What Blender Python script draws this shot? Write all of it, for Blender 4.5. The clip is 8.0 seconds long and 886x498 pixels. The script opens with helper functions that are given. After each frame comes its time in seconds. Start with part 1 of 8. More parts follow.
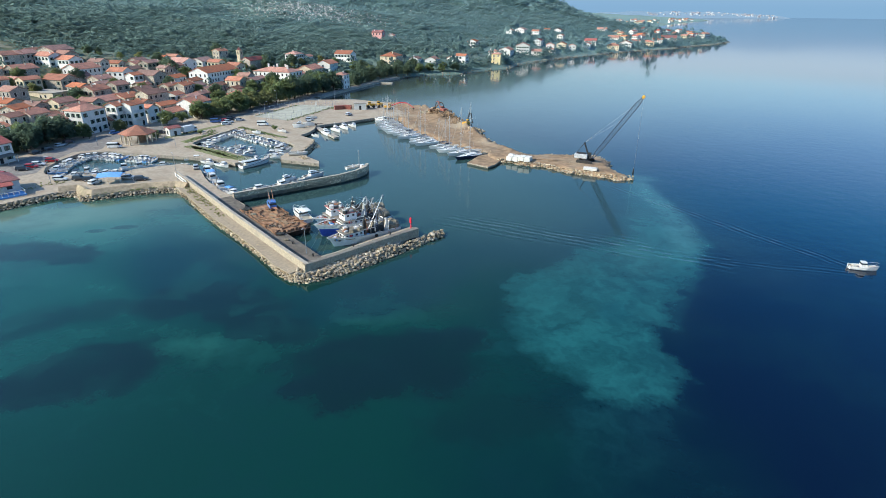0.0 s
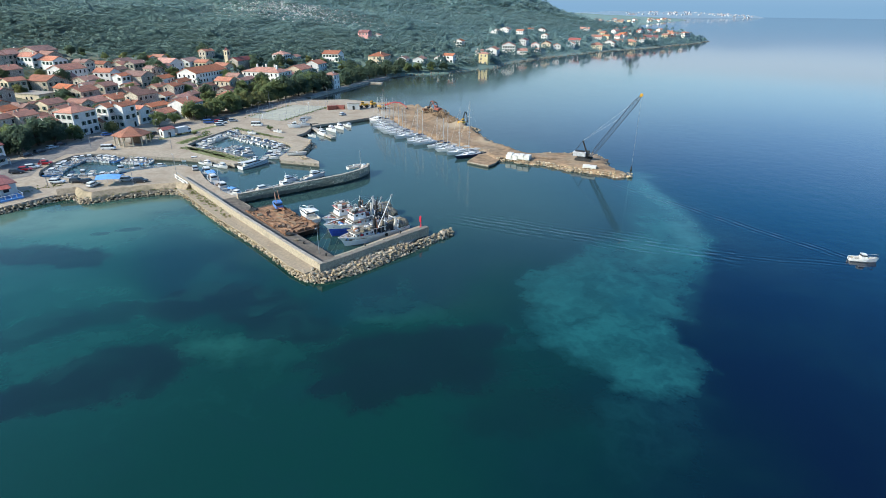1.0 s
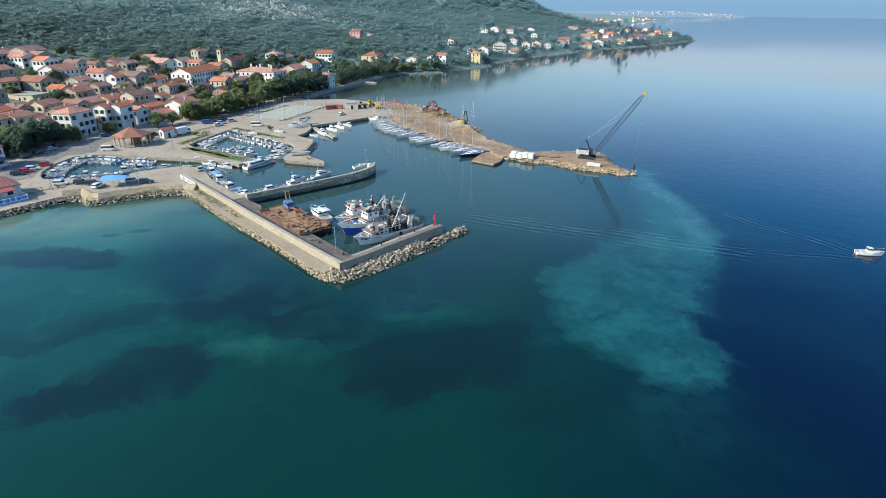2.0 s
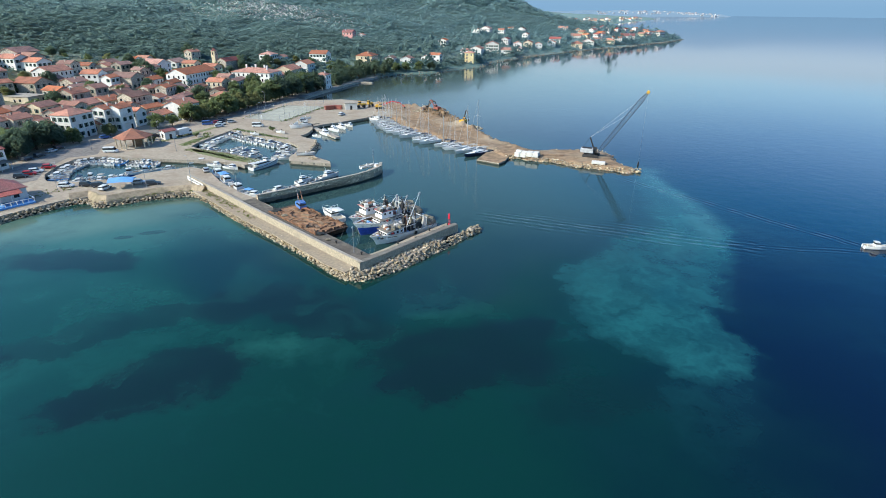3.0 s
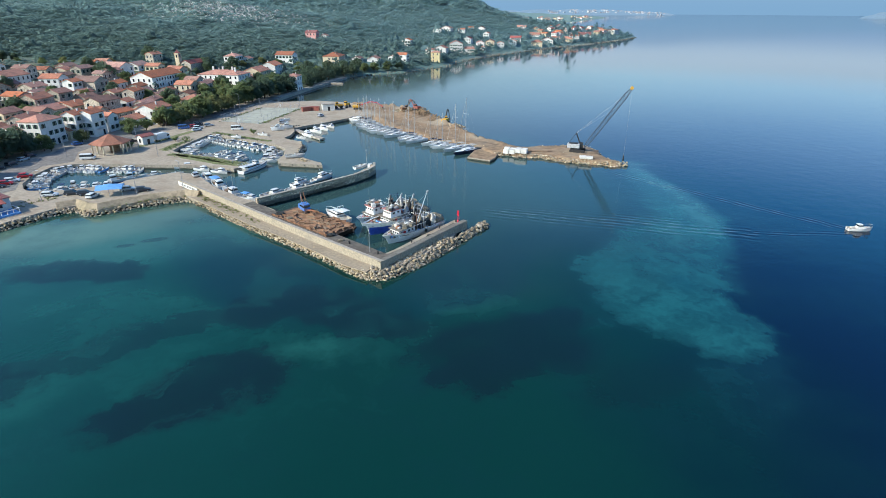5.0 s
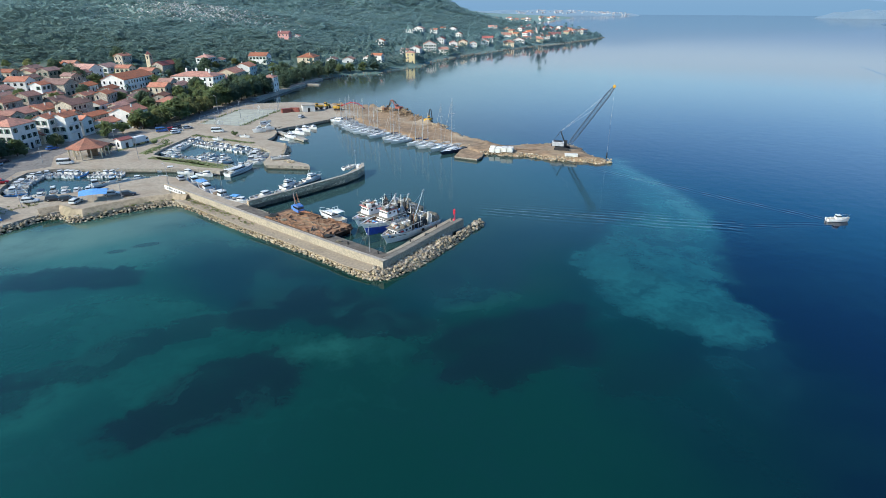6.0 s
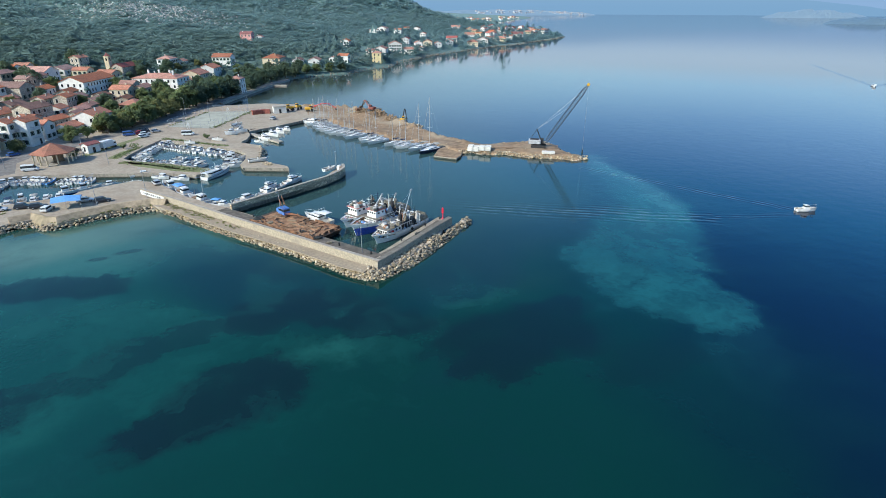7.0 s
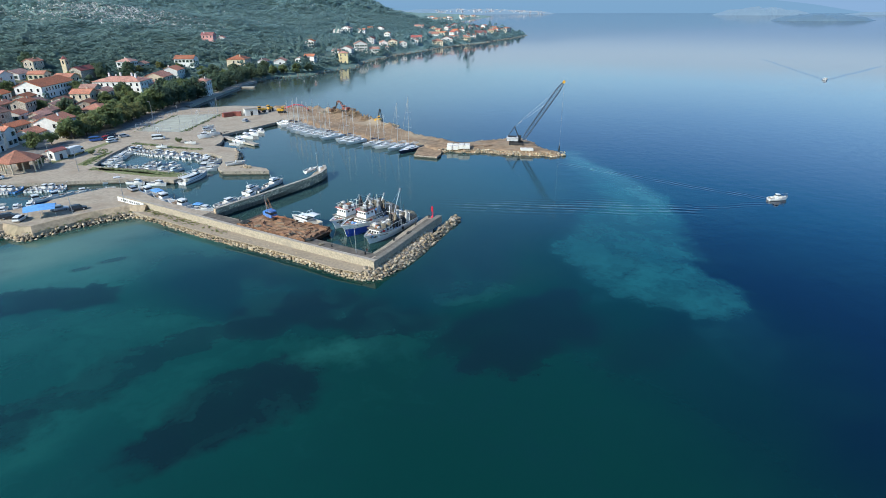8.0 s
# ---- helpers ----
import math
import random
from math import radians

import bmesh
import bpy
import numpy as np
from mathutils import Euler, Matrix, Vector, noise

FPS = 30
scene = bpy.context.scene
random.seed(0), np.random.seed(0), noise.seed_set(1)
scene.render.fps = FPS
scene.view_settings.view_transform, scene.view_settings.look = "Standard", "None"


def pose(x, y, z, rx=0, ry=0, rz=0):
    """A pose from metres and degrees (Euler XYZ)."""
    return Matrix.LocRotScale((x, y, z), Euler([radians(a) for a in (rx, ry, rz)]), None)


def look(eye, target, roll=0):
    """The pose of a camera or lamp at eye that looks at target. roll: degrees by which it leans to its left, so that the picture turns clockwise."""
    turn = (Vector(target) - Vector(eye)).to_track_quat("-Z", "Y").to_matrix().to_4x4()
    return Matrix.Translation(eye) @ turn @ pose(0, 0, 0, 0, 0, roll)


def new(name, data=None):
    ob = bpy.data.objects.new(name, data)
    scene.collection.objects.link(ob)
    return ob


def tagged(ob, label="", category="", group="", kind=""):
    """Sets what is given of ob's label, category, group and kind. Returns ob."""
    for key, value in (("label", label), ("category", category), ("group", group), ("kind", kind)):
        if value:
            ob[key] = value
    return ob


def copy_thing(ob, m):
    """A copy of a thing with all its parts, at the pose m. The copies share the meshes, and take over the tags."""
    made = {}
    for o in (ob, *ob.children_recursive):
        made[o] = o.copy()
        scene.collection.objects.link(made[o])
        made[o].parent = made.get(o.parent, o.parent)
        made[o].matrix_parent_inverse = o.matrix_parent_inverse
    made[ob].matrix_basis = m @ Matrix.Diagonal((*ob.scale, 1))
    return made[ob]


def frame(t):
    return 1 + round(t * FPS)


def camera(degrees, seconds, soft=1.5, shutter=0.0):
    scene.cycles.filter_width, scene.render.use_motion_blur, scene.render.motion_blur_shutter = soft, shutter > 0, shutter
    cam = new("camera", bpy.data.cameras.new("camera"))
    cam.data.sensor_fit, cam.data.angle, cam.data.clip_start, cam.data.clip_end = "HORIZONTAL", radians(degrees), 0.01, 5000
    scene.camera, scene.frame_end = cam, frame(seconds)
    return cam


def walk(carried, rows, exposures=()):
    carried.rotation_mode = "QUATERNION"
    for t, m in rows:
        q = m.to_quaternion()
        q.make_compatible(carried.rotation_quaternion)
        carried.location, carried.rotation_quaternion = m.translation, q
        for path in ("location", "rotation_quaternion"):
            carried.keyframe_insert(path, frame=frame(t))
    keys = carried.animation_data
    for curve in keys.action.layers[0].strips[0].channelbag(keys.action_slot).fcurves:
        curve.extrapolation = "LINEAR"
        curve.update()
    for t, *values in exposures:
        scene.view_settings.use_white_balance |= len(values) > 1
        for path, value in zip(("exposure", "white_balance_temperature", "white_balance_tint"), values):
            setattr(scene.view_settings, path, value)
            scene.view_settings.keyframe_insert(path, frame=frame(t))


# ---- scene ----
from mathutils import geometry

cam = camera(78.1, 8.0, soft=0.9)
PATH = [
    (0, (0.607, 0.285, 49.417), (0.522, 2.111, 48.607), 0.5),
    (0.5, (-2.519, -0.28, 49.36), (-2.569, 1.547, 48.55), 0.5),
    (1, (-5.622, -0.769, 49.317), (-5.645, 1.059, 48.507), 0.5),
    (1.5, (-8.738, -1.176, 49.281), (-8.737, 0.652, 48.47), 0.5),
    (3, (-17.908, -2.101, 49.187), (-17.845, -0.274, 48.376), 0.4),
    (3.5, (-20.92, -2.291, 49.162), (-20.832, -0.465, 48.351), 0.3),
    (4, (-23.86, -2.428, 49.128), (-23.735, -0.605, 48.316), 0.3),
    (4.5, (-26.774, -2.535, 49.049), (-26.609, -0.714, 48.237), 0.2),
    (6, (-35.501, -2.594, 48.866), (-35.195, -0.791, 48.057), 0.1),
    (6.5, (-38.358, -2.476, 48.855), (-37.994, -0.684, 48.046), 0.1),
    (7, (-41.212, -2.288, 48.859), (-40.783, -0.51, 48.05), 0.1),
    (7.5, (-44.081, -1.996, 48.858), (-43.586, -0.235, 48.048), -0.1),
    (8, (-46.912, -1.551, 48.867), (-46.367, 0.194, 48.056), -0.2),
]
walk(cam, [(t, look(eye, target, roll)) for t, eye, target, roll in PATH], [(0.0, 0.62, 6450, 10), (3.5, 0.58, 6380, 10), (8.0, 0.44, 6200, 10)])

# ---- light: hazy morning sun from the left, pale sky ----
SUN_ELEV, SUN_FROM = 34.0, (-0.93, -0.37)
sun_az = math.atan2(SUN_FROM[0], SUN_FROM[1])
world = bpy.data.worlds.new("world")
scene.world = world
world.use_nodes = True
wn = world.node_tree
sky = wn.nodes.new("ShaderNodeTexSky")
sky.sky_type = "NISHITA"
sky.sun_disc = False
sky.sun_elevation = radians(SUN_ELEV)
sky.sun_rotation = sun_az
sky.air_density, sky.dust_density, sky.ozone_density = 1.0, 2.2, 1.8
cool = wn.nodes.new("ShaderNodeMix")
cool.data_type, cool.blend_type = "RGBA", "MULTIPLY"
cool.inputs[0].default_value = 1.0
# morning haze: brighter and whiter towards the horizon, deeper blue overhead
coord = wn.nodes.new("ShaderNodeTexCoord")
axes = wn.nodes.new("ShaderNodeSeparateXYZ")
wn.links.new(coord.outputs["Generated"], axes.inputs[0])


def sky_tint(stops):
    ramp = wn.nodes.new("ShaderNodeValToRGB")
    ramp.color_ramp.interpolation = "EASE"
    ramp.color_ramp.elements[0].position, ramp.color_ramp.elements[1].position = stops[0][0], stops[-1][0]
    ramp.color_ramp.elements[0].color, ramp.color_ramp.elements[1].color = (*stops[0][1], 1), (*stops[-1][1], 1)
    for up, tint in stops[1:-1]:
        ramp.color_ramp.elements.new(up).color = (*tint, 1)
    wn.links.new(axes.outputs[2], ramp.inputs[0])
    return ramp.outputs[0]


# whiter towards the sun, clearer blue away from it
sunward = sky_tint(((0.015, (0.9, 1.1, 1.2)), (0.05, (0.95, 1.08, 1.16)), (0.12, (0.92, 1.05, 1.12)), (0.2, (0.85, 1.04, 1.14)), (0.3, (0.62, 0.98, 1.06)), (0.38, (0.42, 0.82, 1.0)), (0.8, (0.55, 0.8, 1.14))))
clear = sky_tint(((0.015, (0.85, 1.1, 1.3)), (0.05, (0.92, 1.08, 1.22)), (0.12, (0.85, 1.03, 1.17)), (0.2, (0.7, 1.0, 1.28)), (0.3, (0.27, 0.92, 1.3)), (0.38, (0.23, 0.74, 1.14)), (0.8, (0.55, 0.8, 1.14))))
side = wn.nodes.new("ShaderNodeMapRange")
side.interpolation_type = "SMOOTHSTEP"
side.inputs[1].default_value, side.inputs[2].default_value = 0.02, 0.52
wn.links.new(axes.outputs[0], side.inputs[0])
both = wn.nodes.new("ShaderNodeMix")
both.data_type = "RGBA"
wn.links.new(side.outputs[0], both.inputs[0])
wn.links.new(sunward, both.inputs[6])
wn.links.new(clear, both.inputs[7])
wn.links.new(both.outputs[2], cool.inputs[7])
wn.links.new(sky.outputs[0], cool.inputs[6])
wn.links.new(cool.outputs[2], wn.nodes["Background"].inputs[0])
wn.nodes["Background"].inputs[1].default_value = 0.145
sun = new("sun", bpy.data.lights.new("sun", "SUN"))
sun.data.energy, sun.data.angle, sun.data.color = 4.3, radians(1.5), (1.0, 0.92, 0.79)
ce = math.cos(radians(SUN_ELEV))
sun.matrix_basis = look((SUN_FROM[0] * ce * 300, SUN_FROM[1] * ce * 300, math.sin(radians(SUN_ELEV)) * 300), (0, 0, 0))


# ---- small builders ----
class Nodes:
    """A node material under construction."""

    def __init__(self, name):
        self.mat = bpy.data.materials.new(name)
        self.mat.use_nodes = True
        self.tree = self.mat.node_tree
        self.bsdf = self.tree.nodes["Principled BSDF"]

    def node(self, kind, operation="", blend_type="", data_type=""):
        n = self.tree.nodes.new(kind)
        if data_type:
            n.data_type = data_type
        if operation:
            n.operation = operation
        if blend_type:
            n.blend_type = blend_type
        return n

    def link(self, a, b):
        self.tree.links.new(a, b)

    def put(self, value, socket):
        if isinstance(value, bpy.types.NodeSocket):
            self.link(value, socket)
        else:
            socket.default_value = value

    def math(self, op, a, b=0.0, clamp=False):
        n = self.node("ShaderNodeMath", operation=op)
        n.use_clamp = clamp
        self.put(a, n.inputs[0])
        self.put(b, n.inputs[1])
        return n.outputs[0]

    def vmath(self, op, a, b):
        n = self.node("ShaderNodeVectorMath", operation=op)
        self.put(a, n.inputs[0])
        self.put(b, n.inputs[1])
        return n.outputs[0]

    def noise(self, vec, scale, detail=4.0, rough=0.55):
        n = self.node("ShaderNodeTexNoise")
        self.put(vec, n.inputs["Vector"])
        n.inputs["Scale"].default_value = scale
        n.inputs["Detail"].default_value = detail
        n.inputs["Roughness"].default_value = rough
        return n

    def mix(self, fac, a, b, blend="MIX"):
        n = self.node("ShaderNodeMix", data_type="RGBA", blend_type=blend)
        self.put(fac, n.inputs[0])
        self.put((*a, 1) if isinstance(a, tuple) else a, n.inputs[6])
        self.put((*b, 1) if isinstance(b, tuple) else b, n.inputs[7])
        return n.outputs[2]

    def ramp(self, v, lo, hi):
        n = self.node("ShaderNodeMapRange")
        n.interpolation_type = "SMOOTHSTEP"
        self.put(v, n.inputs[0])
        n.inputs[1].default_value, n.inputs[2].default_value = lo, hi
        return n.outputs[0]

    def pos(self):
        return self.node("ShaderNodeNewGeometry").outputs["Position"]

    def bump(self, height, strength, dist):
        n = self.node("ShaderNodeBump")
        n.inputs["Strength"].default_value = strength
        n.inputs["Distance"].default_value = dist
        self.link(height, n.inputs["Height"])
        self.link(n.outputs[0], self.bsdf.inputs["Normal"])


def surface(name, colour, rough=0.7, metal=0.0, grain=2.0, var=0.25, stain=0.3, bump=0.3, spread=0.0, dirt=None, spec=0.4, island=False):
    """A plain worn surface: base colour, fine grain, larger stains, a little relief; spread varies it from object to object."""
    m = Nodes(name)
    obj = m.node("ShaderNodeTexCoord").outputs["Object"] if spread else m.pos()
    fine = m.noise(obj, grain, 5.0).outputs[0]
    big = m.noise(m.pos(), grain * 0.13, 3.0).outputs[0]
    low = tuple(c * (1 - var) for c in colour)
    high = tuple(min(1.0, c * (1 + var)) for c in colour)
    col = m.mix(m.ramp(fine, 0.3, 0.7), low, high)
    soil = dirt or tuple(c * 0.55 for c in colour)
    col = m.mix(m.math("MULTIPLY", m.ramp(big, 0.48, 0.72), stain), col, soil)
    if spread:
        rnd = m.node("ShaderNodeObjectInfo").outputs["Random"]
        if island:
            rnd = m.math("FRACT", m.math("ADD", rnd, m.node("ShaderNodeNewGeometry").outputs["Random Per Island"]))
        hsv = m.node("ShaderNodeHueSaturation")
        hsv.inputs["Hue"].default_value = 0.5
        m.link(m.math("ADD", m.math("MULTIPLY", rnd, 2 * spread), 1 - spread), hsv.inputs["Value"])
        m.link(m.math("ADD", m.math("MULTIPLY", m.math("FRACT", m.math("MULTIPLY", rnd, 7.3)), spread), 1 - spread * 0.6), hsv.inputs["Saturation"])
        m.link(col, hsv.inputs["Color"])
        col = hsv.outputs[0]
    m.link(col, m.bsdf.inputs["Base Color"])
    m.bsdf.inputs["Roughness"].default_value = rough
    m.bsdf.inputs["Metallic"].default_value = metal
    m.bsdf.inputs["Specular IOR Level"].default_value = spec
    if bump:
        m.bump(fine, bump, 0.05)
    return m.mat


def box(bm, c, s, rz=0.0, mi=0, bevel=0.0, taper=1.0):
    """A box with centre c and size s, turned by rz degrees, its top scaled by taper."""
    made = bmesh.ops.create_cube(bm, size=1.0, matrix=Matrix.Translation(c) @ Matrix.Rotation(radians(rz), 4, "Z") @ Matrix.Diagonal((*s, 1)))
    vs = made["verts"]
    if taper != 1.0:
        for v in vs:
            if v.co.z > c[2]:
                v.co.x, v.co.y = c[0] + (v.co.x - c[0]) * taper, c[1] + (v.co.y - c[1]) * taper
    fs = {f for v in vs for f in v.link_faces}
    for f in fs:
        f.material_index = mi
    if bevel:
        bmesh.ops.bevel(bm, geom=list({e for v in vs for e in v.link_edges}), offset=bevel, segments=1, affect="EDGES", material=mi)


def rod(bm, a, b, r0, r1=None, n=7, mi=0):
    """A tapered rod from a to b."""
    a, b = Vector(a), Vector(b)
    r1 = r0 if r1 is None else r1
    q = (b - a).to_track_quat("Z", "Y").to_matrix().to_4x4()
    made = bmesh.ops.create_cone(bm, cap_ends=True, segments=n, radius1=r0, radius2=r1, depth=(b - a).length, matrix=Matrix.Translation((a + b) / 2) @ q)
    for f in {f for v in made["verts"] for f in v.link_faces}:
        f.material_index = mi


def tube(bm, pts, r, n=5):
    """One bent tube through the points."""
    pts = [Vector(p) for p in pts]
    rings = []
    for i, p in enumerate(pts):
        d = (pts[min(i + 1, len(pts) - 1)] - pts[max(i - 1, 0)]).normalized()
        u = d.orthogonal().normalized() if abs(d.z) > 0.9 else d.cross(Vector((0, 0, 1))).normalized()
        w = d.cross(u)
        rings.append([tuple(p + u * r * math.cos(k * 2 * math.pi / n) + w * r * math.sin(k * 2 * math.pi / n)) for k in range(n)])
    loft(bm, rings)


def prism(bm, poly, z0, z1, mi=0, side=None):
    """An upright block over the plan poly."""
    area = sum(a[0] * b[1] - b[0] * a[1] for a, b in zip(poly, poly[1:] + poly[:1]))
    if area < 0:
        poly = poly[::-1]
    lo = [bm.verts.new((x, y, z0)) for x, y in poly]
    hi = [bm.verts.new((x, y, z1)) for x, y in poly]
    for tri in geometry.tessellate_polygon([[Vector((x, y, 0)) for x, y in poly]]):
        f = bm.faces.new([hi[k] for k in tri])
        f.material_index = mi
        if f.normal.z < 0:
            f.normal_flip()
    for i in range(len(poly)):
        f = bm.faces.new((lo[i - 1], lo[i], hi[i], hi[i - 1]))
        f.material_index = mi if side is None else side


def loft(bm, rings, mi=0, cap=True, closed=True):
    """Faces between rings of points."""
    vs = [[bm.verts.new(p) for p in ring] for ring in rings]
    n = len(rings[0])
    for a, b in zip(vs, vs[1:]):
        for i in range(n if closed else n - 1):
            f = bm.faces.new((a[i], a[(i + 1) % n], b[(i + 1) % n], b[i]))
            f.material_index = mi
    if cap and closed:
        for ring in (vs[0], vs[-1]):
            f = bm.faces.new(ring)
            f.material_index = mi
    return vs


def part(name, bm, mats, parent=None, label="", smooth=False, fix=True):
    """Links a bmesh as one mesh object, under a thing or a part."""
    if fix:
        bmesh.ops.recalc_face_normals(bm, faces=bm.faces[:])
    me = bpy.data.meshes.new(name)
    bm.to_mesh(me)
    bm.free()
    for m in mats if isinstance(mats, (list, tuple)) else [mats]:
        me.materials.append(m)
    if smooth:
        me.polygons.foreach_set("use_smooth", [True] * len(me.polygons))
    ob = new(name, me)
    ob.parent = parent
    if label:
        tagged(ob, label)
    return ob


def raw(name, verts, faces, mat, parent=None, smooth=False):
    me = bpy.data.meshes.new(name)
    me.from_pydata(verts, [], faces)
    me.materials.append(mat)
    if smooth:
        me.polygons.foreach_set("use_smooth", [True] * len(me.polygons))
    ob = new(name, me)
    ob.parent = parent
    return ob


def thing(name, label, category, group="", kind=""):
    return tagged(new(name), label, category, group, kind)


def put(ob, x, y, z=0.0, heading=0.0):
    ob.matrix_basis = pose(x, y, z, 0, 0, heading)
    return ob


def shift(line, d):
    """The line moved sideways by d metres (to its left)."""
    out = []
    for i, p in enumerate(line):
        a, b = line[max(i - 1, 0)], line[min(i + 1, len(line) - 1)]
        t = Vector((b[0] - a[0], b[1] - a[1])).normalized()
        out.append((p[0] - t.y * d, p[1] + t.x * d))
    return out


def along(line, step):
    """Points and headings every step metres along a line."""
    out, rest = [], 0.0
    for a, b in zip(line, line[1:]):
        va, vb = Vector(a), Vector(b)
        n = (vb - va).length
        h = math.degrees(math.atan2(b[1] - a[1], b[0] - a[0]))
        s = rest
        while s < n:
            p = va.lerp(vb, s / n)
            out.append((p.x, p.y, h))
            s += step
        rest = s - n
    return out


def ribbon(bm, line, width, z, thick=0.0, mi=0):
    """A flat strip (or, with thick, a wall downwards) along a line."""
    l, r = shift(line, width / 2), shift(line, -width / 2)
    rings = []
    for p, q in zip(l, r):
        if thick:
            rings.append([(p[0], p[1], z), (q[0], q[1], z), (q[0], q[1], z - thick), (p[0], p[1], z - thick)])
        else:
            rings.append([(p[0], p[1], z), (q[0], q[1], z)])
    loft(bm, rings, mi, cap=bool(thick), closed=bool(thick))


# ---- shape of the land ----
SHORE_A = [(-190, 60), (-150, 118), (-165, 170), (-160, 200), (-152, 220), (-143, 238), (-128, 262), (-115, 287), (-104, 312), (-93, 338), (-84, 358), (-74, 384), (-62, 420), (-46, 446)]
SHORE_B = [(-12, 462), (10, 491), (31, 511), (47, 554), (76, 599), (117, 652), (163, 705), (214, 757), (268, 805), (327, 872), (373, 919), (425, 990)]
SHORE_C = [(430, 1015), (405, 1060), (420, 1250), (480, 1600), (560, 1850), (760, 2230), (1000, 2700), (1110, 2860), (1150, 2920), (950, 3100), (700, 3500), (-2600, 3600), (-2600, -300), (-400, -100)]
COAST = SHORE_A + SHORE_B + SHORE_C


def inland(x, y, poly):
    """Signed distance to a plan outline, positive inside."""
    x, y = np.asarray(x, float), np.asarray(y, float)
    best, inside = np.full(x.shape, 1e18), np.zeros(x.shape, bool)
    for (ax, ay), (bx, by) in zip(poly, poly[1:] + poly[:1]):
        dx, dy = bx - ax, by - ay
        t = np.clip(((x - ax) * dx + (y - ay) * dy) / (dx * dx + dy * dy), 0, 1)
        best = np.minimum(best, (x - ax - t * dx) ** 2 + (y - ay - t * dy) ** 2)
        inside ^= ((ay > y) != (by > y)) & (x < dx * (y - ay) / (dy + 1e-12) + ax)
    return np.where(inside, 1, -1) * np.sqrt(best)


def ease(a, b, v):
    t = np.clip((v - a) / (b - a), 0, 1)
    return t * t * (3 - 2 * t)


def ground_z(x, y):
    d = inland(x, y, COAST)
    x, y = np.asarray(x, float), np.asarray(y, float)
    ax, ay, bx, by = -900, 1050, 20, 1238
    t = np.clip(((x - ax) * (bx - ax) + (y - ay) * (by - ay)) / ((bx - ax) ** 2 + (by - ay) ** 2), 0, 1)
    r = np.hypot(x - ax - t * (bx - ax), y - ay - t * (by - ay))
    h = 1.2 + (0.105 - 0.05 * ease(1050, 1400, y)) * np.maximum(d, 0) + 4 * ease(4, 40, d) * ease(400, 480, y) + 75 * np.exp(-((r / 260) ** 2)) * ease(60, 420, d)
    h = h + 15 * np.exp(-(((x + 195) / 95) ** 2 + ((y - 725) / 48) ** 2))
    h = np.where(d < 0, 1.2 + 0.35 * d, h)
    return np.maximum(h, -3)


def far_noise(x, y, s):
    return noise.fractal(Vector((x * s, y * s, 3.7)), 1.0, 2.0, 4)

# ---- materials ----
M_concrete = surface("concrete", (0.317, 0.282, 0.229), 0.85, grain=1.2, var=0.2, stain=0.5)
M_apron = surface("apron", (0.318, 0.264, 0.195), 0.9, grain=1.1, var=0.16, bump=0.05, stain=0.85, dirt=(0.26, 0.2, 0.14))
M_sandy = surface("sandy_path", (0.279, 0.226, 0.16), 0.95, grain=1.5, var=0.15, stain=0.3, bump=0.1)
M_bank = surface("dry_sandy_bank", (0.32, 0.25, 0.165), 0.95, grain=0.9, var=0.25, stain=0.6, dirt=(0.2, 0.17, 0.1), bump=0.25)
M_wallstone = surface("lime_render", (0.325, 0.275, 0.2), 0.9, grain=2.6, var=0.22, stain=0.7, dirt=(0.22, 0.19, 0.15))
M_topcon = surface("grey_weathered_concrete", (0.158, 0.143, 0.118), 0.9, grain=1.2, var=0.2, stain=0.6, dirt=(0.14, 0.12, 0.1))
# worn concrete, its colour taken darker for the shade behind the parapet
M_deck = surface("old_concrete_shade_toned", (0.115, 0.1, 0.08), 0.92, grain=0.9, var=0.28, stain=0.7, dirt=(0.07, 0.06, 0.045))
M_asphalt = surface("asphalt", (0.18, 0.165, 0.145), 0.9, grain=1.0, var=0.25, stain=0.4)
M_earth = surface("earth", (0.225, 0.15, 0.088), 0.95, grain=0.5, var=0.32, stain=0.85, dirt=(0.3, 0.24, 0.165), bump=0.12)
M_rock = surface("limestone_rock", (0.32, 0.255, 0.168), 0.95, grain=1.2, var=0.35, stain=0.4, bump=0.8, spread=0.4, island=True)
M_rock_grey = surface("mossy_rock", (0.2, 0.175, 0.13), 0.95, grain=1.2, var=0.35, stain=0.5, bump=0.8, spread=0.3, island=True)
M_pitch = surface("sport_court", (0.33, 0.33, 0.265), 0.9, grain=0.4, var=0.12, stain=0.35)
M_grass = surface("grass", (0.155, 0.165, 0.07), 0.95, grain=1.3, var=0.35, stain=0.5, dirt=(0.2, 0.17, 0.1))
M_white = surface("white_gelcoat", (0.619, 0.619, 0.602), 0.35, grain=3.0, var=0.05, stain=0.15, bump=0.02, spread=0.06)
M_hullwhite = surface("fresh_white_paint", (0.84, 0.83, 0.8), 0.5, grain=1.5, var=0.05, stain=0.22, dirt=(0.5, 0.42, 0.34), spread=0.04)
M_aged = surface("aged_white_paint", (0.55, 0.54, 0.5), 0.6, grain=1.5, var=0.12, stain=0.6, dirt=(0.3, 0.22, 0.15), spread=0.08)
M_cream = surface("cream_deck", (0.4, 0.375, 0.325), 0.6, grain=4.0, var=0.1, stain=0.3, spread=0.1)
M_cabblue = surface("faded_blue_paint", (0.06, 0.165, 0.42), 0.6, grain=2.0, var=0.3, stain=0.6, dirt=(0.16, 0.1, 0.07))
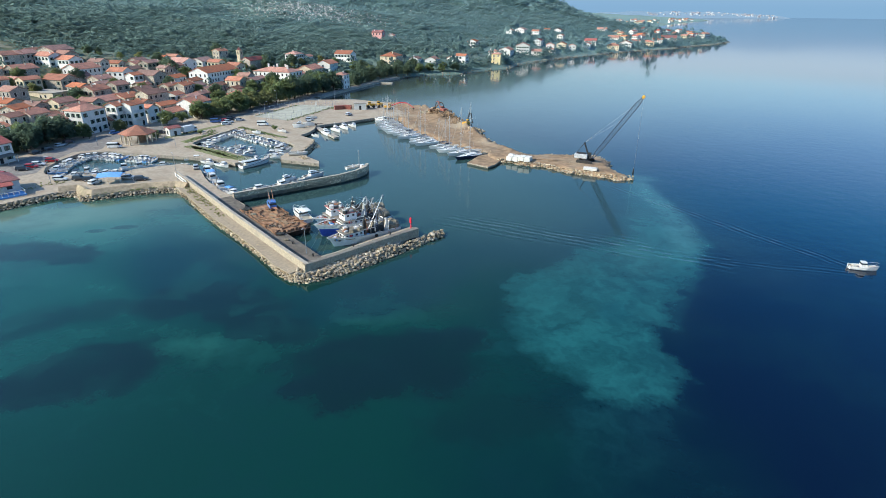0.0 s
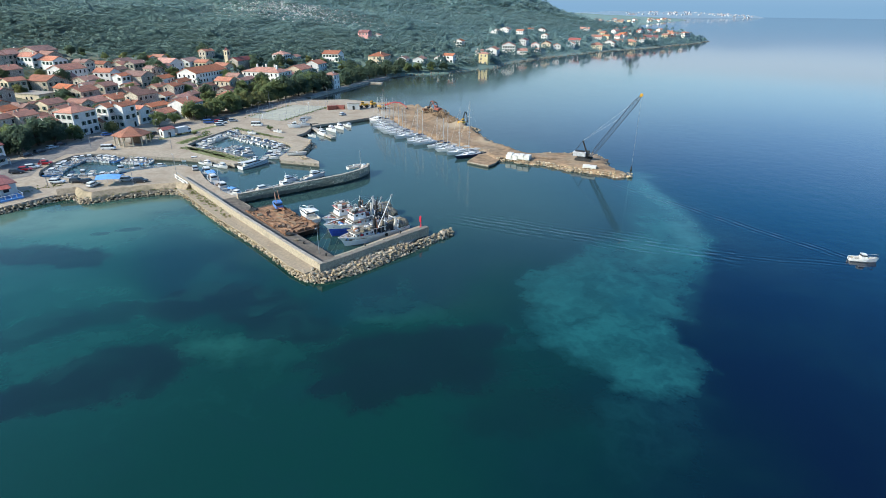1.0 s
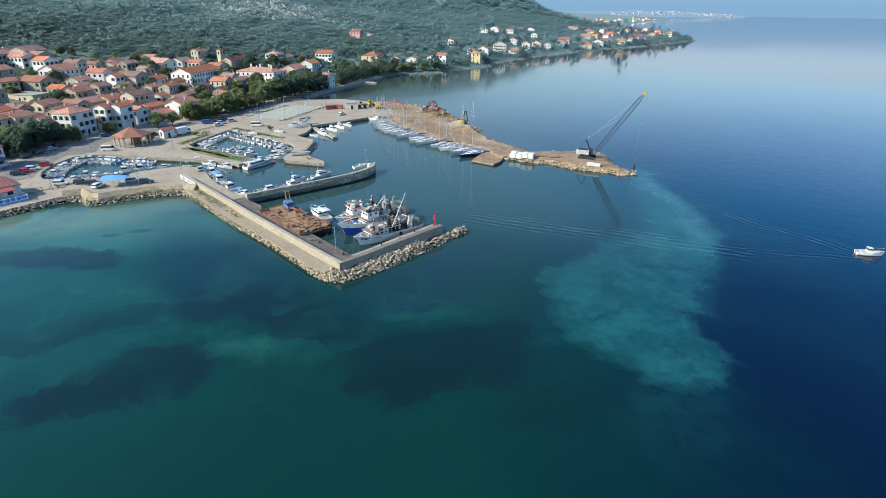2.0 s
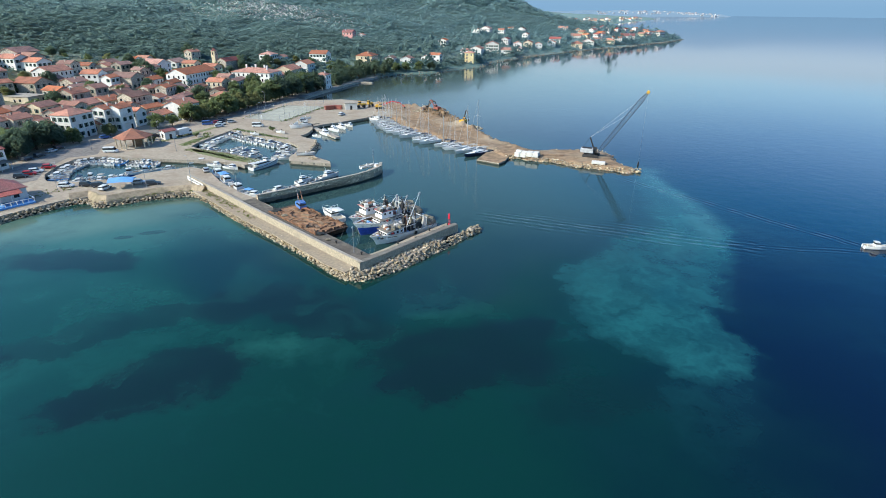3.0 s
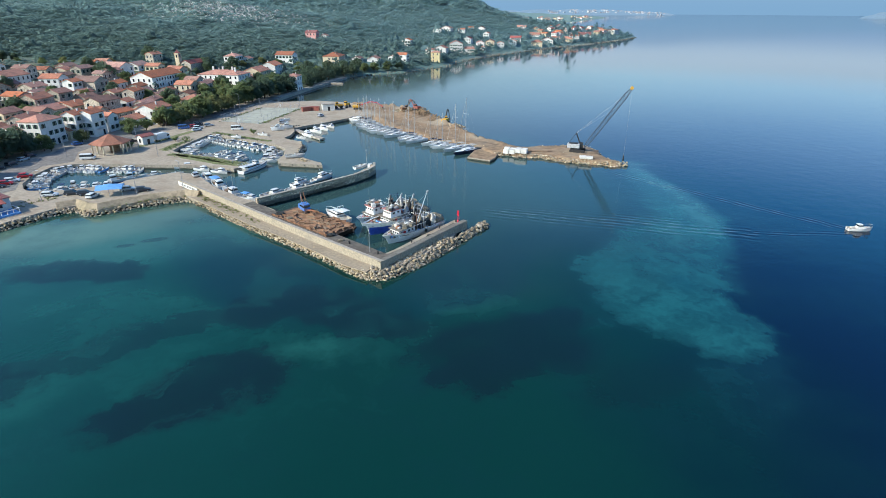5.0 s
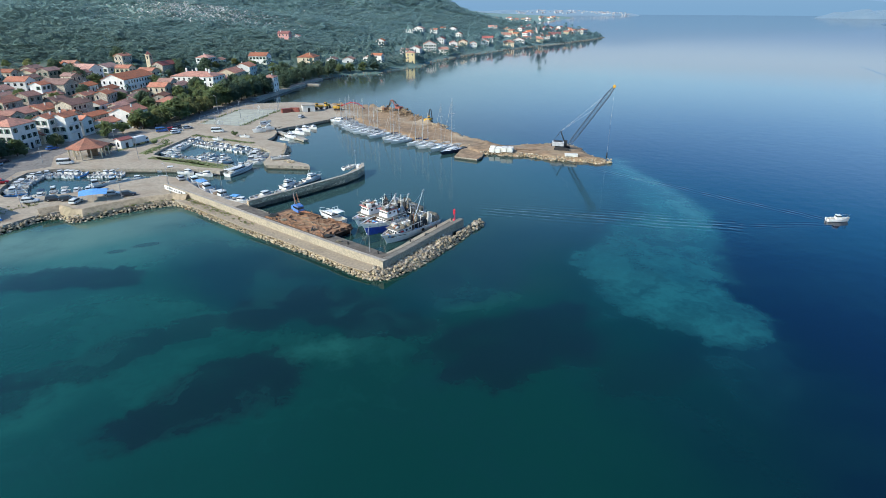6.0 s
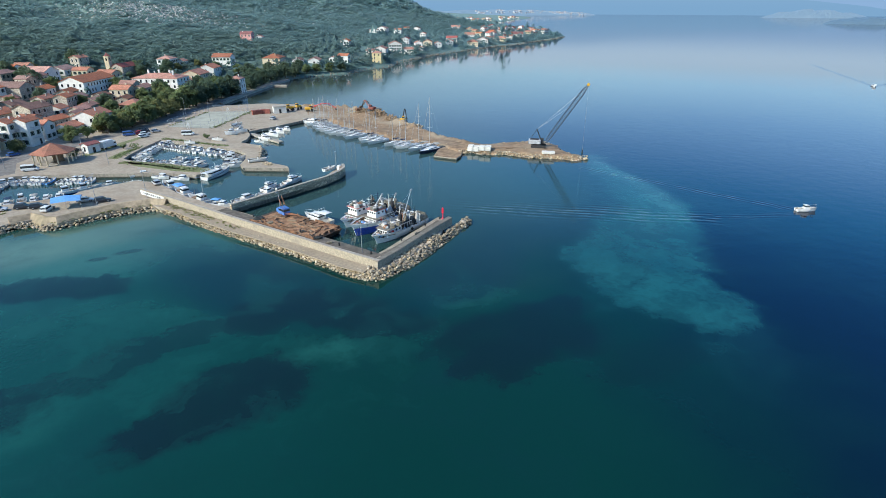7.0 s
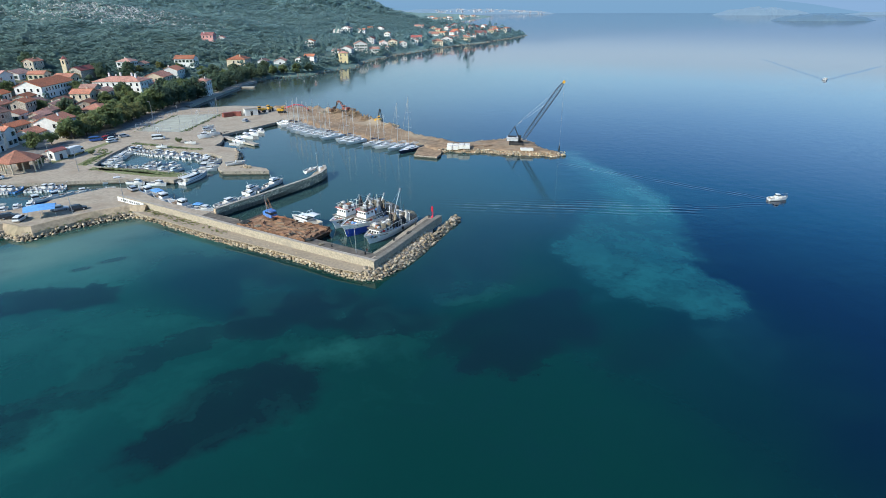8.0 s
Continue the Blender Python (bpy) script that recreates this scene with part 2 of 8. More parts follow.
M_blue = surface("blue_paint", (0.025, 0.07, 0.36), 0.45, grain=2.0, var=0.2, stain=0.3)
M_canvas = surface("blue_canvas", (0.12, 0.3, 0.58), 0.75, grain=2.0, var=0.12, stain=0.2)
M_navy = surface("navy_hull", (0.015, 0.02, 0.05), 0.3, grain=2.0, var=0.2, stain=0.2)
M_red = surface("red_paint", (0.55, 0.03, 0.03), 0.5, grain=2.0, var=0.15, stain=0.2)
M_redroof = surface("faded_red_deck_paint", (0.36, 0.15, 0.13), 0.7, grain=1.5, var=0.25, stain=0.5)
M_signal = surface("signal_red_paint", (0.68, 0.025, 0.05), 0.45, grain=2.0, var=0.12, stain=0.2)
M_rust = surface("rusty_steel", (0.19, 0.1, 0.055), 0.9, grain=1.0, var=0.5, stain=0.7, dirt=(0.09, 0.05, 0.035), bump=0.8)
M_barge = surface("dark_rusted_hull", (0.075, 0.045, 0.03), 0.9, grain=0.8, var=0.4, stain=0.7, dirt=(0.03, 0.022, 0.018), bump=0.6)
M_rustdeck = surface("rusty_deck", (0.27, 0.15, 0.08), 0.95, grain=0.7, var=0.4, stain=0.8, dirt=(0.14, 0.075, 0.045), bump=0.5)
M_dark = surface("dark_rubber", (0.025, 0.025, 0.025), 0.7, grain=4.0, var=0.3, stain=0.2)
M_steel = surface("galvanised_steel", (0.4, 0.41, 0.42), 0.5, 0.6, grain=4.0, var=0.15, stain=0.3)
M_alloy = surface("mast_alloy", (0.45, 0.46, 0.47), 0.4, 0.5, grain=4.0, var=0.08, stain=0.1)
M_wood = surface("weathered_wood", (0.22, 0.15, 0.095), 0.85, grain=3.0, var=0.35, stain=0.4)
M_net = surface("fishing_net", (0.185, 0.16, 0.115), 0.98, grain=5.0, var=0.5, stain=0.5, bump=1.0)
M_net_dark = surface("dark_net", (0.03, 0.035, 0.035), 0.98, grain=5.0, var=0.5, stain=0.5, bump=1.0)
M_yellow = surface("machine_yellow", (0.55, 0.3, 0.03), 0.5, grain=2.0, var=0.2, stain=0.5)
M_orange = surface("machine_orange", (0.28, 0.115, 0.05), 0.5, grain=2.0, var=0.2, stain=0.5)
M_container = surface("container_red", (0.23, 0.07, 0.05), 0.6, grain=1.5, var=0.2, stain=0.4)
M_block = surface("pale_concrete", (0.561, 0.544, 0.493), 0.85, grain=1.5, var=0.1, stain=0.25)
M_cranegrey = surface("pale_grey_paint", (0.36, 0.37, 0.38), 0.6, grain=1.5, var=0.2, stain=0.5)
M_grey = surface("grey_paint", (0.25, 0.26, 0.27), 0.6, grain=2.0, var=0.2, stain=0.3)
M_boom = surface("slate_blue_paint", (0.04, 0.062, 0.095), 0.55, grain=2.0, var=0.2, stain=0.4)
M_bark = surface("bark", (0.1, 0.075, 0.055), 0.95, grain=3.0, var=0.4, stain=0.4)


def glass_dark():
    m = Nodes("window_glass")
    m.bsdf.inputs["Base Color"].default_value = (0.02, 0.025, 0.03, 1)
    m.bsdf.inputs["Roughness"].default_value = 0.12
    return m.mat


M_glass = glass_dark()


def masonry(name, stone, joint, size):
    """Rough coursed stonework: uneven blocks, each of its own tone, with dark joints."""
    m = Nodes(name)
    warp = m.vmath("MULTIPLY", m.vmath("SUBTRACT", m.noise(m.pos(), 0.8, 3.0).outputs[1], (0.5, 0.5, 0.5)), (0.3, 0.3, 0.2))
    q = m.vmath("MULTIPLY", m.vmath("ADD", m.pos(), warp), (1.0, 1.0, 1.7))
    tone = m.node("ShaderNodeTexVoronoi")
    m.link(q, tone.inputs["Vector"])
    tone.inputs["Scale"].default_value = size
    gap = m.node("ShaderNodeTexVoronoi")
    gap.feature = "DISTANCE_TO_EDGE"
    m.link(q, gap.inputs["Vector"])
    gap.inputs["Scale"].default_value = size
    sep = m.node("ShaderNodeSeparateXYZ")
    m.link(tone.outputs["Color"], sep.inputs[0])
    c = m.mix(sep.outputs[0], tuple(k * 0.55 for k in stone), tuple(k * 1.5 for k in stone))
    c = m.mix(m.math("SUBTRACT", 1.0, m.ramp(gap.outputs["Distance"], 0.02, 0.09)), c, joint)
    c = m.mix(m.math("MULTIPLY", m.ramp(m.noise(m.pos(), 0.3, 4.0).outputs[0], 0.45, 0.7), 0.5), c, joint)
    m.link(tide_line(m, c), m.bsdf.inputs["Base Color"])
    m.bsdf.inputs["Roughness"].default_value = 0.95
    m.bump(m.ramp(gap.outputs["Distance"], 0.0, 0.2), 0.8, 0.08)
    return m.mat


def tide_line(m, col):
    """A dark wet band of weed just above the water, uneven along its top."""
    z = m.node("ShaderNodeSeparateXYZ")
    m.link(m.pos(), z.inputs[0])
    top = m.math("ADD", z.outputs[2], m.math("MULTIPLY", m.noise(m.pos(), 0.7, 4.0).outputs[0], 0.5))
    return m.mix(m.math("SUBTRACT", 1.0, m.ramp(top, 0.5, 0.8)), col, (0.03, 0.032, 0.022))


def quay_side():
    """Weathered concrete quay face, stained, with a tide line."""
    m = Nodes("quay_side")
    fine = m.noise(m.pos(), 1.6, 5.0).outputs[0]
    streak = m.noise(m.vmath("MULTIPLY", m.pos(), (1.4, 1.4, 0.15)), 1.0, 4.0).outputs[0]
    col = m.mix(m.ramp(fine, 0.3, 0.7), (0.24, 0.21, 0.165), (0.34, 0.3, 0.24))
    col = m.mix(m.math("MULTIPLY", m.ramp(streak, 0.45, 0.7), 0.6), col, (0.12, 0.105, 0.08))
    m.link(tide_line(m, col), m.bsdf.inputs["Base Color"])
    m.bsdf.inputs["Roughness"].default_value = 0.9
    m.bump(fine, 0.4, 0.05)
    return m.mat


M_quayside = quay_side()
M_molestone = masonry("mole_stone", (0.6, 0.46, 0.3), (0.33, 0.255, 0.175), 1.5)


def soften(m, amount, glow):
    """Foliage: shading follows the crown more than the single leaf, and some light passes through."""
    geo = m.node("ShaderNodeNewGeometry")
    up = m.vmath("ADD", m.vmath("MULTIPLY", geo.outputs["Normal"], (1 - amount,) * 3), (0.0, 0.0, amount))
    m.link(m.vmath("NORMALIZE", up, (0, 0, 0)), m.bsdf.inputs["Normal"])
    src = m.bsdf.inputs["Base Color"].links[0].from_socket
    tr = m.node("ShaderNodeBsdfTranslucent")
    m.link(src, tr.inputs[0])
    mx = m.node("ShaderNodeMixShader")
    mx.inputs[0].default_value = glow
    outn = [n for n in m.mat.node_tree.nodes if n.bl_idname == "ShaderNodeOutputMaterial"][0]
    m.link(m.bsdf.outputs[0], mx.inputs[1])
    m.link(tr.outputs[0], mx.inputs[2])
    m.link(mx.outputs[0], outn.inputs[0])


def haze_mask(m, n):
    """Painted haze: 0 in the evergreen woods behind the village, 1 further along the slope."""
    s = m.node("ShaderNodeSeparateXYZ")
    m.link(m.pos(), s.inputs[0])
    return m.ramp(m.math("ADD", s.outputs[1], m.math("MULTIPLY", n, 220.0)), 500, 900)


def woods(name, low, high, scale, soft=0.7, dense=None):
    """Evergreen scrub seen from afar: mottled canopy, varied patch by patch; dense: clear lower tones, painted haze
    pales the rest.
    """
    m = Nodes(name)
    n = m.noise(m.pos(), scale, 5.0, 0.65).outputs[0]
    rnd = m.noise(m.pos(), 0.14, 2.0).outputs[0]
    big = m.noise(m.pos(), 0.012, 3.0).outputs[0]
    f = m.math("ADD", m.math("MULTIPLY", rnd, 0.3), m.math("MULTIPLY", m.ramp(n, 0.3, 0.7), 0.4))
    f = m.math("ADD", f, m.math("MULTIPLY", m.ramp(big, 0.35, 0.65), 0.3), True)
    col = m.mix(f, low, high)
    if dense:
        col = m.mix(haze_mask(m, big), m.mix(f, *dense), col)
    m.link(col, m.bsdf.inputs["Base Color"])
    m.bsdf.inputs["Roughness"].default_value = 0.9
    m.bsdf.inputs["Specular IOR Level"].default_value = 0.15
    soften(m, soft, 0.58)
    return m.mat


M_leafdry = woods("olive_leaf", (0.17, 0.195, 0.08), (0.265, 0.27, 0.115), 0.5, 0.72)
M_leaf = woods("green_leaf", (0.135, 0.19, 0.085), (0.235, 0.28, 0.125), 0.5, 0.72)
M_pine = woods("pine_needle", (0.1, 0.155, 0.1), (0.16, 0.21, 0.13), 0.5, 0.72)
# first pair has distance haze mixed in, paler and bluer; last pair is clear
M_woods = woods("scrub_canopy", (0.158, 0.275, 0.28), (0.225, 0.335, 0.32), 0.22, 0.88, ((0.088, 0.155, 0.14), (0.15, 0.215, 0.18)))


def hill_ground():
    """Scrub-covered limestone: green mottling, dry grass, bare grey stone where the noise opens; painted haze pales the
    greens with distance.
    """
    m = Nodes("hill_ground")
    p = m.pos()
    a = m.noise(p, 0.08, 6.0, 0.65).outputs[0]
    b = m.noise(p, 0.009, 3.0).outputs[0]
    c = m.noise(p, 0.5, 4.0).outputs[0]
    col = m.mix(m.ramp(a, 0.35, 0.65), (0.15, 0.235, 0.225), (0.185, 0.265, 0.235))
    col = m.mix(haze_mask(m, b), m.mix(m.ramp(a, 0.35, 0.65), (0.085, 0.14, 0.12), (0.13, 0.185, 0.15)), col)
    col = m.mix(m.math("MULTIPLY", m.ramp(b, 0.5, 0.66), 0.4), col, (0.2, 0.19, 0.13))
    col = m.mix(m.ramp(c, 0.66, 0.76), col, (0.26, 0.25, 0.22))
    # trodden earth and gardens in the village
    s = m.node("ShaderNodeSeparateXYZ")
    m.link(p, s.inputs[0])
    town = m.math("SUBTRACT", 1.0, m.ramp(m.math("ADD", s.outputs[1], m.math("MULTIPLY", a, 60.0)), 390, 450))
    col = m.mix(m.math("MULTIPLY", town, 0.85), col, m.mix(m.ramp(a, 0.4, 0.6), (0.09, 0.1, 0.05), (0.21, 0.18, 0.125)))
    m.link(col, m.bsdf.inputs["Base Color"])
    m.bsdf.inputs["Roughness"].default_value = 0.95
    m.bsdf.inputs["Specular IOR Level"].default_value = 0.1
    m.bump(c, 0.5, 0.5)
    return m.mat


M_hill = hill_ground()


def roof_tiles(name, colour):
    """Clay pantiles: rows down the slope, patchy ageing, each roof a little different."""
    m = Nodes(name)
    obj = m.node("ShaderNodeTexCoord").outputs["Object"]
    wave = m.node("ShaderNodeTexWave")
    m.link(obj, wave.inputs["Vector"])
    wave.inputs["Scale"].default_value = 1.3
    wave.inputs["Distortion"].default_value = 0.6
    fine = m.noise(obj, 3.0, 4.0).outputs[0]
    patch = m.noise(m.pos(), 0.35, 3.0).outputs[0]
    col = m.mix(m.ramp(fine, 0.3, 0.7), tuple(c * 0.75 for c in colour), tuple(c * 1.2 for c in colour))
    col = m.mix(m.math("MULTIPLY", m.ramp(patch, 0.45, 0.7), 0.55), col, (0.17, 0.09, 0.06))
    hsv = m.node("ShaderNodeHueSaturation")
    rnd = m.node("ShaderNodeObjectInfo").outputs["Random"]
    m.link(m.math("ADD", m.math("MULTIPLY", rnd, 0.6), 0.65), hsv.inputs["Value"])
    m.link(m.math("ADD", m.math("MULTIPLY", m.math("FRACT", m.math("MULTIPLY", rnd, 5.7)), 0.4), 0.75), hsv.inputs["Saturation"])
    m.link(col, hsv.inputs["Color"])
    m.link(hsv.outputs[0], m.bsdf.inputs["Base Color"])
    m.bsdf.inputs["Roughness"].default_value = 0.9
    m.bump(wave.outputs[1], 0.5, 0.06)
    return m.mat


M_roof = roof_tiles("orange_roof_tiles", (0.41, 0.16, 0.092))
M_roof_bright = roof_tiles("bright_roof_tiles", (0.46, 0.16, 0.075))
M_roof_old = roof_tiles("old_roof_tiles", (0.335, 0.16, 0.108))
M_roof_red = roof_tiles("red_roof_tiles", (0.3, 0.075, 0.06))
M_render = surface("white_render", (0.648, 0.63, 0.585), 0.9, grain=1.0, var=0.08, stain=0.3, dirt=(0.5, 0.47, 0.42), spread=0.1)
M_render_cream = surface("cream_render", (0.558, 0.468, 0.324), 0.9, grain=1.0, var=0.1, stain=0.3, spread=0.12)
M_render_yellow = surface("yellow_render", (0.6, 0.49, 0.27), 0.9, grain=1.0, var=0.1, stain=0.2)
M_stone = surface("stone_masonry", (0.41, 0.355, 0.28), 0.95, grain=1.8, var=0.4, stain=0.5, bump=0.6, spread=0.2)
M_render_pink = surface("pink_render", (0.6, 0.3, 0.27), 0.9, grain=1.0, var=0.1, stain=0.2)
M_shutter = surface("green_shutter", (0.05, 0.1, 0.07), 0.6, grain=2.0, var=0.2, stain=0.2)
M_frame = surface("window_frame_paint", (0.6, 0.59, 0.55), 0.6, grain=2.0, var=0.1, stain=0.2)


def sea_water():
    """Clear shallow sea over sand and sea grass: pale sand, dark meadows, a milky plume of silt, deep blue beyond."""
    m = Nodes("sea_water")
    p = m.pos()
    warp = m.noise(p, 0.035, 5.0, 0.6).outputs[1]
    warp = m.vmath("SUBTRACT", warp, (0.5, 0.5, 0.5))
    q = m.vmath("ADD", p, m.vmath("MULTIPLY", warp, (42.0, 42.0, 0.0)))
    fine = m.noise(p, 0.22, 6.0, 0.65).outputs[1]
    fine = m.vmath("SUBTRACT", fine, (0.5, 0.5, 0.5))
    q2 = m.vmath("ADD", m.vmath("ADD", p, m.vmath("MULTIPLY", warp, (16.0, 16.0, 0.0))), m.vmath("MULTIPLY", fine, (9.0, 9.0, 0.0)))

    q3 = m.vmath("ADD", p, m.vmath("MULTIPLY", warp, (4.0, 4.0, 0.0)))

    def blob(vec, cx, cy, rx, ry, turn, soft):
        a = m.node("ShaderNodeMapping")
        a.vector_type = "TEXTURE"
        m.link(vec, a.inputs[0])
        a.inputs["Location"].default_value = (cx, cy, 0)
        a.inputs["Rotation"].default_value = (0, 0, radians(turn))
        a.inputs["Scale"].default_value = (rx, ry, 1e6)
        n = m.node("ShaderNodeVectorMath", operation="LENGTH")
        m.link(a.outputs[0], n.inputs[0])
        return m.math("SUBTRACT", 1.0, m.ramp(n.outputs["Value"], 1 - soft, 1 + soft))

    def union(vec, spots, soft):
        out = None
        for s in spots:
            k = blob(vec, *s, soft)
            out = k if out is None else m.math("MAXIMUM", out, k)
        return out

    deep = (0.0001, 0.0046, 0.0172)
    teal = (0.0012, 0.0272, 0.0212)
    col = m.mix(blob(q, -82, 70, 98, 175, -12, 0.28), deep, teal)
    mott = m.noise(p, 0.06, 6.0, 0.65).outputs[0]
    wisp = m.ramp(m.noise(p, 0.11, 6.0, 0.7).outputs[0], 0.25, 0.7)
    # paler sand towards the shore and in lanes between the meadows
    pale = union(q2, ((-90, 91, 17, 7.5, -5), (-17, 86, 8.5, 5, -15), (-82, 66, 10, 7, 30), (-40, 71, 9, 3.5, 0), (-66, 87, 10, 4, -15)), 0.5)
    col = m.mix(m.math("MULTIPLY", pale, m.math("MULTIPLY", wisp, 0.58)), col, (0.014, 0.092, 0.072))
    col = m.mix(m.math("MULTIPLY", union(q2, ((-84, 116, 20, 11, 10), (-70, 123, 15, 8, -50)), 0.55), 0.8), col, (0.03, 0.13, 0.105))
    col = m.mix(m.math("MULTIPLY", union(q2, ((-94, 121, 27, 12, 12),), 0.6), 0.6), col, (0.055, 0.145, 0.118))
    col = m.mix(m.math("MULTIPLY", union(q3, ((-100, 127, 22, 8.5, 28), (-84, 137, 12, 6, 20), (-116, 122, 12, 9, 40)), 0.6), 0.92), col, (0.115, 0.19, 0.14))
    col = m.mix(m.math("MULTIPLY", blob(q, -98, 72, 42, 60, 0, 0.6), 0.5), col, (0.003, 0.055, 0.048))
    # deeper water along the foot of the breakwater
    col = m.mix(m.math("MULTIPLY", union(q2, ((-58, 102, 26, 10, -45), (-12, 96, 22, 8, 40), (18, 118, 26, 12, 20)), 0.5), 0.7), col, (0.0012, 0.017, 0.027))
    # the silt plume that trails from the end of the spit: broad head, sharp billowing seaward edge
    curl = m.ramp(m.noise(q2, 0.16, 7.0, 0.7).outputs[0], 0.3, 0.68)
    body = union(q2, ((30, 98, 26, 13, 52), (22, 79, 12, 10.5, 60), (43, 113, 17, 10, 60), (26, 69, 9, 7, 40), (14, 93, 6, 6, 0)), 0.24)
    col = m.mix(m.math("MULTIPLY", body, m.math("ADD", m.math("MULTIPLY", curl, 0.4), 0.26)), col, (0.016, 0.118, 0.118))
    col = m.mix(m.math("MULTIPLY", union(q2, ((22, 59, 11, 6, 50), (4, 76, 9, 4, 20)), 0.6), m.math("MULTIPLY", curl, 0.22)), col, (0.012, 0.085, 0.09))
    neck = union(q2, ((48, 130, 22, 8, 82), (51, 148, 16, 5.5, 88), (44, 118, 14, 8, 60)), 0.4)
    col = m.mix(m.math("MULTIPLY", neck, m.math("ADD", m.math("MULTIPLY", curl, 0.38), 0.28)), col, (0.03, 0.135, 0.13))
    col = m.mix(m.math("MULTIPLY", union(q3, ((53.5, 152, 22, 3.2, 92), (52.5, 126, 13, 3.6, 77), (53, 171, 6, 4, 0)), 0.7), m.math("ADD", m.math("MULTIPLY", curl, 0.3), 0.3)), col, (0.06, 0.165, 0.16))
    col = m.mix(m.math("MULTIPLY", blob(q2, 27, 87, 4, 3, 10, 0.5), 0.5), col, (0.004, 0.05, 0.06))
    # sea grass meadows
    grass = (0.0022, 0.0115, 0.0135)
    for spots, amount in (
        (((-54.5, 65, 10, 6.5, 12), (-60, 60, 8, 5.5, 20)), 0.88),
        (((-11, 68, 14, 9, -5), (-4, 74, 9, 6, 20), (-16, 62, 9, 5, 0)), 0.85),
        (((-42, 86, 14, 6, -25), (-53, 86, 6, 7, 0), (-30, 78, 8, 4.5, -12)), 0.78),
        (((-94, 104, 11, 5.5, 0), (-86, 103, 8, 4.5, -20)), 0.8),
        (((-73, 77, 7, 5, 50), (-80, 73, 8, 3, 10), (-66, 82, 9, 3, 30)), 0.55),
        (((-86, 68, 7, 4.5, 0), (-110, 92, 10, 5, 0)), 0.6),
        (((6, 58, 10, 5, 20),), 0.35),
    ):
        edge = m.math("MULTIPLY", union(q2, spots, 0.23), m.math("ADD", m.math("MULTIPLY", m.ramp(mott, 0.3, 0.6), 0.2), amount - 0.16))
        col = m.mix(edge, col, grass)
    for cx, cy, rx, ry in ((-82.5, 120, 2.6, 1.1), (-87.5, 117, 2.0, 1.0)):
        col = m.mix(m.math("MULTIPLY", blob(q3, cx, cy, rx, ry, 15, 0.5), 0.55), col, grass)
    col = m.mix(m.math("MULTIPLY", m.ramp(mott, 0.45, 0.75), 0.3), col, (0.003, 0.024, 0.03))
    patch = m.ramp(m.noise(q, 0.085, 5.0, 0.6).outputs[0], 0.5, 0.66)
    col = m.mix(m.math("MULTIPLY", m.math("MULTIPLY", patch, blob(q, -70, 88, 58, 36, 0, 0.4)), 0.24), col, (0.009, 0.08, 0.064))
    # harbour basin: greener grey
    col = m.mix(blob(q, -50, 190, 110, 62, -35, 0.4), col, (0.024, 0.056, 0.054))
    # bay beyond the spit: the sky's pale reflection mixed into the water's base colour
    col = m.mix(blob(q, 70, 400, 190, 130, 35, 0.6), col, (0.05, 0.075, 0.068))
    m.link(col, m.bsdf.inputs["Base Color"])
    m.bsdf.inputs["Roughness"].default_value = 0.07
    m.bsdf.inputs["IOR"].default_value = 1.33
    m.bsdf.inputs["Specular IOR Level"].default_value = 0.5
    # ripples, and the spreading wake of the small boat
    w1 = m.noise(p, 1.1, 3.0, 0.6).outputs[0]
    w2 = m.noise(p, 0.25, 3.0, 0.5).outputs[0]
    calm = m.ramp(m.noise(p, 0.012, 3.0).outputs[0], 0.35, 0.65)
    # ripples fade with distance to fit the camera's view, so far water mirrors paler
    away = m.node("ShaderNodeVectorMath", operation="LENGTH")
    m.link(p, away.inputs[0])
    still = m.math("SUBTRACT", 1.0, m.math("MULTIPLY", m.ramp(away.outputs["Value"], 180, 700), 0.93))
    h = m.math("ADD", m.math("MULTIPLY", w1, m.math("ADD", m.math("MULTIPLY", calm, 0.4), 0.15)), m.math("MULTIPLY", w2, 0.7))
    h = m.math("MULTIPLY", h, still)

    uneven = m.math("ADD", m.math("MULTIPLY", m.ramp(m.noise(p, 0.3, 3.0).outputs[0], 0.35, 0.65), 0.8), 0.2)

    def wake(ax, ay, bx, by, half, strength, wl):
        """Ripples that run along the line from a to b."""
        length = math.hypot(bx - ax, by - ay)
        t = math.atan2(by - ay, bx - ax)
        a = m.node("ShaderNodeMapping")
        a.vector_type = "TEXTURE"
        m.link(m.vmath("ADD", p, m.vmath("MULTIPLY", warp, (5.0, 5.0, 0.0))), a.inputs[0])
        a.inputs["Location"].default_value = (ax, ay, 0)
        a.inputs["Rotation"].default_value = (0, 0, t)
        s = m.node("ShaderNodeSeparateXYZ")
        m.link(a.outputs[0], s.inputs[0])
        across = m.math("ABSOLUTE", s.outputs[1])
        near = m.math("SUBTRACT", 1.0, m.ramp(across, half * 0.2, half))
        ends = m.math("MULTIPLY", m.ramp(s.outputs[0], 0.0, 2.0), m.math("SUBTRACT", 1.0, m.ramp(s.outputs[0], length * 0.75, length)))
        rip = m.math("SINE", m.math("MULTIPLY", m.math("ADD", s.outputs[1], m.math("MULTIPLY", s.outputs[0], 0.09)), 6.283 / wl))
        return m.math("MULTIPLY", m.math("MULTIPLY", near, ends), m.math("MULTIPLY", m.math("MULTIPLY", rip, uneven), strength))

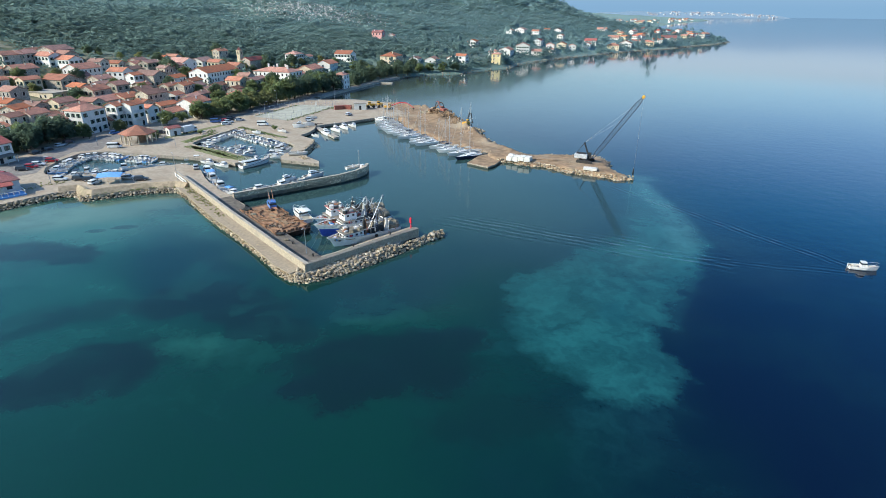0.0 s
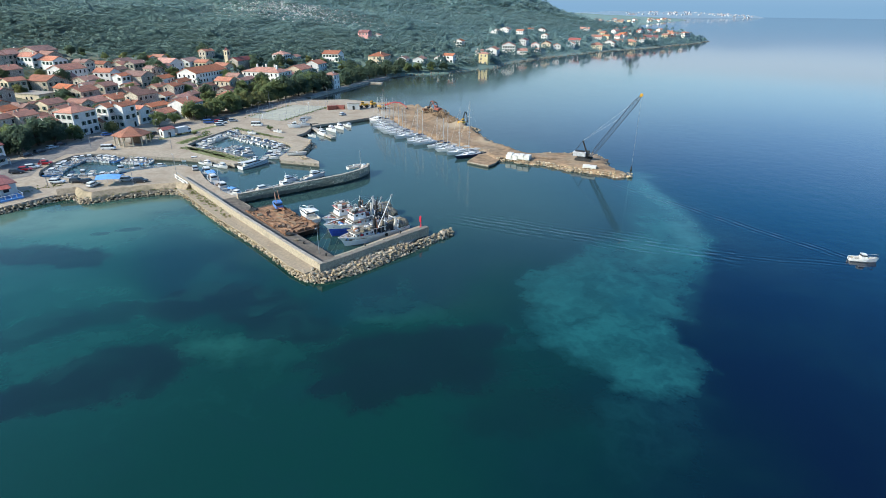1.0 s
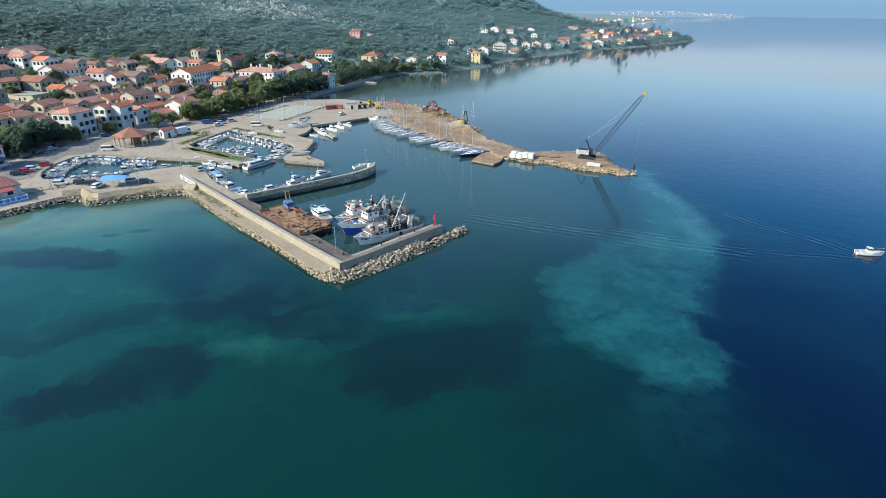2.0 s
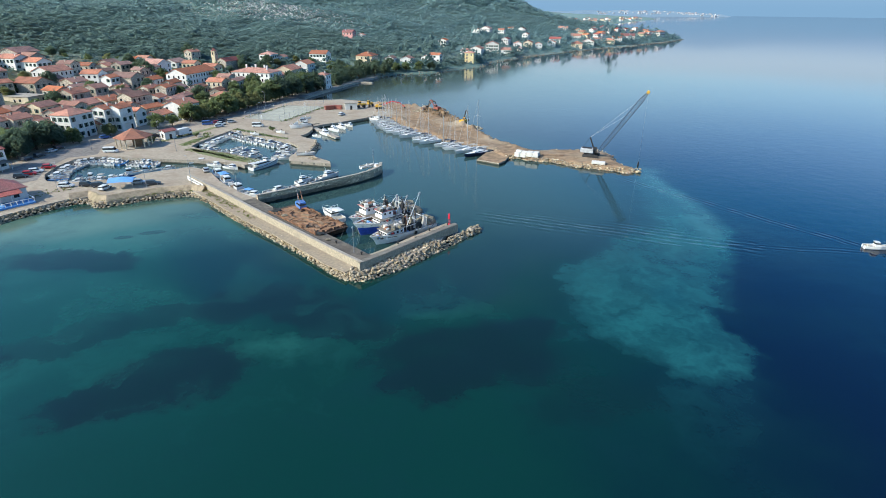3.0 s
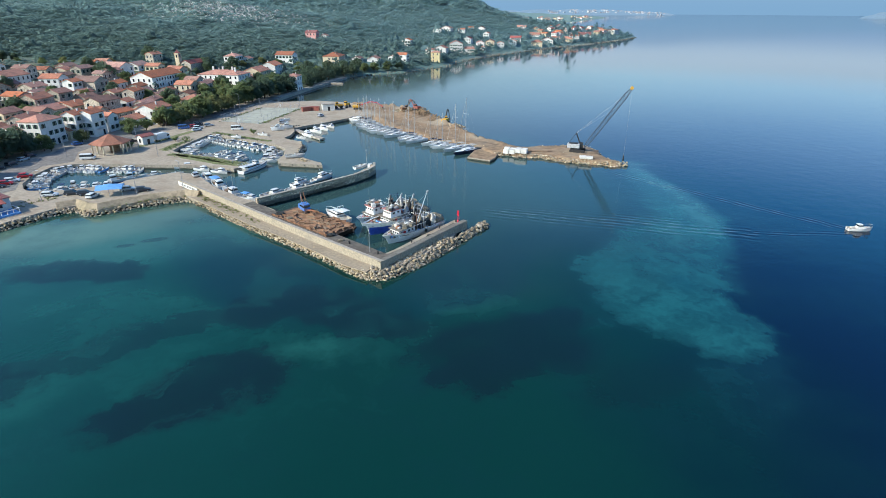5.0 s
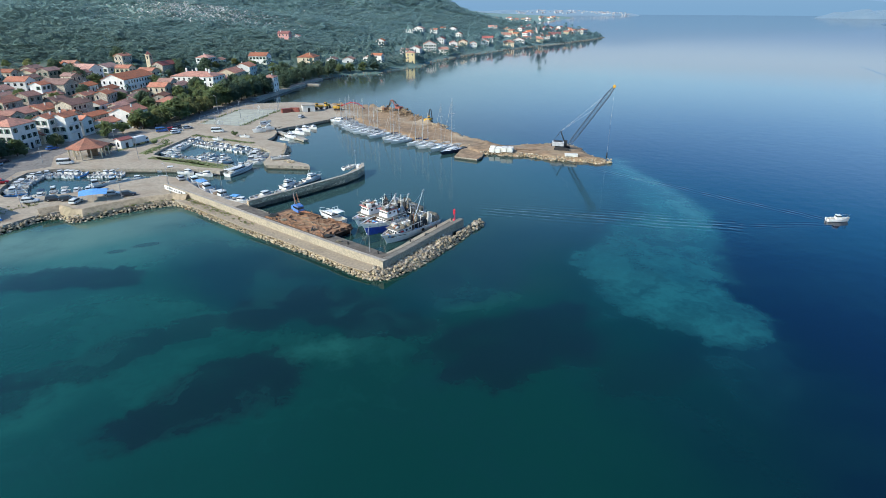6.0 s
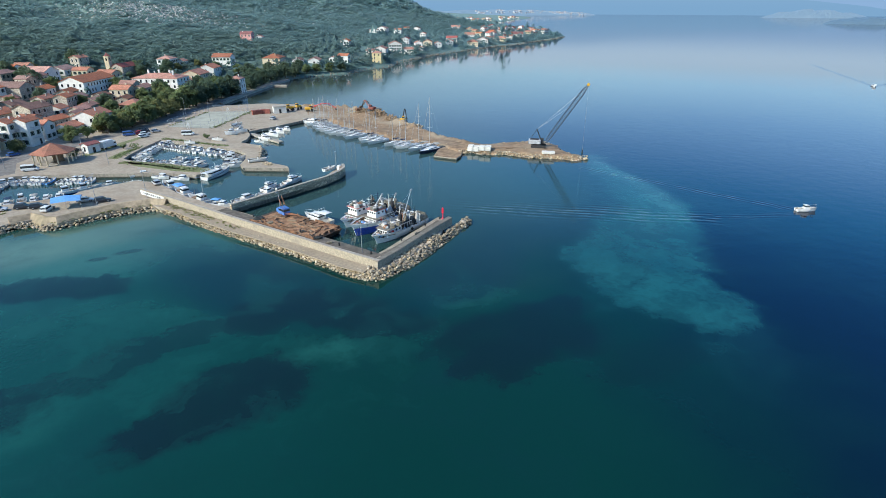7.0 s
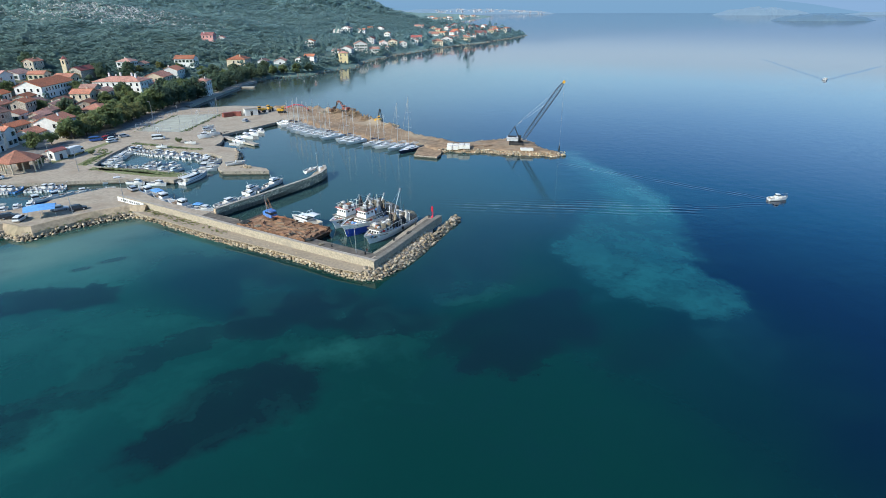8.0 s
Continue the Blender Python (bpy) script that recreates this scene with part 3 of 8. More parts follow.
    for args in ((81.5, 108, 36, 173, 3.2, 0.42, 1.8), (80, 106.4, 44, 110, 2.6, 0.38, 1.6), (58, 107.5, -14, 131, 6.5, 0.7, 2.3), (46, 117, -10, 135, 5.0, 0.4, 2.0), (335, 304, 440, 468, 3.0, 2.2, 5.0), (335, 304, 488, 370, 3.0, 2.2, 5.0)):
        h = m.math("ADD", h, wake(*args))
    m.bump(h, 0.14, 0.35)
    return m.mat


M_sea = sea_water()


# emission stands in for haze, from low to high with height
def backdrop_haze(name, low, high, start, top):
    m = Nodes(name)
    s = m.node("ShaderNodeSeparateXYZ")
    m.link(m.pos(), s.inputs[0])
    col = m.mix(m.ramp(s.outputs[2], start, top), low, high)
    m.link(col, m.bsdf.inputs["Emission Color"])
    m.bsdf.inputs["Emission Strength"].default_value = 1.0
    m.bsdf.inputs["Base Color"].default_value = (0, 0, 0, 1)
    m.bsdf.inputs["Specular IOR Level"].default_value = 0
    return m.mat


# ---- sea, hills and far distance ----
bm = bmesh.new()
bmesh.ops.create_circle(bm, cap_ends=True, segments=96, radius=4900)
tagged(part("sea", bm, M_sea, fix=False), "clear blue-green sea over sand and sea grass", "sea", kind="structure")


def span(*pieces):
    out = []
    for a, b, step in pieces:
        out += list(np.arange(a, b, step))
    return np.array(out)


xs = span((-2600, -700, 100), (-700, -330, 20), (-330, 60, 6), (60, 500, 14), (500, 1300, 50))
ys = span((-300, 60, 60), (60, 540, 6), (540, 1120, 14), (1120, 2000, 40), (2000, 3700, 100))
gx, gy = np.meshgrid(xs, ys)
hz = ground_z(gx, gy)
dd = inland(gx, gy, COAST)
rough = np.array([[far_noise(a, b, 0.012) for a, b in zip(ra, rb)] for ra, rb in zip(gx, gy)])
hz = hz + rough * np.clip((dd - 40) / 60, 0, 1) * np.clip(dd / 40, 0, 6)
verts = np.stack([gx, gy, hz], -1).reshape(-1, 3).tolist()
nc = len(xs)
faces = [(r * nc + c, r * nc + c + 1, (r + 1) * nc + c + 1, (r + 1) * nc + c) for r in range(len(ys) - 1) for c in range(nc - 1)]
tagged(raw("ground", verts, faces, M_hill, smooth=True), "rising limestone hillside with scrub and dry grass", "ground", kind="structure")


def land_z(x, y):
    """Height of the built ground sheet."""
    i = min(max(int(np.searchsorted(xs, x)) - 1, 0), nc - 2)
    j = min(max(int(np.searchsorted(ys, y)) - 1, 0), len(ys) - 2)
    u, v = (x - xs[i]) / (xs[i + 1] - xs[i]), (y - ys[j]) / (ys[j + 1] - ys[j])
    return float((1 - v) * ((1 - u) * hz[j, i] + u * hz[j, i + 1]) + v * ((1 - u) * hz[j + 1, i] + u * hz[j + 1, i + 1]))


# two glowing rings of painted haze; the bank's bright top lightens the sea's reflection
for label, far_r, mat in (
    ("glowing ring of painted morning haze over the sea", 4850, backdrop_haze("haze_bank", (0.205, 0.325, 0.49), (0.46, 0.59, 0.7), 110, 320)),
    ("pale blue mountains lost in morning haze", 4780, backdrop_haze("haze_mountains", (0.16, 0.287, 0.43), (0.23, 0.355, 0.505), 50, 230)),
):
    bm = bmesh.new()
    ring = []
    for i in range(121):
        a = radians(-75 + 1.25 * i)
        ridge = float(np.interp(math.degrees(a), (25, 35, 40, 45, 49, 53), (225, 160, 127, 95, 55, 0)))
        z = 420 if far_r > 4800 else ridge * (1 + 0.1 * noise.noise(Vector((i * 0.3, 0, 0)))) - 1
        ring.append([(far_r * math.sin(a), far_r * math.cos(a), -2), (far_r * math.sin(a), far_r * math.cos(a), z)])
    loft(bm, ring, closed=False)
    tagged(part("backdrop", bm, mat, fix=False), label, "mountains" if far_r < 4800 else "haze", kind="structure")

# ---- harbour platform ----
QZ = 1.4
ROCK_LINE_W = [(-125, 117), (-120.5, 128), (-117, 133), (-112.5, 139.5), (-109, 141), (-105.6, 137.4), (-103, 136.9), (-99.5, 139.5), (-94.9, 142.5), (-89.8, 144.9), (-84.3, 146.5), (-81.2, 145)]
ROCK_LINE_S = [(-81.2, 145), (-74.1, 137.3), (-68.3, 130.5), (-60.4, 122), (-51.9, 113.7), (-44, 105), (-39.7, 100.2), (-36.9, 96.8), (-34.5, 94.4), (-31.6, 93.3), (-28.9, 94.2), (-25.6, 96.3), (-19.9, 101.6), (-13.5, 109), (-6.2, 117.6), (-4.3, 120)]
edge_w = shift(ROCK_LINE_W, 1.5)
edge_s = shift(ROCK_LINE_S[1:14], 1.5)
INNER_QUAY = [(-11.4, 119.6), (-12.7, 121.3), (-21, 112.6), (-27, 105.8), (-30.3, 102.7), (-33.1, 105), (-38.7, 111.2), (-45, 118.5), (-52, 127), (-59.5, 135.4), (-62.8, 138.6)]
MOLE_S = [(-62.8, 138.6), (-58.2, 142.2), (-51.3, 147.6), (-44.1, 153.6), (-38, 158.8), (-34, 163.8), (-31.9, 168.3), (-31.9, 172.4)]
MOLE_N = [(-34.4, 173.0), (-35.8, 169.4), (-37.6, 165.2), (-40.3, 161.6), (-45.9, 156.8), (-52.9, 150.2), (-59.9, 144.4), (-64.3, 141.2)]
FISH_QUAY = [(-65.8, 142.2), (-68.4, 144.2), (-72.4, 149), (-75.6, 152.2), (-79.4, 157.2), (-86.8, 169), (-93.4, 172), (-99.3, 169.3), (-105.9, 164.5), (-107.3, 160.3), (-117.3, 157.2), (-123, 155.7)]
BASIN_1 = [(-129.4, 157), (-131.5, 159), (-134.5, 164), (-136.5, 173.6), (-136, 182.6), (-131, 185.5), (-127, 186.2), (-116, 184), (-108, 182.8), (-98, 181), (-88.5, 179.6), (-81, 177), (-77, 174.3)]
BASIN_2 = [(-72.6, 179.6), (-74.6, 182), (-79.6, 185), (-87, 190.4), (-100, 197), (-104.5, 201), (-104, 207.4), (-101.6, 219), (-98.7, 229.5), (-89.4, 223), (-80.7, 215.5), (-73, 210.4), (-67.7, 205.6), (-64.5, 200), (-64, 191.6), (-65, 184.5)]
JETTY_3 = [(-63.5, 180), (-49.3, 176), (-50, 179), (-55.8, 185), (-59.2, 193), (-59, 204), (-60, 211), (-65, 215.5), (-68, 218.5), (-66, 224), (-65.5, 232), (-66.5, 237), (-63, 242), (-56, 247.2), (-44.3, 259), (-42, 264.5), (-34, 260.5)]
NORTH_SIDE = [(-30, 268), (-45, 304), (-64.5, 313), (-82.7, 310.5), (-91, 318), (-87, 335), (-110, 345), (-190, 300), (-190, 90)]
bm = bmesh.new()
prism(bm, edge_w[:-1] + edge_s + INNER_QUAY + MOLE_S[1:] + MOLE_N + FISH_QUAY + BASIN_1 + BASIN_2 + JETTY_3 + NORTH_SIDE, -2.5, QZ, 0, 1)
tagged(part("quay", bm, [M_apron, M_quayside]), "worn pale concrete harbour quays and jetties", "quay", kind="structure")

def top_faces(bm, z):
    """Gives the faces that lie at height z the second material."""
    for f in bm.faces:
        if all(abs(v.co.z - z) < 0.01 for v in f.verts):
            f.material_index = 1


# grassy strip along the tongue between the two boat basins
bm = bmesh.new()
prism(bm, [(-104, 196.5), (-100, 196.2), (-87.4, 189.6), (-80, 184.3), (-75, 181.3), (-73.4, 179.6), (-76.8, 177.4), (-80, 180.2), (-86, 184.2), (-95, 190.6), (-104, 194.4)], QZ - 0.1, QZ + 0.05)
tagged(part("verge", bm, M_grass), "rough green grass strip between the boat basins", "grass", kind="structure")

# weathered deck of the inner quay
bm = bmesh.new()
ribbon(bm, shift([(-66.5, 138.6), (-60.2, 131.4), (-52.2, 122.8), (-37.2, 106.8), (-31.2, 100.2)], 0.6), 4.6, QZ + 0.03, 0.2)
tagged(part("quay_deck", bm, M_deck), "weathered grey concrete deck behind the parapet, toned darker for its shade", "quay", kind="structure")
bm = bmesh.new()
ribbon(bm, [(-28.9, 101.0), (-24.6, 104.8), (-18.4, 111.4), (-12.2, 118.2)], 3.0, QZ + 0.04, 0.2)
tagged(part("quay_deck", bm, M_deck), "grey concrete deck beside the fishing vessels", "quay", kind="structure")

bm = bmesh.new()
mid = [((a[0] + b[0]) / 2, (a[1] + b[1]) / 2) for a, b in zip(MOLE_S[1:], MOLE_N[::-1][1:])]
ribbon(bm, mid[:6], 1.3, QZ + 0.035, 0.2)
tagged(part("quay_deck", bm, M_deck), "dark worn concrete deck of the inner mole", "quay", kind="structure")

# parapet of the outer breakwater: rendered wall in two arms
bm = bmesh.new()
arm = shift([(-88.5, 157.5), (-72.3, 140.0), (-60.2, 126.6), (-52.6, 118.5), (-37.5, 102.3), (-30.8, 95.5)], 0.4)
ribbon(bm, arm + [(-30.4, 96.2)], 0.8, 3.1, 2.0)
top_faces(bm, 3.1)
part("parapet", bm, [M_wallstone, M_concrete])
breakwater = thing("breakwater", "rendered stone breakwater parapet on a concrete quay", "breakwater", kind="structure")
wall_a = bpy.data.objects["parapet"]
wall_a.parent = breakwater
bm = bmesh.new()
ribbon(bm, shift([(-30.9, 95.3), (-25.7, 100.4), (-19.8, 106.7), (-13.3, 113.4), (-10.4, 116.2)], 0.6), 1.2, 3.0, 2.0)
top_faces(bm, 3.0)
part("parapet", bm, [M_wallstone, M_topcon], breakwater)
bm = bmesh.new()
bank = [(-80, 147.6), (-84, 149), (-89.8, 147.6), (-95, 145.2), (-99.6, 142.2), (-103, 139.6), (-105.6, 140.3), (-107.5, 142.2), (-110, 144), (-114, 141.5)]
rows = [(shift(bank, o), z) for o, z in ((-0.5, 0.6), (-0.5, 2.55), (0.0, 2.6), (0.35, 2.35), (1.5, 1.3), (1.6, 0.6))]
loft(bm, [[(*line[i], z) for line, z in rows] for i in range(len(bank))])
part("earth_bank", bm, M_bank, breakwater, "dry sandy bank under the quay edge")
# inner mole parapet of rough stone
bm = bmesh.new()
ribbon(bm, shift(MOLE_S, 0.4), 0.8, 2.7, 3.9)
mole = tagged(part("mole_wall", bm, M_molestone), "low rough-stone wall along the inner mole", "wall", kind="structure")
bm = bmesh.new()
ribbon(bm, shift(MOLE_S, 0.42), 0.95, 2.82, 0.12)
part("coping", bm, M_concrete, mole)


# ---- spit of tipped earth ----
SPIT_S = [(-44, 262), (-33, 259), (-25.4, 237.6), (-15.9, 222.5), (-7.3, 210), (-1, 205), (5.4, 195.7), (9, 184), (11.3, 186.3), (14.4, 187), (18.9, 183.8), (25.5, 182), (32.6, 175.5), (43, 171.5), (47.4, 168), (52.5, 168.7)]
SPIT_N = [(53, 170.5), (50, 174.8), (48, 180.7), (50, 189), (48, 196.5), (43.6, 199), (34.3, 197.2), (27.8, 196.6), (22.5, 196.8), (17.4, 204.1), (11.1, 213.9), (8, 226.6), (4.3, 237), (0.2, 248.5), (-4, 262), (-9, 274.5), (-17, 289), (-26, 298), (-35, 302), (-46, 306)]
sx, sy = np.meshgrid(np.arange(-50, 58, 1.0), np.arange(164, 312, 1.0))
sd = inland(sx, sy, SPIT_S + SPIT_N)
sz = np.zeros_like(sx)
sb = np.full(sx.shape, 99.0)
for (ax, ay), (bx, by) in zip(SPIT_N[9:], SPIT_N[10:]):
    tt = np.clip(((sx - ax) * (bx - ax) + (sy - ay) * (by - ay)) / ((bx - ax) ** 2 + (by - ay) ** 2), 0, 1)
    sb = np.minimum(sb, np.hypot(sx - ax - tt * (bx - ax), sy - ay - tt * (by - ay)))
for j in range(sx.shape[0]):
    for i in range(sx.shape[1]):
        n1 = far_noise(sx[j, i], sy[j, i], 0.12)
        n2 = far_noise(sx[j, i] + 50, sy[j, i], 0.22)
        d = sd[j, i] + n2 * 0.9
        pile = 2.0 * math.exp(-((sx[j, i] + 12) ** 2 + (sy[j, i] - 262) ** 2) / 70) + 1.0 * math.exp(-((sx[j, i] - 1) ** 2 + (sy[j, i] - 243) ** 2) / 50)
        berm = 1.3 * math.exp(-((sb[j, i] - 3.2) / 2.0) ** 2) * max(0.0, 0.55 + 1.1 * n2)
        pile += berm
        sz[j, i] = max(-1.5, min(1.4 + 0.25 * n1 + 0.08 * n2 + pile * (1 + 0.35 * n2), -0.3 + d * 0.8))
nr, ncs = sx.shape
vs = np.stack([sx, sy, sz], -1).reshape(-1, 3).tolist()
fs = [(r * ncs + c, r * ncs + c + 1, (r + 1) * ncs + c + 1, (r + 1) * ncs + c) for r in range(nr - 1) for c in range(ncs - 1) if sd[r:r + 2, c:c + 2].max() > -2]
tagged(raw("spit", vs, fs, M_earth, smooth=True), "spit of freshly tipped brown earth and rubble", "embankment", kind="structure")
bm = bmesh.new()
prism(bm, [(5.6, 196), (0.1, 183.5), (7.1, 178.2), (9.7, 181.7), (13, 191)], -2, 0.85, 0, 1)
tagged(part("quay_corner", bm, [M_earth, M_quayside]), "new concrete quay corner beside tipped earth", "quay", kind="structure")


def spit_z(x, y):
    i, j = int(round(x + 50)), int(round(y - 164))
    return float(sz[j, i])


# ---- houses ----
def window_mesh(w, h, shut):
    """A window: dark pane set back between its frame (or open shutters), with a sill."""
    a = w / 2 + (0.5 if shut else 0.14)
    plan = [(-a, 0.0), (-a, 0.07), (-w / 2, 0.07), (-w / 2, 0.015), (w / 2, 0.015), (w / 2, 0.07), (a, 0.07), (a, 0.0)]
    bm = bmesh.new()
    lo = [bm.verts.new((x, y, -h / 2)) for x, y in plan]
    hi = [bm.verts.new((x, y, h / 2)) for x, y in plan]
    for i in range(8):
        f = bm.faces.new((lo[i], lo[(i + 1) % 8], hi[(i + 1) % 8], hi[i]))
        f.material_index = 1 if i == 3 else 2 if shut and i in (1, 5) else 0
    bm.faces.new(hi)
    bm.faces.new(lo)
    bmesh.ops.recalc_face_normals(bm, faces=bm.faces[:])
    me = bpy.data.meshes.new("window")
    bm.to_mesh(me)
    bm.free()
    for mt in (M_frame, M_glass, M_shutter):
        me.materials.append(mt)
    return me


WINDOWS = [window_mesh(1.0, 1.6, False), window_mesh(0.95, 1.55, True), window_mesh(1.3, 1.3, False)]
DOOR = window_mesh(1.1, 2.1, False)
HOUSE_RNG = random.Random(5)
house_spots = []


def house(x, y, heading, L, D, floors=2, roof="gable", wall=None, tile=None, z=None, chimney=True, sides="SE", win=None, name="house", label="", pitch=0.42):
    """A house with its walls, tiled roof, chimney and windows; the ridge runs along the heading."""
    rng = HOUSE_RNG
    wall = wall or M_render
    tile = tile or M_roof
    h = 2.9 * floors + 0.4
    if z is None:
        corners = [(x + math.cos(radians(heading)) * a * L / 2 - math.sin(radians(heading)) * b * D / 2, y + math.sin(radians(heading)) * a * L / 2 + math.cos(radians(heading)) * b * D / 2) for a in (-1, 1) for b in (-1, 1)]
        low = min(max(land_z(*c), QZ if c[1] < 345 and c[0] > -190 else 0.5) for c in corners)
    else:
        low = z
    colours = {"white_render": "white rendered", "cream_render": "cream rendered", "yellow_render": "yellow rendered", "stone_masonry": "grey stone", "pink_render": "pink rendered", "far_haze_render": "haze-toned rendered"}
    tiles = {"orange_roof_tiles": "orange tiled", "old_roof_tiles": "weathered brown tiled", "red_roof_tiles": "dark red tiled", "far_haze_tiles": "haze-toned tiled"}
    tall = {1: "low", 2: "two-storey", 3: "three-storey"}[floors]
    root = thing(name, label or f"{colours[wall.name]} {tall} house with {tiles[tile.name]} {'hipped' if roof == 'hip' else 'pitched'} roof", name.replace("_", " "), "houses" if name == "house" else "")
    put(root, x, y, low, heading)
    house_spots.append((x, y, max(L, D) * 0.62))
    rise = D / 2 * pitch if roof != "flat" else 0
    bm = bmesh.new()
    if roof == "gable":
        prof = [(-D / 2, -1.5), (D / 2, -1.5), (D / 2, h), (0, h + rise), (-D / 2, h)]
        loft(bm, [[(s * L / 2, a, b) for a, b in prof] for s in (-1, 1)])
    else:
        box(bm, (0, 0, (h - 1.5) / 2), (L, D, h + 1.5))
    part("wall", bm, wall, root)
    bm = bmesh.new()
    o, t = 0.35, 0.22
    if roof == "gable":
        e = D / 2 + o
        drop = o * pitch
        prof = [(-e, h - drop), (0, h + rise), (e, h - drop), (e, h - drop + t), (0, h + rise + t), (-e, h - drop + t)]
        loft(bm, [[(s * (L / 2 + o), a, b + 0.02) for a, b in prof] for s in (-1, 1)])
    elif roof == "hip":
        r = max(L / 2 - D / 2, 0.05)
        base = [(-L / 2 - o, -D / 2 - o), (L / 2 + o, -D / 2 - o), (L / 2 + o, D / 2 + o), (-L / 2 - o, D / 2 + o)]
        lo = [bm.verts.new((a, b, h + 0.0)) for a, b in base]
        mid = [bm.verts.new((a, b, h + 0.18)) for a, b in base]
        top = [bm.verts.new((-r, 0, h + rise + 0.18)), bm.verts.new((r, 0, h + rise + 0.18))]
        bm.faces.new(lo)
        for i in range(4):
            bm.faces.new((lo[i], lo[(i + 1) % 4], mid[(i + 1) % 4], mid[i]))
        bm.faces.new((mid[0], mid[1], top[1], top[0]))
        bm.faces.new((mid[2], mid[3], top[0], top[1]))
        bm.faces.new((mid[1], mid[2], top[1]))
        bm.faces.new((mid[3], mid[0], top[0]))
    else:
        box(bm, (0, 0, h + 0.15), (L + 0.5, D + 0.5, 0.3), bevel=0.03)
    roof_ob = part("roof", bm, tile if roof != "flat" else M_concrete, root)
    if chimney and rng.random() < 0.6:
        bm = bmesh.new()
        cx, cy = L * rng.uniform(-0.35, 0.35), D * rng.choice((-0.18, 0.18))
        top_z = h + rise + 0.7
        box(bm, (cx, cy, top_z - 0.95), (0.5, 0.5, 1.7), bevel=0.02)
        box(bm, (cx, cy, top_z - 0.05), (0.64, 0.64, 0.12))
        part("chimney", bm, wall if wall is not M_render_pink else M_render, roof_ob, "rendered chimney stack")
    style = win if win is not None else rng.choice((0, 0, 1, 1, 2))
    step = 2.5 if win is None else 3.0
    for side in (0, 1, 2, 3) if style >= 0 else ():
        ang = radians(heading + (-90, 90, 180, 0)[side])
        face = (math.cos(ang), math.sin(ang))
        if sides == "SE" and face[1] > 0.45:
            continue
        span_ = L if side < 2 else D
        off = D / 2 if side < 2 else L / 2
        n = max(1, int((span_ - 1.0) / step))
        for fl in range(floors):
            for k in range(n):
                if win is None and rng.random() < 0.15:
                    continue
                u = (k - (n - 1) / 2) * (span_ - 0.6) / n
                mesh = WINDOWS[style]
                zz = 2.9 * fl + 1.75
                is_door = fl == 0 and k == n // 2 and side == 0
                wn_ = new("door" if is_door else "window", DOOR if is_door else mesh)
                wn_.parent = root
                rot = (180, 0, 90, -90)[side]
                px, py = ((u, -off), (u, off), (-off, u), (off, u))[side]
                wn_.matrix_basis = pose(px, py, 1.15 if is_door else zz, 0, 0, rot)
    return root


# ---- town ----
# town by the harbour
house(-155.0, 217.3, 76, 11.2, 8.6, 3, 'hip')
house(-162.7, 214.4, 76, 10.0, 7.7, 2)
tall_a = house(-148.8, 229.0, 76, 6.7, 6.0, 3)
tall_b = house(-143.9, 231.5, 76, 7.2, 6.0, 3)
house(-142.6, 240.9, -14, 6.0, 6.0, 2)
house(-130.2, 258.8, 76, 12.4, 9.5, 2)
house(-124.4, 267.2, 76, 6.0, 6.0, 1, 'hip')
house(-136.5, 250.1, 76, 10.2, 7.3, 1)
house(-178.6, 237.0, 76, 9.0, 7.5, 2, wall=M_render_cream)
house(-217.5, 310.9, 76, 14.8, 11.4, 2)
house(-157.3, 344.2, 76, 29.1, 13.2, 2)
house(-134.4, 321.3, -14, 9.6, 8.0, 2, wall=M_render_cream)
house(-126.6, 326.0, 76, 7.4, 6.1, 2, wall=M_stone, tile=M_roof_old)
house(-124.8, 300.6, 76, 11.8, 10.7, 1, 'hip', wall=M_render_cream)
house(-109.5, 387.0, 76, 15.1, 11.7, 2, wall=M_render_cream)
house(-115.4, 374.0, 76, 11.6, 9.7, 1, wall=M_render_cream)
house(-105.0, 416.8, 76, 13.0, 10.8, 2)
house(-100.2, 457.8, -14, 13.7, 10.5, 2)
house(-82.0, 359.6, 76, 7.9, 7.1, 3, 'hip')
house(-134.9, 436.0, 76, 11.2, 9.3, 2, 'hip')
house(-127.3, 445.0, 78, 7.2, 6.3, 1, tile=M_roof_old)
house(-64.2, 465.6, 76, 16.1, 13.4, 3, 'hip', wall=M_render_cream)
# older houses behind
house(-151.6, 227.6, 76, 6.0, 6.0, 1, wall=M_render_cream)
house(-208.5, 279.4, -14, 13.1, 10.1, 2, wall=M_stone)
house(-190.0, 267.1, -23, 9.9, 7.1, 2, wall=M_stone)
house(-181.5, 265.1, 76, 10.4, 8.7, 2, wall=M_stone)
house(-203.2, 263.0, -14, 15.4, 9.6, 1, 'flat', wall=M_render_cream, tile=M_roof_old)
house(-173.4, 260.0, 76, 17.0, 8.9, 1, wall=M_stone)
house(-168.9, 268.3, 77, 10.2, 8.8, 1, wall=M_stone)
house(-183.6, 227.4, -15, 8.5, 6.1, 2, wall=M_stone, tile=M_roof_old)
house(-177.3, 215.6, 74, 7.9, 6.0, 2, wall=M_stone)
house(-175.5, 221.3, 78, 10.8, 7.7, 1, wall=M_stone, tile=M_roof_old)
house(-150.2, 250.9, -16, 6.1, 6.0, 2, wall=M_stone)
house(-156.1, 269.6, 70, 12.1, 8.4, 2, wall=M_stone, tile=M_roof_old)
house(-170.2, 284.9, 72, 8.7, 7.8, 1, wall=M_stone, tile=M_roof_old)
house(-163.5, 300.6, 76, 8.7, 6.4, 1, wall=M_stone)
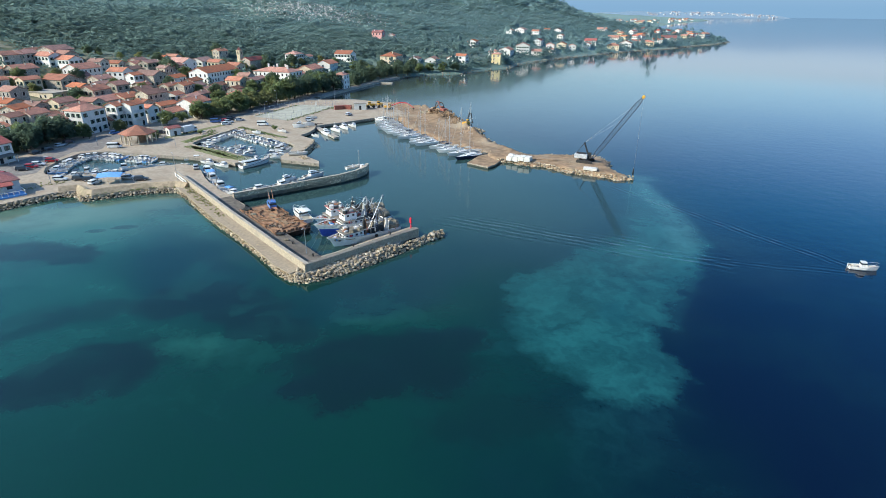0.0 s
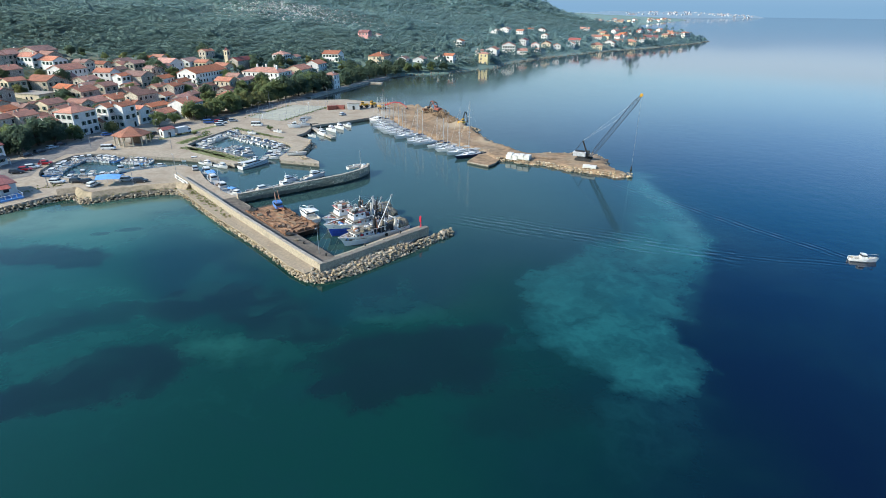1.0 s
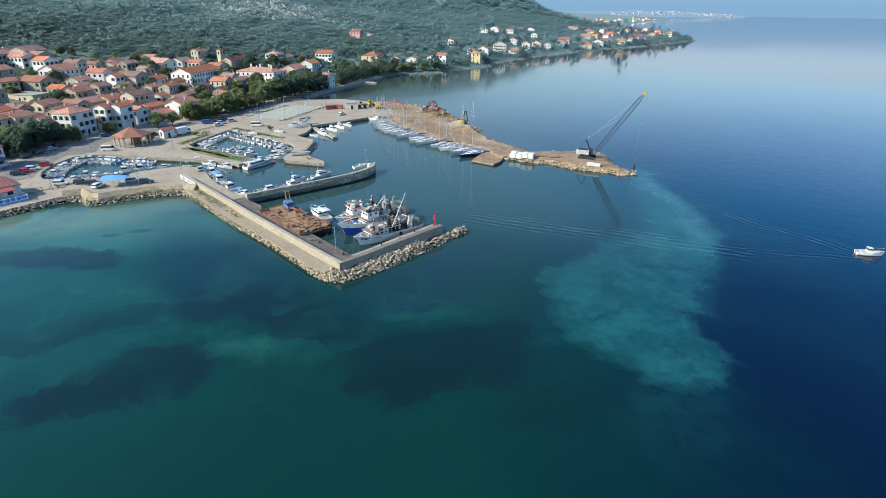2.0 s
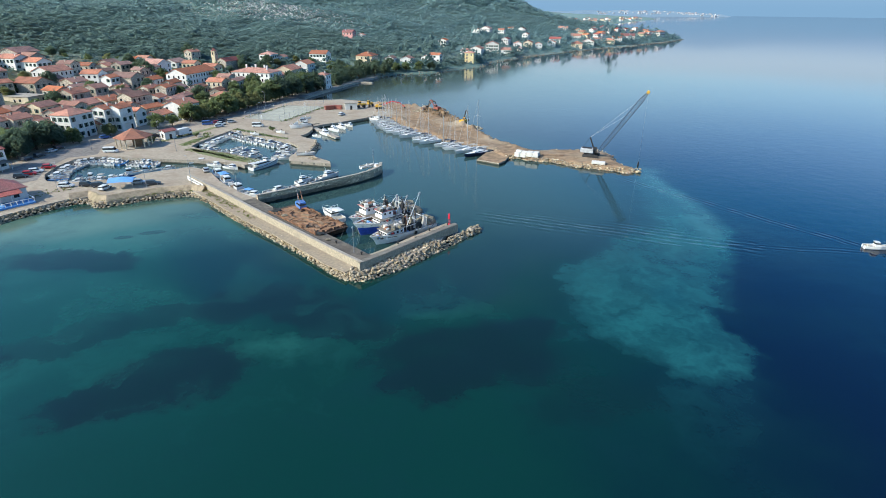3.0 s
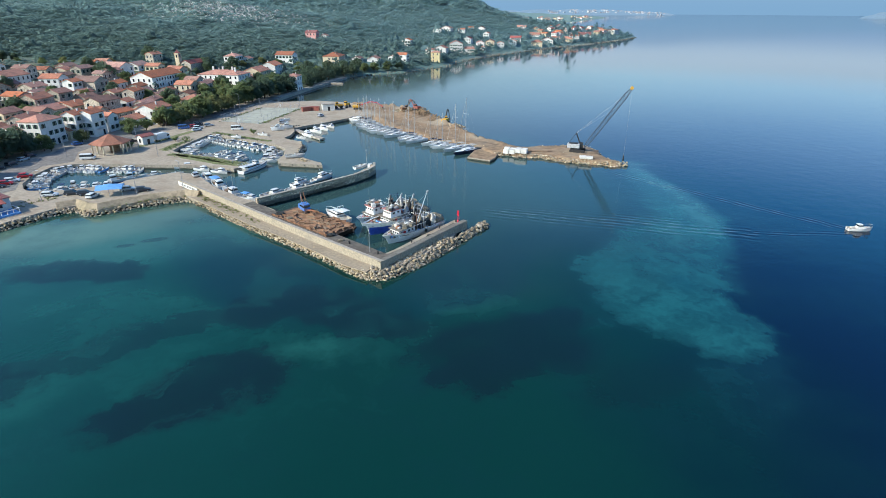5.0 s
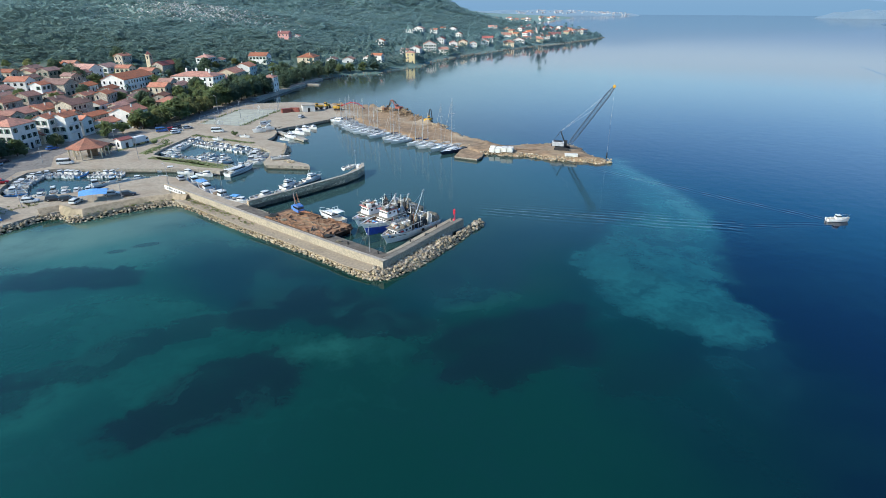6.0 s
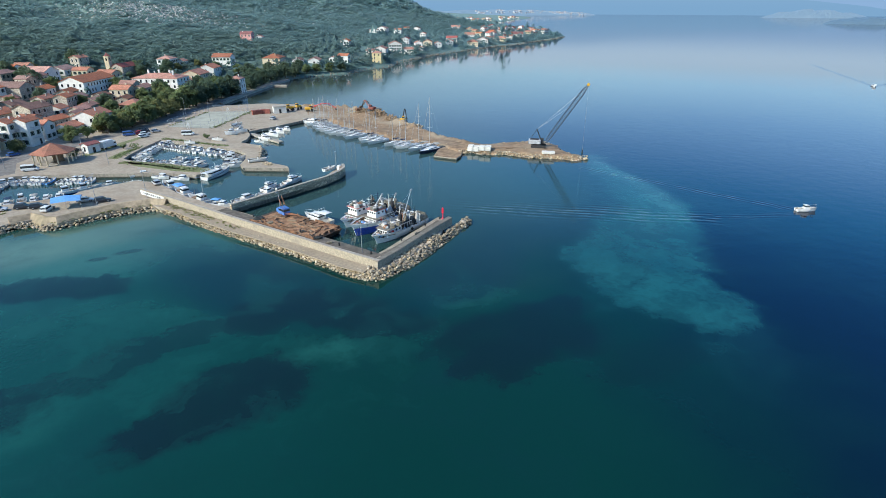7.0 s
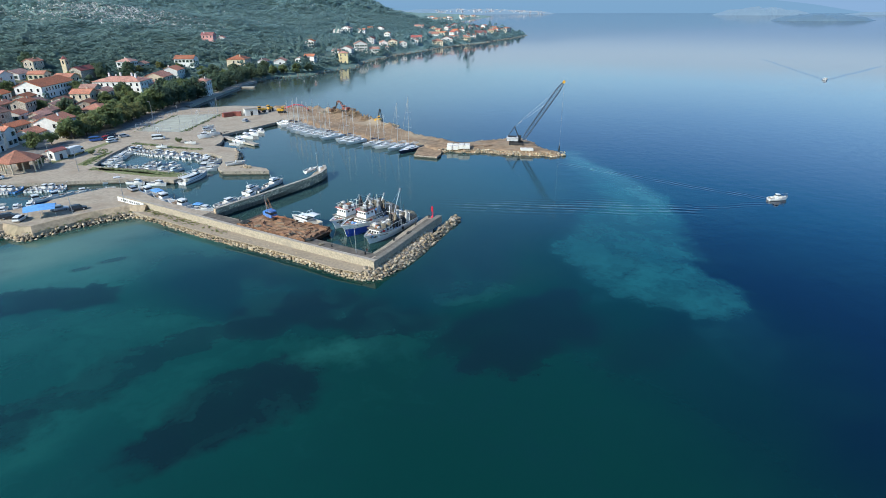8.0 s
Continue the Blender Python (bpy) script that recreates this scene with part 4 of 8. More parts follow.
house(-151.7, 294.0, 80, 8.9, 6.2, 2, wall=M_stone)
house(-142.0, 291.1, 80, 7.7, 6.0, 1, wall=M_stone, tile=M_roof_old)
house(-151.7, 282.5, 83, 7.1, 6.3, 1)
house(-184.3, 304.3, 76, 6.4, 6.0, 2)
house(-179.5, 312.4, -15, 13.5, 10.3, 2, wall=M_stone, tile=M_roof_old)
house(-196.9, 343.3, 75, 9.6, 6.9, 2, wall=M_stone)
house(-205.0, 373.9, -17, 8.0, 6.1, 1)
house(-184.9, 360.2, -19, 13.3, 10.9, 2)
house(-182.5, 382.9, 82, 13.6, 9.4, 1, tile=M_roof_old)
house(-202.5, 384.0, -10, 8.2, 6.1, 1, wall=M_stone, tile=M_roof_old)
house(-255.1, 344.2, 84, 16.9, 11.9, 2, wall=M_stone)
house(-244.4, 336.8, -21, 12.2, 9.2, 2, wall=M_stone, tile=M_roof_old)
house(-250.8, 331.1, -8, 7.7, 6.0, 1, wall=M_stone, tile=M_roof_old)
house(-214.5, 301.8, 69, 10.2, 8.0, 1, wall=M_stone, tile=M_roof_old)
house(-196.4, 311.5, -5, 9.8, 8.6, 2)
house(-201.2, 300.3, 74, 9.6, 8.3, 1, wall=M_stone, tile=M_roof_old)
house(-143.0, 315.7, 75, 6.6, 6.0, 1, wall=M_stone, tile=M_roof_old)
house(-181.7, 411.7, 68, 8.6, 6.5, 2, wall=M_stone)
# houses up the western slope
house(-237.8, 292.1, 74, 12.5, 9.6, 2, wall=M_stone)
house(-231.5, 278.6, -7, 10.9, 7.5, 1, wall=M_stone)
house(-206.8, 245.5, -19, 8.9, 8.0, 2, wall=M_stone, tile=M_roof_old)
house(-262.4, 316.4, 68, 11.8, 9.0, 2, wall=M_stone)
house(-260.3, 324.6, 84, 12.6, 8.7, 2, wall=M_stone)
house(-271.3, 345.2, 78, 7.9, 6.9, 1, tile=M_roof_old)
house(-185.6, 219.3, 85, 8.1, 6.7, 2, wall=M_stone)
house(-178.3, 208.1, 84, 8.3, 6.0, 2, wall=M_stone, tile=M_roof_old)
house(-174.6, 215.2, 74, 8.2, 6.0, 2, wall=M_stone)
house(-178.6, 205.9, 79, 7.9, 6.0, 1)
house(-247.8, 327.9, -21, 13.0, 9.0, 2)
house(-234.9, 326.1, -18, 11.9, 9.0, 2)
house(-202.3, 236.8, -19, 9.0, 7.5, 1, wall=M_stone)
# houses along the far shore
house(-46.1, 481.7, 76, 9.6, 7.4, 1, tile=M_roof_old)
house(-32.6, 487.2, 81, 13.9, 9.6, 1, tile=M_roof_old)
house(-16.8, 500.2, 67, 6.0, 6.0, 1)
house(-7.8, 506.3, -21, 9.5, 7.2, 2)
house(1.9, 604.5, 75, 11.7, 8.8, 2)
house(49.6, 760.1, 78, 11.5, 9.6, 2)
house(65.7, 786.6, 67, 14.1, 12.6, 2, tile=M_roof_old)
house(84.2, 776.2, -23, 9.5, 7.7, 2)
house(105.0, 828.8, -15, 7.9, 6.1, 1)
house(122.6, 842.2, 70, 11.9, 10.2, 1)
house(54.4, 614.3, 82, 16.2, 13.6, 3, tile=M_roof_old)
house(76.9, 674.9, 69, 12.0, 8.6, 2, tile=M_roof_red)
house(22.0, 557.9, -11, 9.4, 8.2, 2, 'hip')
house(23.5, 522.6, -19, 8.4, 6.1, 3, 'hip', wall=M_render_yellow)
house(35.5, 585.0, 73, 15.4, 11.5, 2)
house(68.6, 610.0, -10, 11.0, 9.6, 2)
house(88.9, 661.8, 84, 11.8, 8.8, 2)
house(104.9, 682.4, 75, 14.2, 10.2, 2, wall=M_render_cream)
house(112.7, 747.3, 68, 10.1, 7.4, 2)
house(89.5, 648.2, 83, 9.6, 7.6, 1)
house(117.1, 681.9, 81, 9.0, 8.1, 2)
house(139.4, 713.1, 73, 13.1, 9.4, 2)
house(149.4, 739.7, -20, 14.1, 11.8, 2, tile=M_roof_red)
house(196.4, 899.5, -21, 13.7, 10.4, 1)
house(195.4, 814.9, -21, 14.3, 11.9, 1)
house(220.3, 898.5, 75, 17.3, 13.1, 1, wall=M_render_cream)
house(177.5, 738.6, 75, 17.2, 13.9, 2, 'hip', wall=M_render_cream)
house(200.8, 769.6, 70, 16.7, 15.1, 2)
house(223.2, 806.9, -5, 10.5, 8.4, 1)
house(237.9, 802.3, -19, 16.9, 12.4, 2, 'hip', wall=M_render_cream)
house(259.5, 832.1, -10, 13.0, 9.0, 2)
house(291.3, 876.2, -17, 18.2, 15.4, 2, tile=M_roof_red)
house(262.9, 960.4, 82, 14.5, 10.1, 1)
house(284.4, 984.2, 82, 12.1, 10.8, 1, tile=M_roof_red)
house(-90.9, 570.0, -14, 10.4, 8.9, 2, wall=M_render_pink, tile=M_roof_red)
house(-81.7, 597.1, 77, 7.3, 6.6, 1)


# ---- breakwater rocks ----
def rock_mesh(seed, name="rock"):
    rng = random.Random(seed)
    bm = bmesh.new()
    bmesh.ops.create_icosphere(bm, subdivisions=1, radius=0.5)
    sc = (rng.uniform(0.9, 1.35), rng.uniform(0.75, 1.1), rng.uniform(0.6, 0.9))
    for v in bm.verts:
        k = rng.uniform(0.66, 1.24)
        v.co = Vector((v.co.x * sc[0] * k, v.co.y * sc[1] * k, v.co.z * sc[2] * k))
    me = bpy.data.meshes.new(name)
    bm.to_mesh(me)
    bm.free()
    return me


ROCKS = [rock_mesh(i) for i in range(10)]
for me in ROCKS:
    me.materials.append(M_rock)


def scatter_rocks(line, spacing, rows, size, zs, seed, jitter=0.25):
    """Places for boulders along a line: rows of (sideways, height)."""
    rng = random.Random(seed)
    out = []
    for (off, z) in zip(rows, zs):
        for x, y, h in along(shift(line, off), spacing):
            s = size * rng.uniform(0.65, 1.4)
            out.append((x + rng.uniform(-jitter, jitter), y + rng.uniform(-jitter, jitter), z + rng.uniform(-0.18, 0.22), s, rng.uniform(0, 360), rng.uniform(-30, 30)))
    return out


def heap(name, spots, mat, parent=None, kind="stuff"):
    """Many boulders joined into one mesh."""
    verts, faces = [], []
    for i, (x, y, z, s, rz, rx) in enumerate(spots):
        me = ROCKS[i % 10]
        m = pose(x, y, z, rx, 0, rz) @ Matrix.Scale(s, 4)
        base = len(verts)
        verts += [tuple(m @ v.co) for v in me.vertices]
        faces += [tuple(base + k for k in p.vertices) for p in me.polygons]
    ob = raw(name, verts, faces, mat, parent)
    if kind:
        ob["kind"] = kind
    return ob


revetment = thing("rock_revetment", "pale limestone boulders piled along the breakwater foot", "rocks", kind="structure")
near_rocks = scatter_rocks(ROCK_LINE_S[5:], 0.47, (0.0, 0.45, 0.9, 1.3), 0.7, (0.0, 0.45, 0.85, 1.05), 11)
for i, (x, y, z, s, rz, rx) in enumerate(near_rocks[:300]):
    ob = new("rock", ROCKS[i % 10])
    ob.parent = revetment
    ob.matrix_basis = pose(x, y, z, rx, 0, rz) @ Matrix.Scale(s, 4)
more = near_rocks[300:] + scatter_rocks(ROCK_LINE_S[:6], 0.47, (0.0, 0.45, 0.9, 1.3), 0.7, (0.0, 0.45, 0.85, 1.05), 12) + scatter_rocks(ROCK_LINE_S[9:14], 0.5, (1.7, 2.1, 2.5, 2.9, 3.2), 0.75, (1.2, 1.35, 1.45, 1.55, 1.6), 22) + scatter_rocks(ROCK_LINE_S[1:14], 0.45, (0.2, 0.7, 1.15), 0.55, (0.3, 0.55, 0.7), 23)
more += scatter_rocks(ROCK_LINE_W, 0.47, (0.0, 0.45, 0.9, 1.3), 0.7, (0.05, 0.4, 0.75, 1.0), 13) + scatter_rocks([(-11, 114), (-7.4, 117.2), (-5.2, 119)], 0.7, (-0.6, 0.2, 1.0), 1.0, (0.4, 0.9, 0.6), 14)
tagged(heap("boulders", more, M_rock, revetment), "smaller limestone boulders further along")
spit_rocks = scatter_rocks(SPIT_S[8:], 0.75, (0.2, 0.8, 1.5), 0.8, (0.1, 0.5, 0.9), 15) + scatter_rocks(SPIT_N[:14], 1.6, (0.4, 1.4), 0.8, (0.2, 0.8), 16, 0.8) + scatter_rocks([(-59.4, 186), (-58.6, 193), (-58.2, 204), (-59.5, 211)], 0.8, (-0.2, 0.6, 1.2), 0.95, (0.1, 0.7, 1.3), 17) + scatter_rocks([(-58, 184), (-54, 180.5)], 0.8, (-0.5, 0.5), 0.9, (1.3, 1.5), 18)
tagged(heap("rubble", spit_rocks, M_rock), "pale rubble edging the earth spit and jetty", "rocks")
shore_rocks = scatter_rocks(SHORE_A[10:] + SHORE_B, 2.2, (-2.4, -0.6), 1.3, (0.2, 0.8), 19, 1.2)
tagged(heap("shore_stones", shore_rocks, M_rock_grey), "grey stones along the natural shore", "rocks")

# quay surfaces
bm = bmesh.new()
ribbon(bm, [(-89, 322), (-84.5, 338), (-79.5, 354), (-72, 378), (-63, 404), (-55, 424)], 5.0, 1.3, 1.8)
tagged(part("promenade", bm, M_concrete), "narrow pale concrete promenade along the northern shore", "pavement", kind="structure")
bm = bmesh.new()
ribbon(bm, [(-66, 398), (-54, 394)], 2.5, 0.8, 1.2)
tagged(part("stone_jetty", bm, M_concrete), "small stone bathing jetty", "jetty", kind="structure")
bm = bmesh.new()
ribbon(bm, shift([(-80.5, 147), (-73.5, 139.4), (-67.5, 132.5), (-60, 124.2), (-51.5, 115.9), (-43.6, 107.4), (-36.9, 99.6), (-32.6, 96)], -0.1), 3.6, QZ + 0.03, 0.2)
tagged(part("pavement", bm, M_sandy), "sandy gravel path along the breakwater", "path", kind="structure")
bm = bmesh.new()
road = [(-155, 110), (-150, 140), (-145, 165), (-143.5, 190), (-140, 212), (-131, 226), (-122, 240), (-112, 262), (-104, 286), (-97, 308), (-90, 330)]
ribbon(bm, road, 9.0, QZ + 0.03, 0.2)
tagged(part("road", bm, M_asphalt), "grey asphalt waterfront road", "road", kind="structure")
bm = bmesh.new()
prism(bm, [(-146, 152), (-141, 148), (-133, 158), (-138, 170), (-139.5, 184), (-132, 189), (-138, 205), (-147, 190), (-150, 165)], QZ - 0.1, QZ + 0.02)
tagged(part("car_park", bm, M_asphalt), "grey asphalt parking area beside the basin", "car park", kind="structure")
for outline in ([(-104.8, 199), (-99.5, 194.8), (-88, 187.6), (-80.5, 181), (-77.5, 178), (-84, 180.5), (-98, 190)], [(-106.6, 201), (-105.6, 207), (-103.4, 218), (-108, 212), (-110, 203)], [(-98, 231.5), (-89, 225), (-80, 217.5), (-73, 212.5), (-72, 214.5), (-81, 220.5), (-91, 229)], [(-118, 207), (-116, 212), (-110, 226), (-106, 236), (-108.5, 236.5), (-114, 224), (-120, 210)]):
    bm = bmesh.new()
    prism(bm, outline, QZ - 0.1, QZ + 0.05)
    tagged(part("grass_verge", bm, M_grass), "dry green grass verge beside the basin", "grass", kind="structure")
bm = bmesh.new()
prism(bm, [(-101, 256.5), (-89.4, 292), (-69.8, 288.2), (-82.4, 248.5)], QZ - 0.1, QZ + 0.04)
tagged(part("sports_court", bm, M_pitch), "pale green fenced sports court", "sports court", kind="structure")
fence = thing("fence", "thin steel mesh fence posts round the sports court", "fence")
for x, y, h in along([(-101, 256.5), (-89.4, 292), (-69.8, 288.2), (-82.4, 248.5), (-101, 256.5)], 4.0):
    bm = bmesh.new()
    rod(bm, (x, y, QZ - 0.2), (x, y, QZ + 3.0), 0.06, 0.05, 6)
    part("post", bm, M_steel, fence)
for z in (QZ + 0.1, QZ + 1.5, QZ + 2.95):
    bm = bmesh.new()
    loop = [(-101, 256.5), (-89.4, 292), (-69.8, 288.2), (-82.4, 248.5), (-101, 256.5)]
    for a, b in zip(loop, loop[1:]):
        rod(bm, (*a, z), (*b, z), 0.03, 0.03, 5)
    part("rail", bm, M_steel, fence)
for gx_, gy_, gh in ((-92, 251.5, 110), (-80, 289, 110)):
    goal = thing("goal", "white steel football goal on the court", "goal", "goals")
    bm = bmesh.new()
    for a, b in (((-1.6, 0, 0), (-1.6, 0, 2)), ((1.6, 0, 0), (1.6, 0, 2)), ((-1.6, 0, 2), (1.6, 0, 2)), ((-1.6, 0, 2), (-1.6, 0.9, 0)), ((1.6, 0, 2), (1.6, 0.9, 0))):
        rod(bm, a, b, 0.06)
    part("goal_frame", bm, M_white, goal)
    put(goal, gx_, gy_, QZ + 0.04, gh)


# ---- boats ----
def hull_bm(L, B, F, draft=0.45, cockpit=(0.12, 0.6), depth=0.45, deck_drop=0.06, n=11, sheer=0.35, full=2.4, chine=0.28, follow=0.0):
    """A hull with sheer, flare, foredeck and open cockpit, bow towards +x, waterline at z 0."""
    rings = []
    for i in range(n):
        s = i / (n - 1)
        k = max(0.0, (s - 0.4) / 0.6)
        half = B / 2 * max(0.03, 1 - k ** full) * (0.9 + 0.1 * min(1, s / 0.3))
        top = F * (1 + sheer * s ** 2)
        rake = 0.10 * L * k ** 2
        cz = chine * F * (1 + follow * sheer * s ** 2)
        x = -L / 2 + (L * 0.92) * s
        w = min(0.12 * B / 2, half * 0.5)
        in_c = cockpit[0] < s < cockpit[1]
        fl = top - (depth if in_c else deck_drop)
        y1 = half * (0.93 if s < 0.7 else 0.8)
        rings.append([(x + rake, half, top), (x + rake * 0.5, y1, cz), (x, half * 0.6, -draft * 0.5), (x, 0, -draft * (1 - 0.6 * k)), (x, -half * 0.6, -draft * 0.5), (x + rake * 0.5, -y1, cz), (x + rake, -half, top), (x + rake, -half + w, top), (x + rake, -half + w, fl), (x + rake, half - w, fl), (x + rake, half - w, top)])
    bm = bmesh.new()
    vs = [[bm.verts.new(p) for p in r] for r in rings]
    m = len(rings[0])
    for a, b in zip(vs, vs[1:]):
        for i in range(m):
            f = bm.faces.new((a[i], a[(i + 1) % m], b[(i + 1) % m], b[i]))
            f.material_index = 1 if i in (7, 8, 9) else 2 if i in (1, 2, 3, 4) else 0
    for r in (vs[0], vs[-1]):
        bm.faces.new(r)
    return bm


def cabin_bm(x0, x1, w, z0, h, lean=0.35):
    """A small deckhouse with slanted front and a dark window band."""
    rings = []
    for t, mi in ((0.0, 0), (0.48, 1), (0.8, 0), (1.0, 0)):
        front = x1 - lean * h * t * 1.2
        back = x0 + 0.06 * h * t
        half = w / 2 * (1 - 0.14 * t)
        if t == 1.0:
            front, back, half = front + 0.05, back - 0.08, half + 0.03
        rings.append([(back, -half, z0 + h * t), (front, -half * 0.86, z0 + h * t), (front, half * 0.86, z0 + h * t), (back, half, z0 + h * t)])
    bm = bmesh.new()
    vs = [[bm.verts.new(p) for p in r] for r in rings]
    for lev, (a, b) in enumerate(zip(vs, vs[1:])):
        for i in range(4):
            f = bm.faces.new((a[i], a[(i + 1) % 4], b[(i + 1) % 4], b[i]))
            f.material_index = 1 if lev == 1 else 0
    bm.faces.new(vs[0])
    bm.faces.new(vs[-1])
    return bm


def engine(parent, x, z):
    bm = bmesh.new()
    box(bm, (x, 0, z + 0.2), (0.3, 0.26, 0.38), bevel=0.07, taper=0.8)
    box(bm, (x, 0, z - 0.2), (0.12, 0.1, 0.6))
    part("outboard_engine", bm, M_grey, parent, "grey outboard engine")


def canopy(parent, x, z, l, w, mat):
    bm = bmesh.new()
    rings = []
    for k in range(5):
        a = -1 + k / 2
        rings.append([(x + a * l / 2, -w / 2, z - 0.12), (x + a * l / 2, -w / 4, z + 0.06 - 0.08 * a * a), (x + a * l / 2, w / 4, z + 0.06 - 0.08 * a * a), (x + a * l / 2, w / 2, z - 0.12), (x + a * l / 2, 0, z - 0.06)])
    loft(bm, rings)
    top = part("canopy", bm, mat, parent, "stretched canvas sun canopy")
    bm = bmesh.new()
    for sx_ in (-1, 1):
        for sy_ in (-1, 1):
            rod(bm, (x + sx_ * l * 0.45, sy_ * w * 0.47, z - 1.3), (x + sx_ * l * 0.45, sy_ * w * 0.47, z - 0.1), 0.025, 0.025, 5)
    part("canopy_frame", bm, M_steel, top)


def skiff(L, mat=None, low=None, label="small open white motorboat with outboard engine moored"):
    b = thing("motorboat", label, "boat", "moored small boats")
    part("hull", hull_bm(L, L * 0.38, 0.62, cockpit=(0.05, 0.72), depth=0.42), [mat or M_white, M_cream, low or M_white], b)
    for x in (-0.12 * L, 0.12 * L):
        bm = bmesh.new()
        box(bm, (x, 0, 0.5), (0.35, L * 0.3, 0.06), bevel=0.015)
        part("bench", bm, M_wood if mat else M_cream, b)
    bm = bmesh.new()
    box(bm, (-0.02 * L, 0.1, 0.7), (0.5, 0.55, 0.7), bevel=0.06, taper=0.75)
    part("console", bm, M_grey if low else M_white, b)
    bm = bmesh.new()
    box(bm, (0.05 * L, 0.1, 1.12), (0.06, 0.6, 0.3), bevel=0.01)
    part("windscreen", bm, M_glass, b)
    engine(b, -L / 2 - 0.12, 0.6)
    return b


def cuddy(L, cover=None, label="white cuddy cabin motorboat moored to the quay"):
    b = thing("motorboat", label, "boat", "moored small boats")
    part("hull", hull_bm(L, L * 0.36, 0.8, cockpit=(0.05, 0.5), depth=0.55), [M_white, M_cream, M_white], b)
    part("cabin", cabin_bm(-0.02 * L, 0.3 * L, L * 0.24, 0.82, 0.85), [M_white, M_glass], b)
    engine(b, -L / 2 - 0.12, 0.75)
    bm = bmesh.new()
    box(bm, (-0.3 * L, 0, 0.62), (0.14 * L, L * 0.22, 0.35), bevel=0.06)
    part("stern_seat", bm, M_grey, b)
    bm = bmesh.new()
    tube(bm, [(0.12 * L, L * 0.15, 0.95), (0.14 * L, L * 0.15, 1.3), (0.34 * L, L * 0.09, 1.4), (0.46 * L, 0, 1.45), (0.34 * L, -L * 0.09, 1.4), (0.14 * L, -L * 0.15, 1.3), (0.12 * L, -L * 0.15, 0.95)], 0.025)
    part("bow_rail", bm, M_steel, b)
    if cover:
        canopy(b, -0.18 * L, 2.0, 0.34 * L, L * 0.3, cover)
    return b


def pasara(L, trim, label="traditional white wooden fishing boat with small wheelhouse"):
    b = thing("fishing_boat", label, "boat", "moored small boats")
    part("hull", hull_bm(L, L * 0.36, 0.85, cockpit=(0.35, 0.75), depth=0.4, sheer=0.55, full=2.0), [M_white, M_cream, trim], b)
    part("wheelhouse", cabin_bm(-0.38 * L, -0.1 * L, L * 0.22, 0.85, 1.5, 0.12), [M_white, M_glass], b)
    bm = bmesh.new()
    rod(bm, (0.1 * L, 0, 0.6), (0.1 * L, 0, 3.4), 0.05, 0.03)
    part("mast", bm, M_wood, b)
    bm = bmesh.new()
    box(bm, (0.12 * L, 0, 0.75), (0.2 * L, L * 0.16, 0.3), bevel=0.06)
    part("hatch", bm, M_wood, b)
    return b


def cruiser(L, label="white motor cruiser with flybridge"):
    b = thing("motor_cruiser", label, "boat", "moored motor cruisers")
    part("hull", hull_bm(L, L * 0.33, 1.02, cockpit=(0.03, 0.28), depth=0.55), [M_white, M_cream, M_white], b)
    cab = part("cabin", cabin_bm(-0.2 * L, 0.28 * L, L * 0.26, 1.02, 0.98, 0.8), [M_white, M_glass], b)
    part("flybridge", cabin_bm(-0.2 * L, 0.06 * L, L * 0.2, 2.01, 0.36, 0.6), [M_white, M_glass], cab)
    bm = bmesh.new()
    side = [(-0.02 * L, L * 0.15, 1.2), (0.0, L * 0.15, 1.85), (0.22 * L, L * 0.13, 1.95), (0.36 * L, L * 0.075, 2.05)]
    tube(bm, side + [(0.47 * L, 0, 2.1)] + [(x, -y, z) for x, y, z in side[::-1]], 0.03)
    part("rail", bm, M_alloy, b)
    bm = bmesh.new()
    rod(bm, (-0.16 * L, 0, 2.5), (-0.2 * L, 0, 3.7), 0.05, 0.03)
    part("mast", bm, M_white, b)
    return b


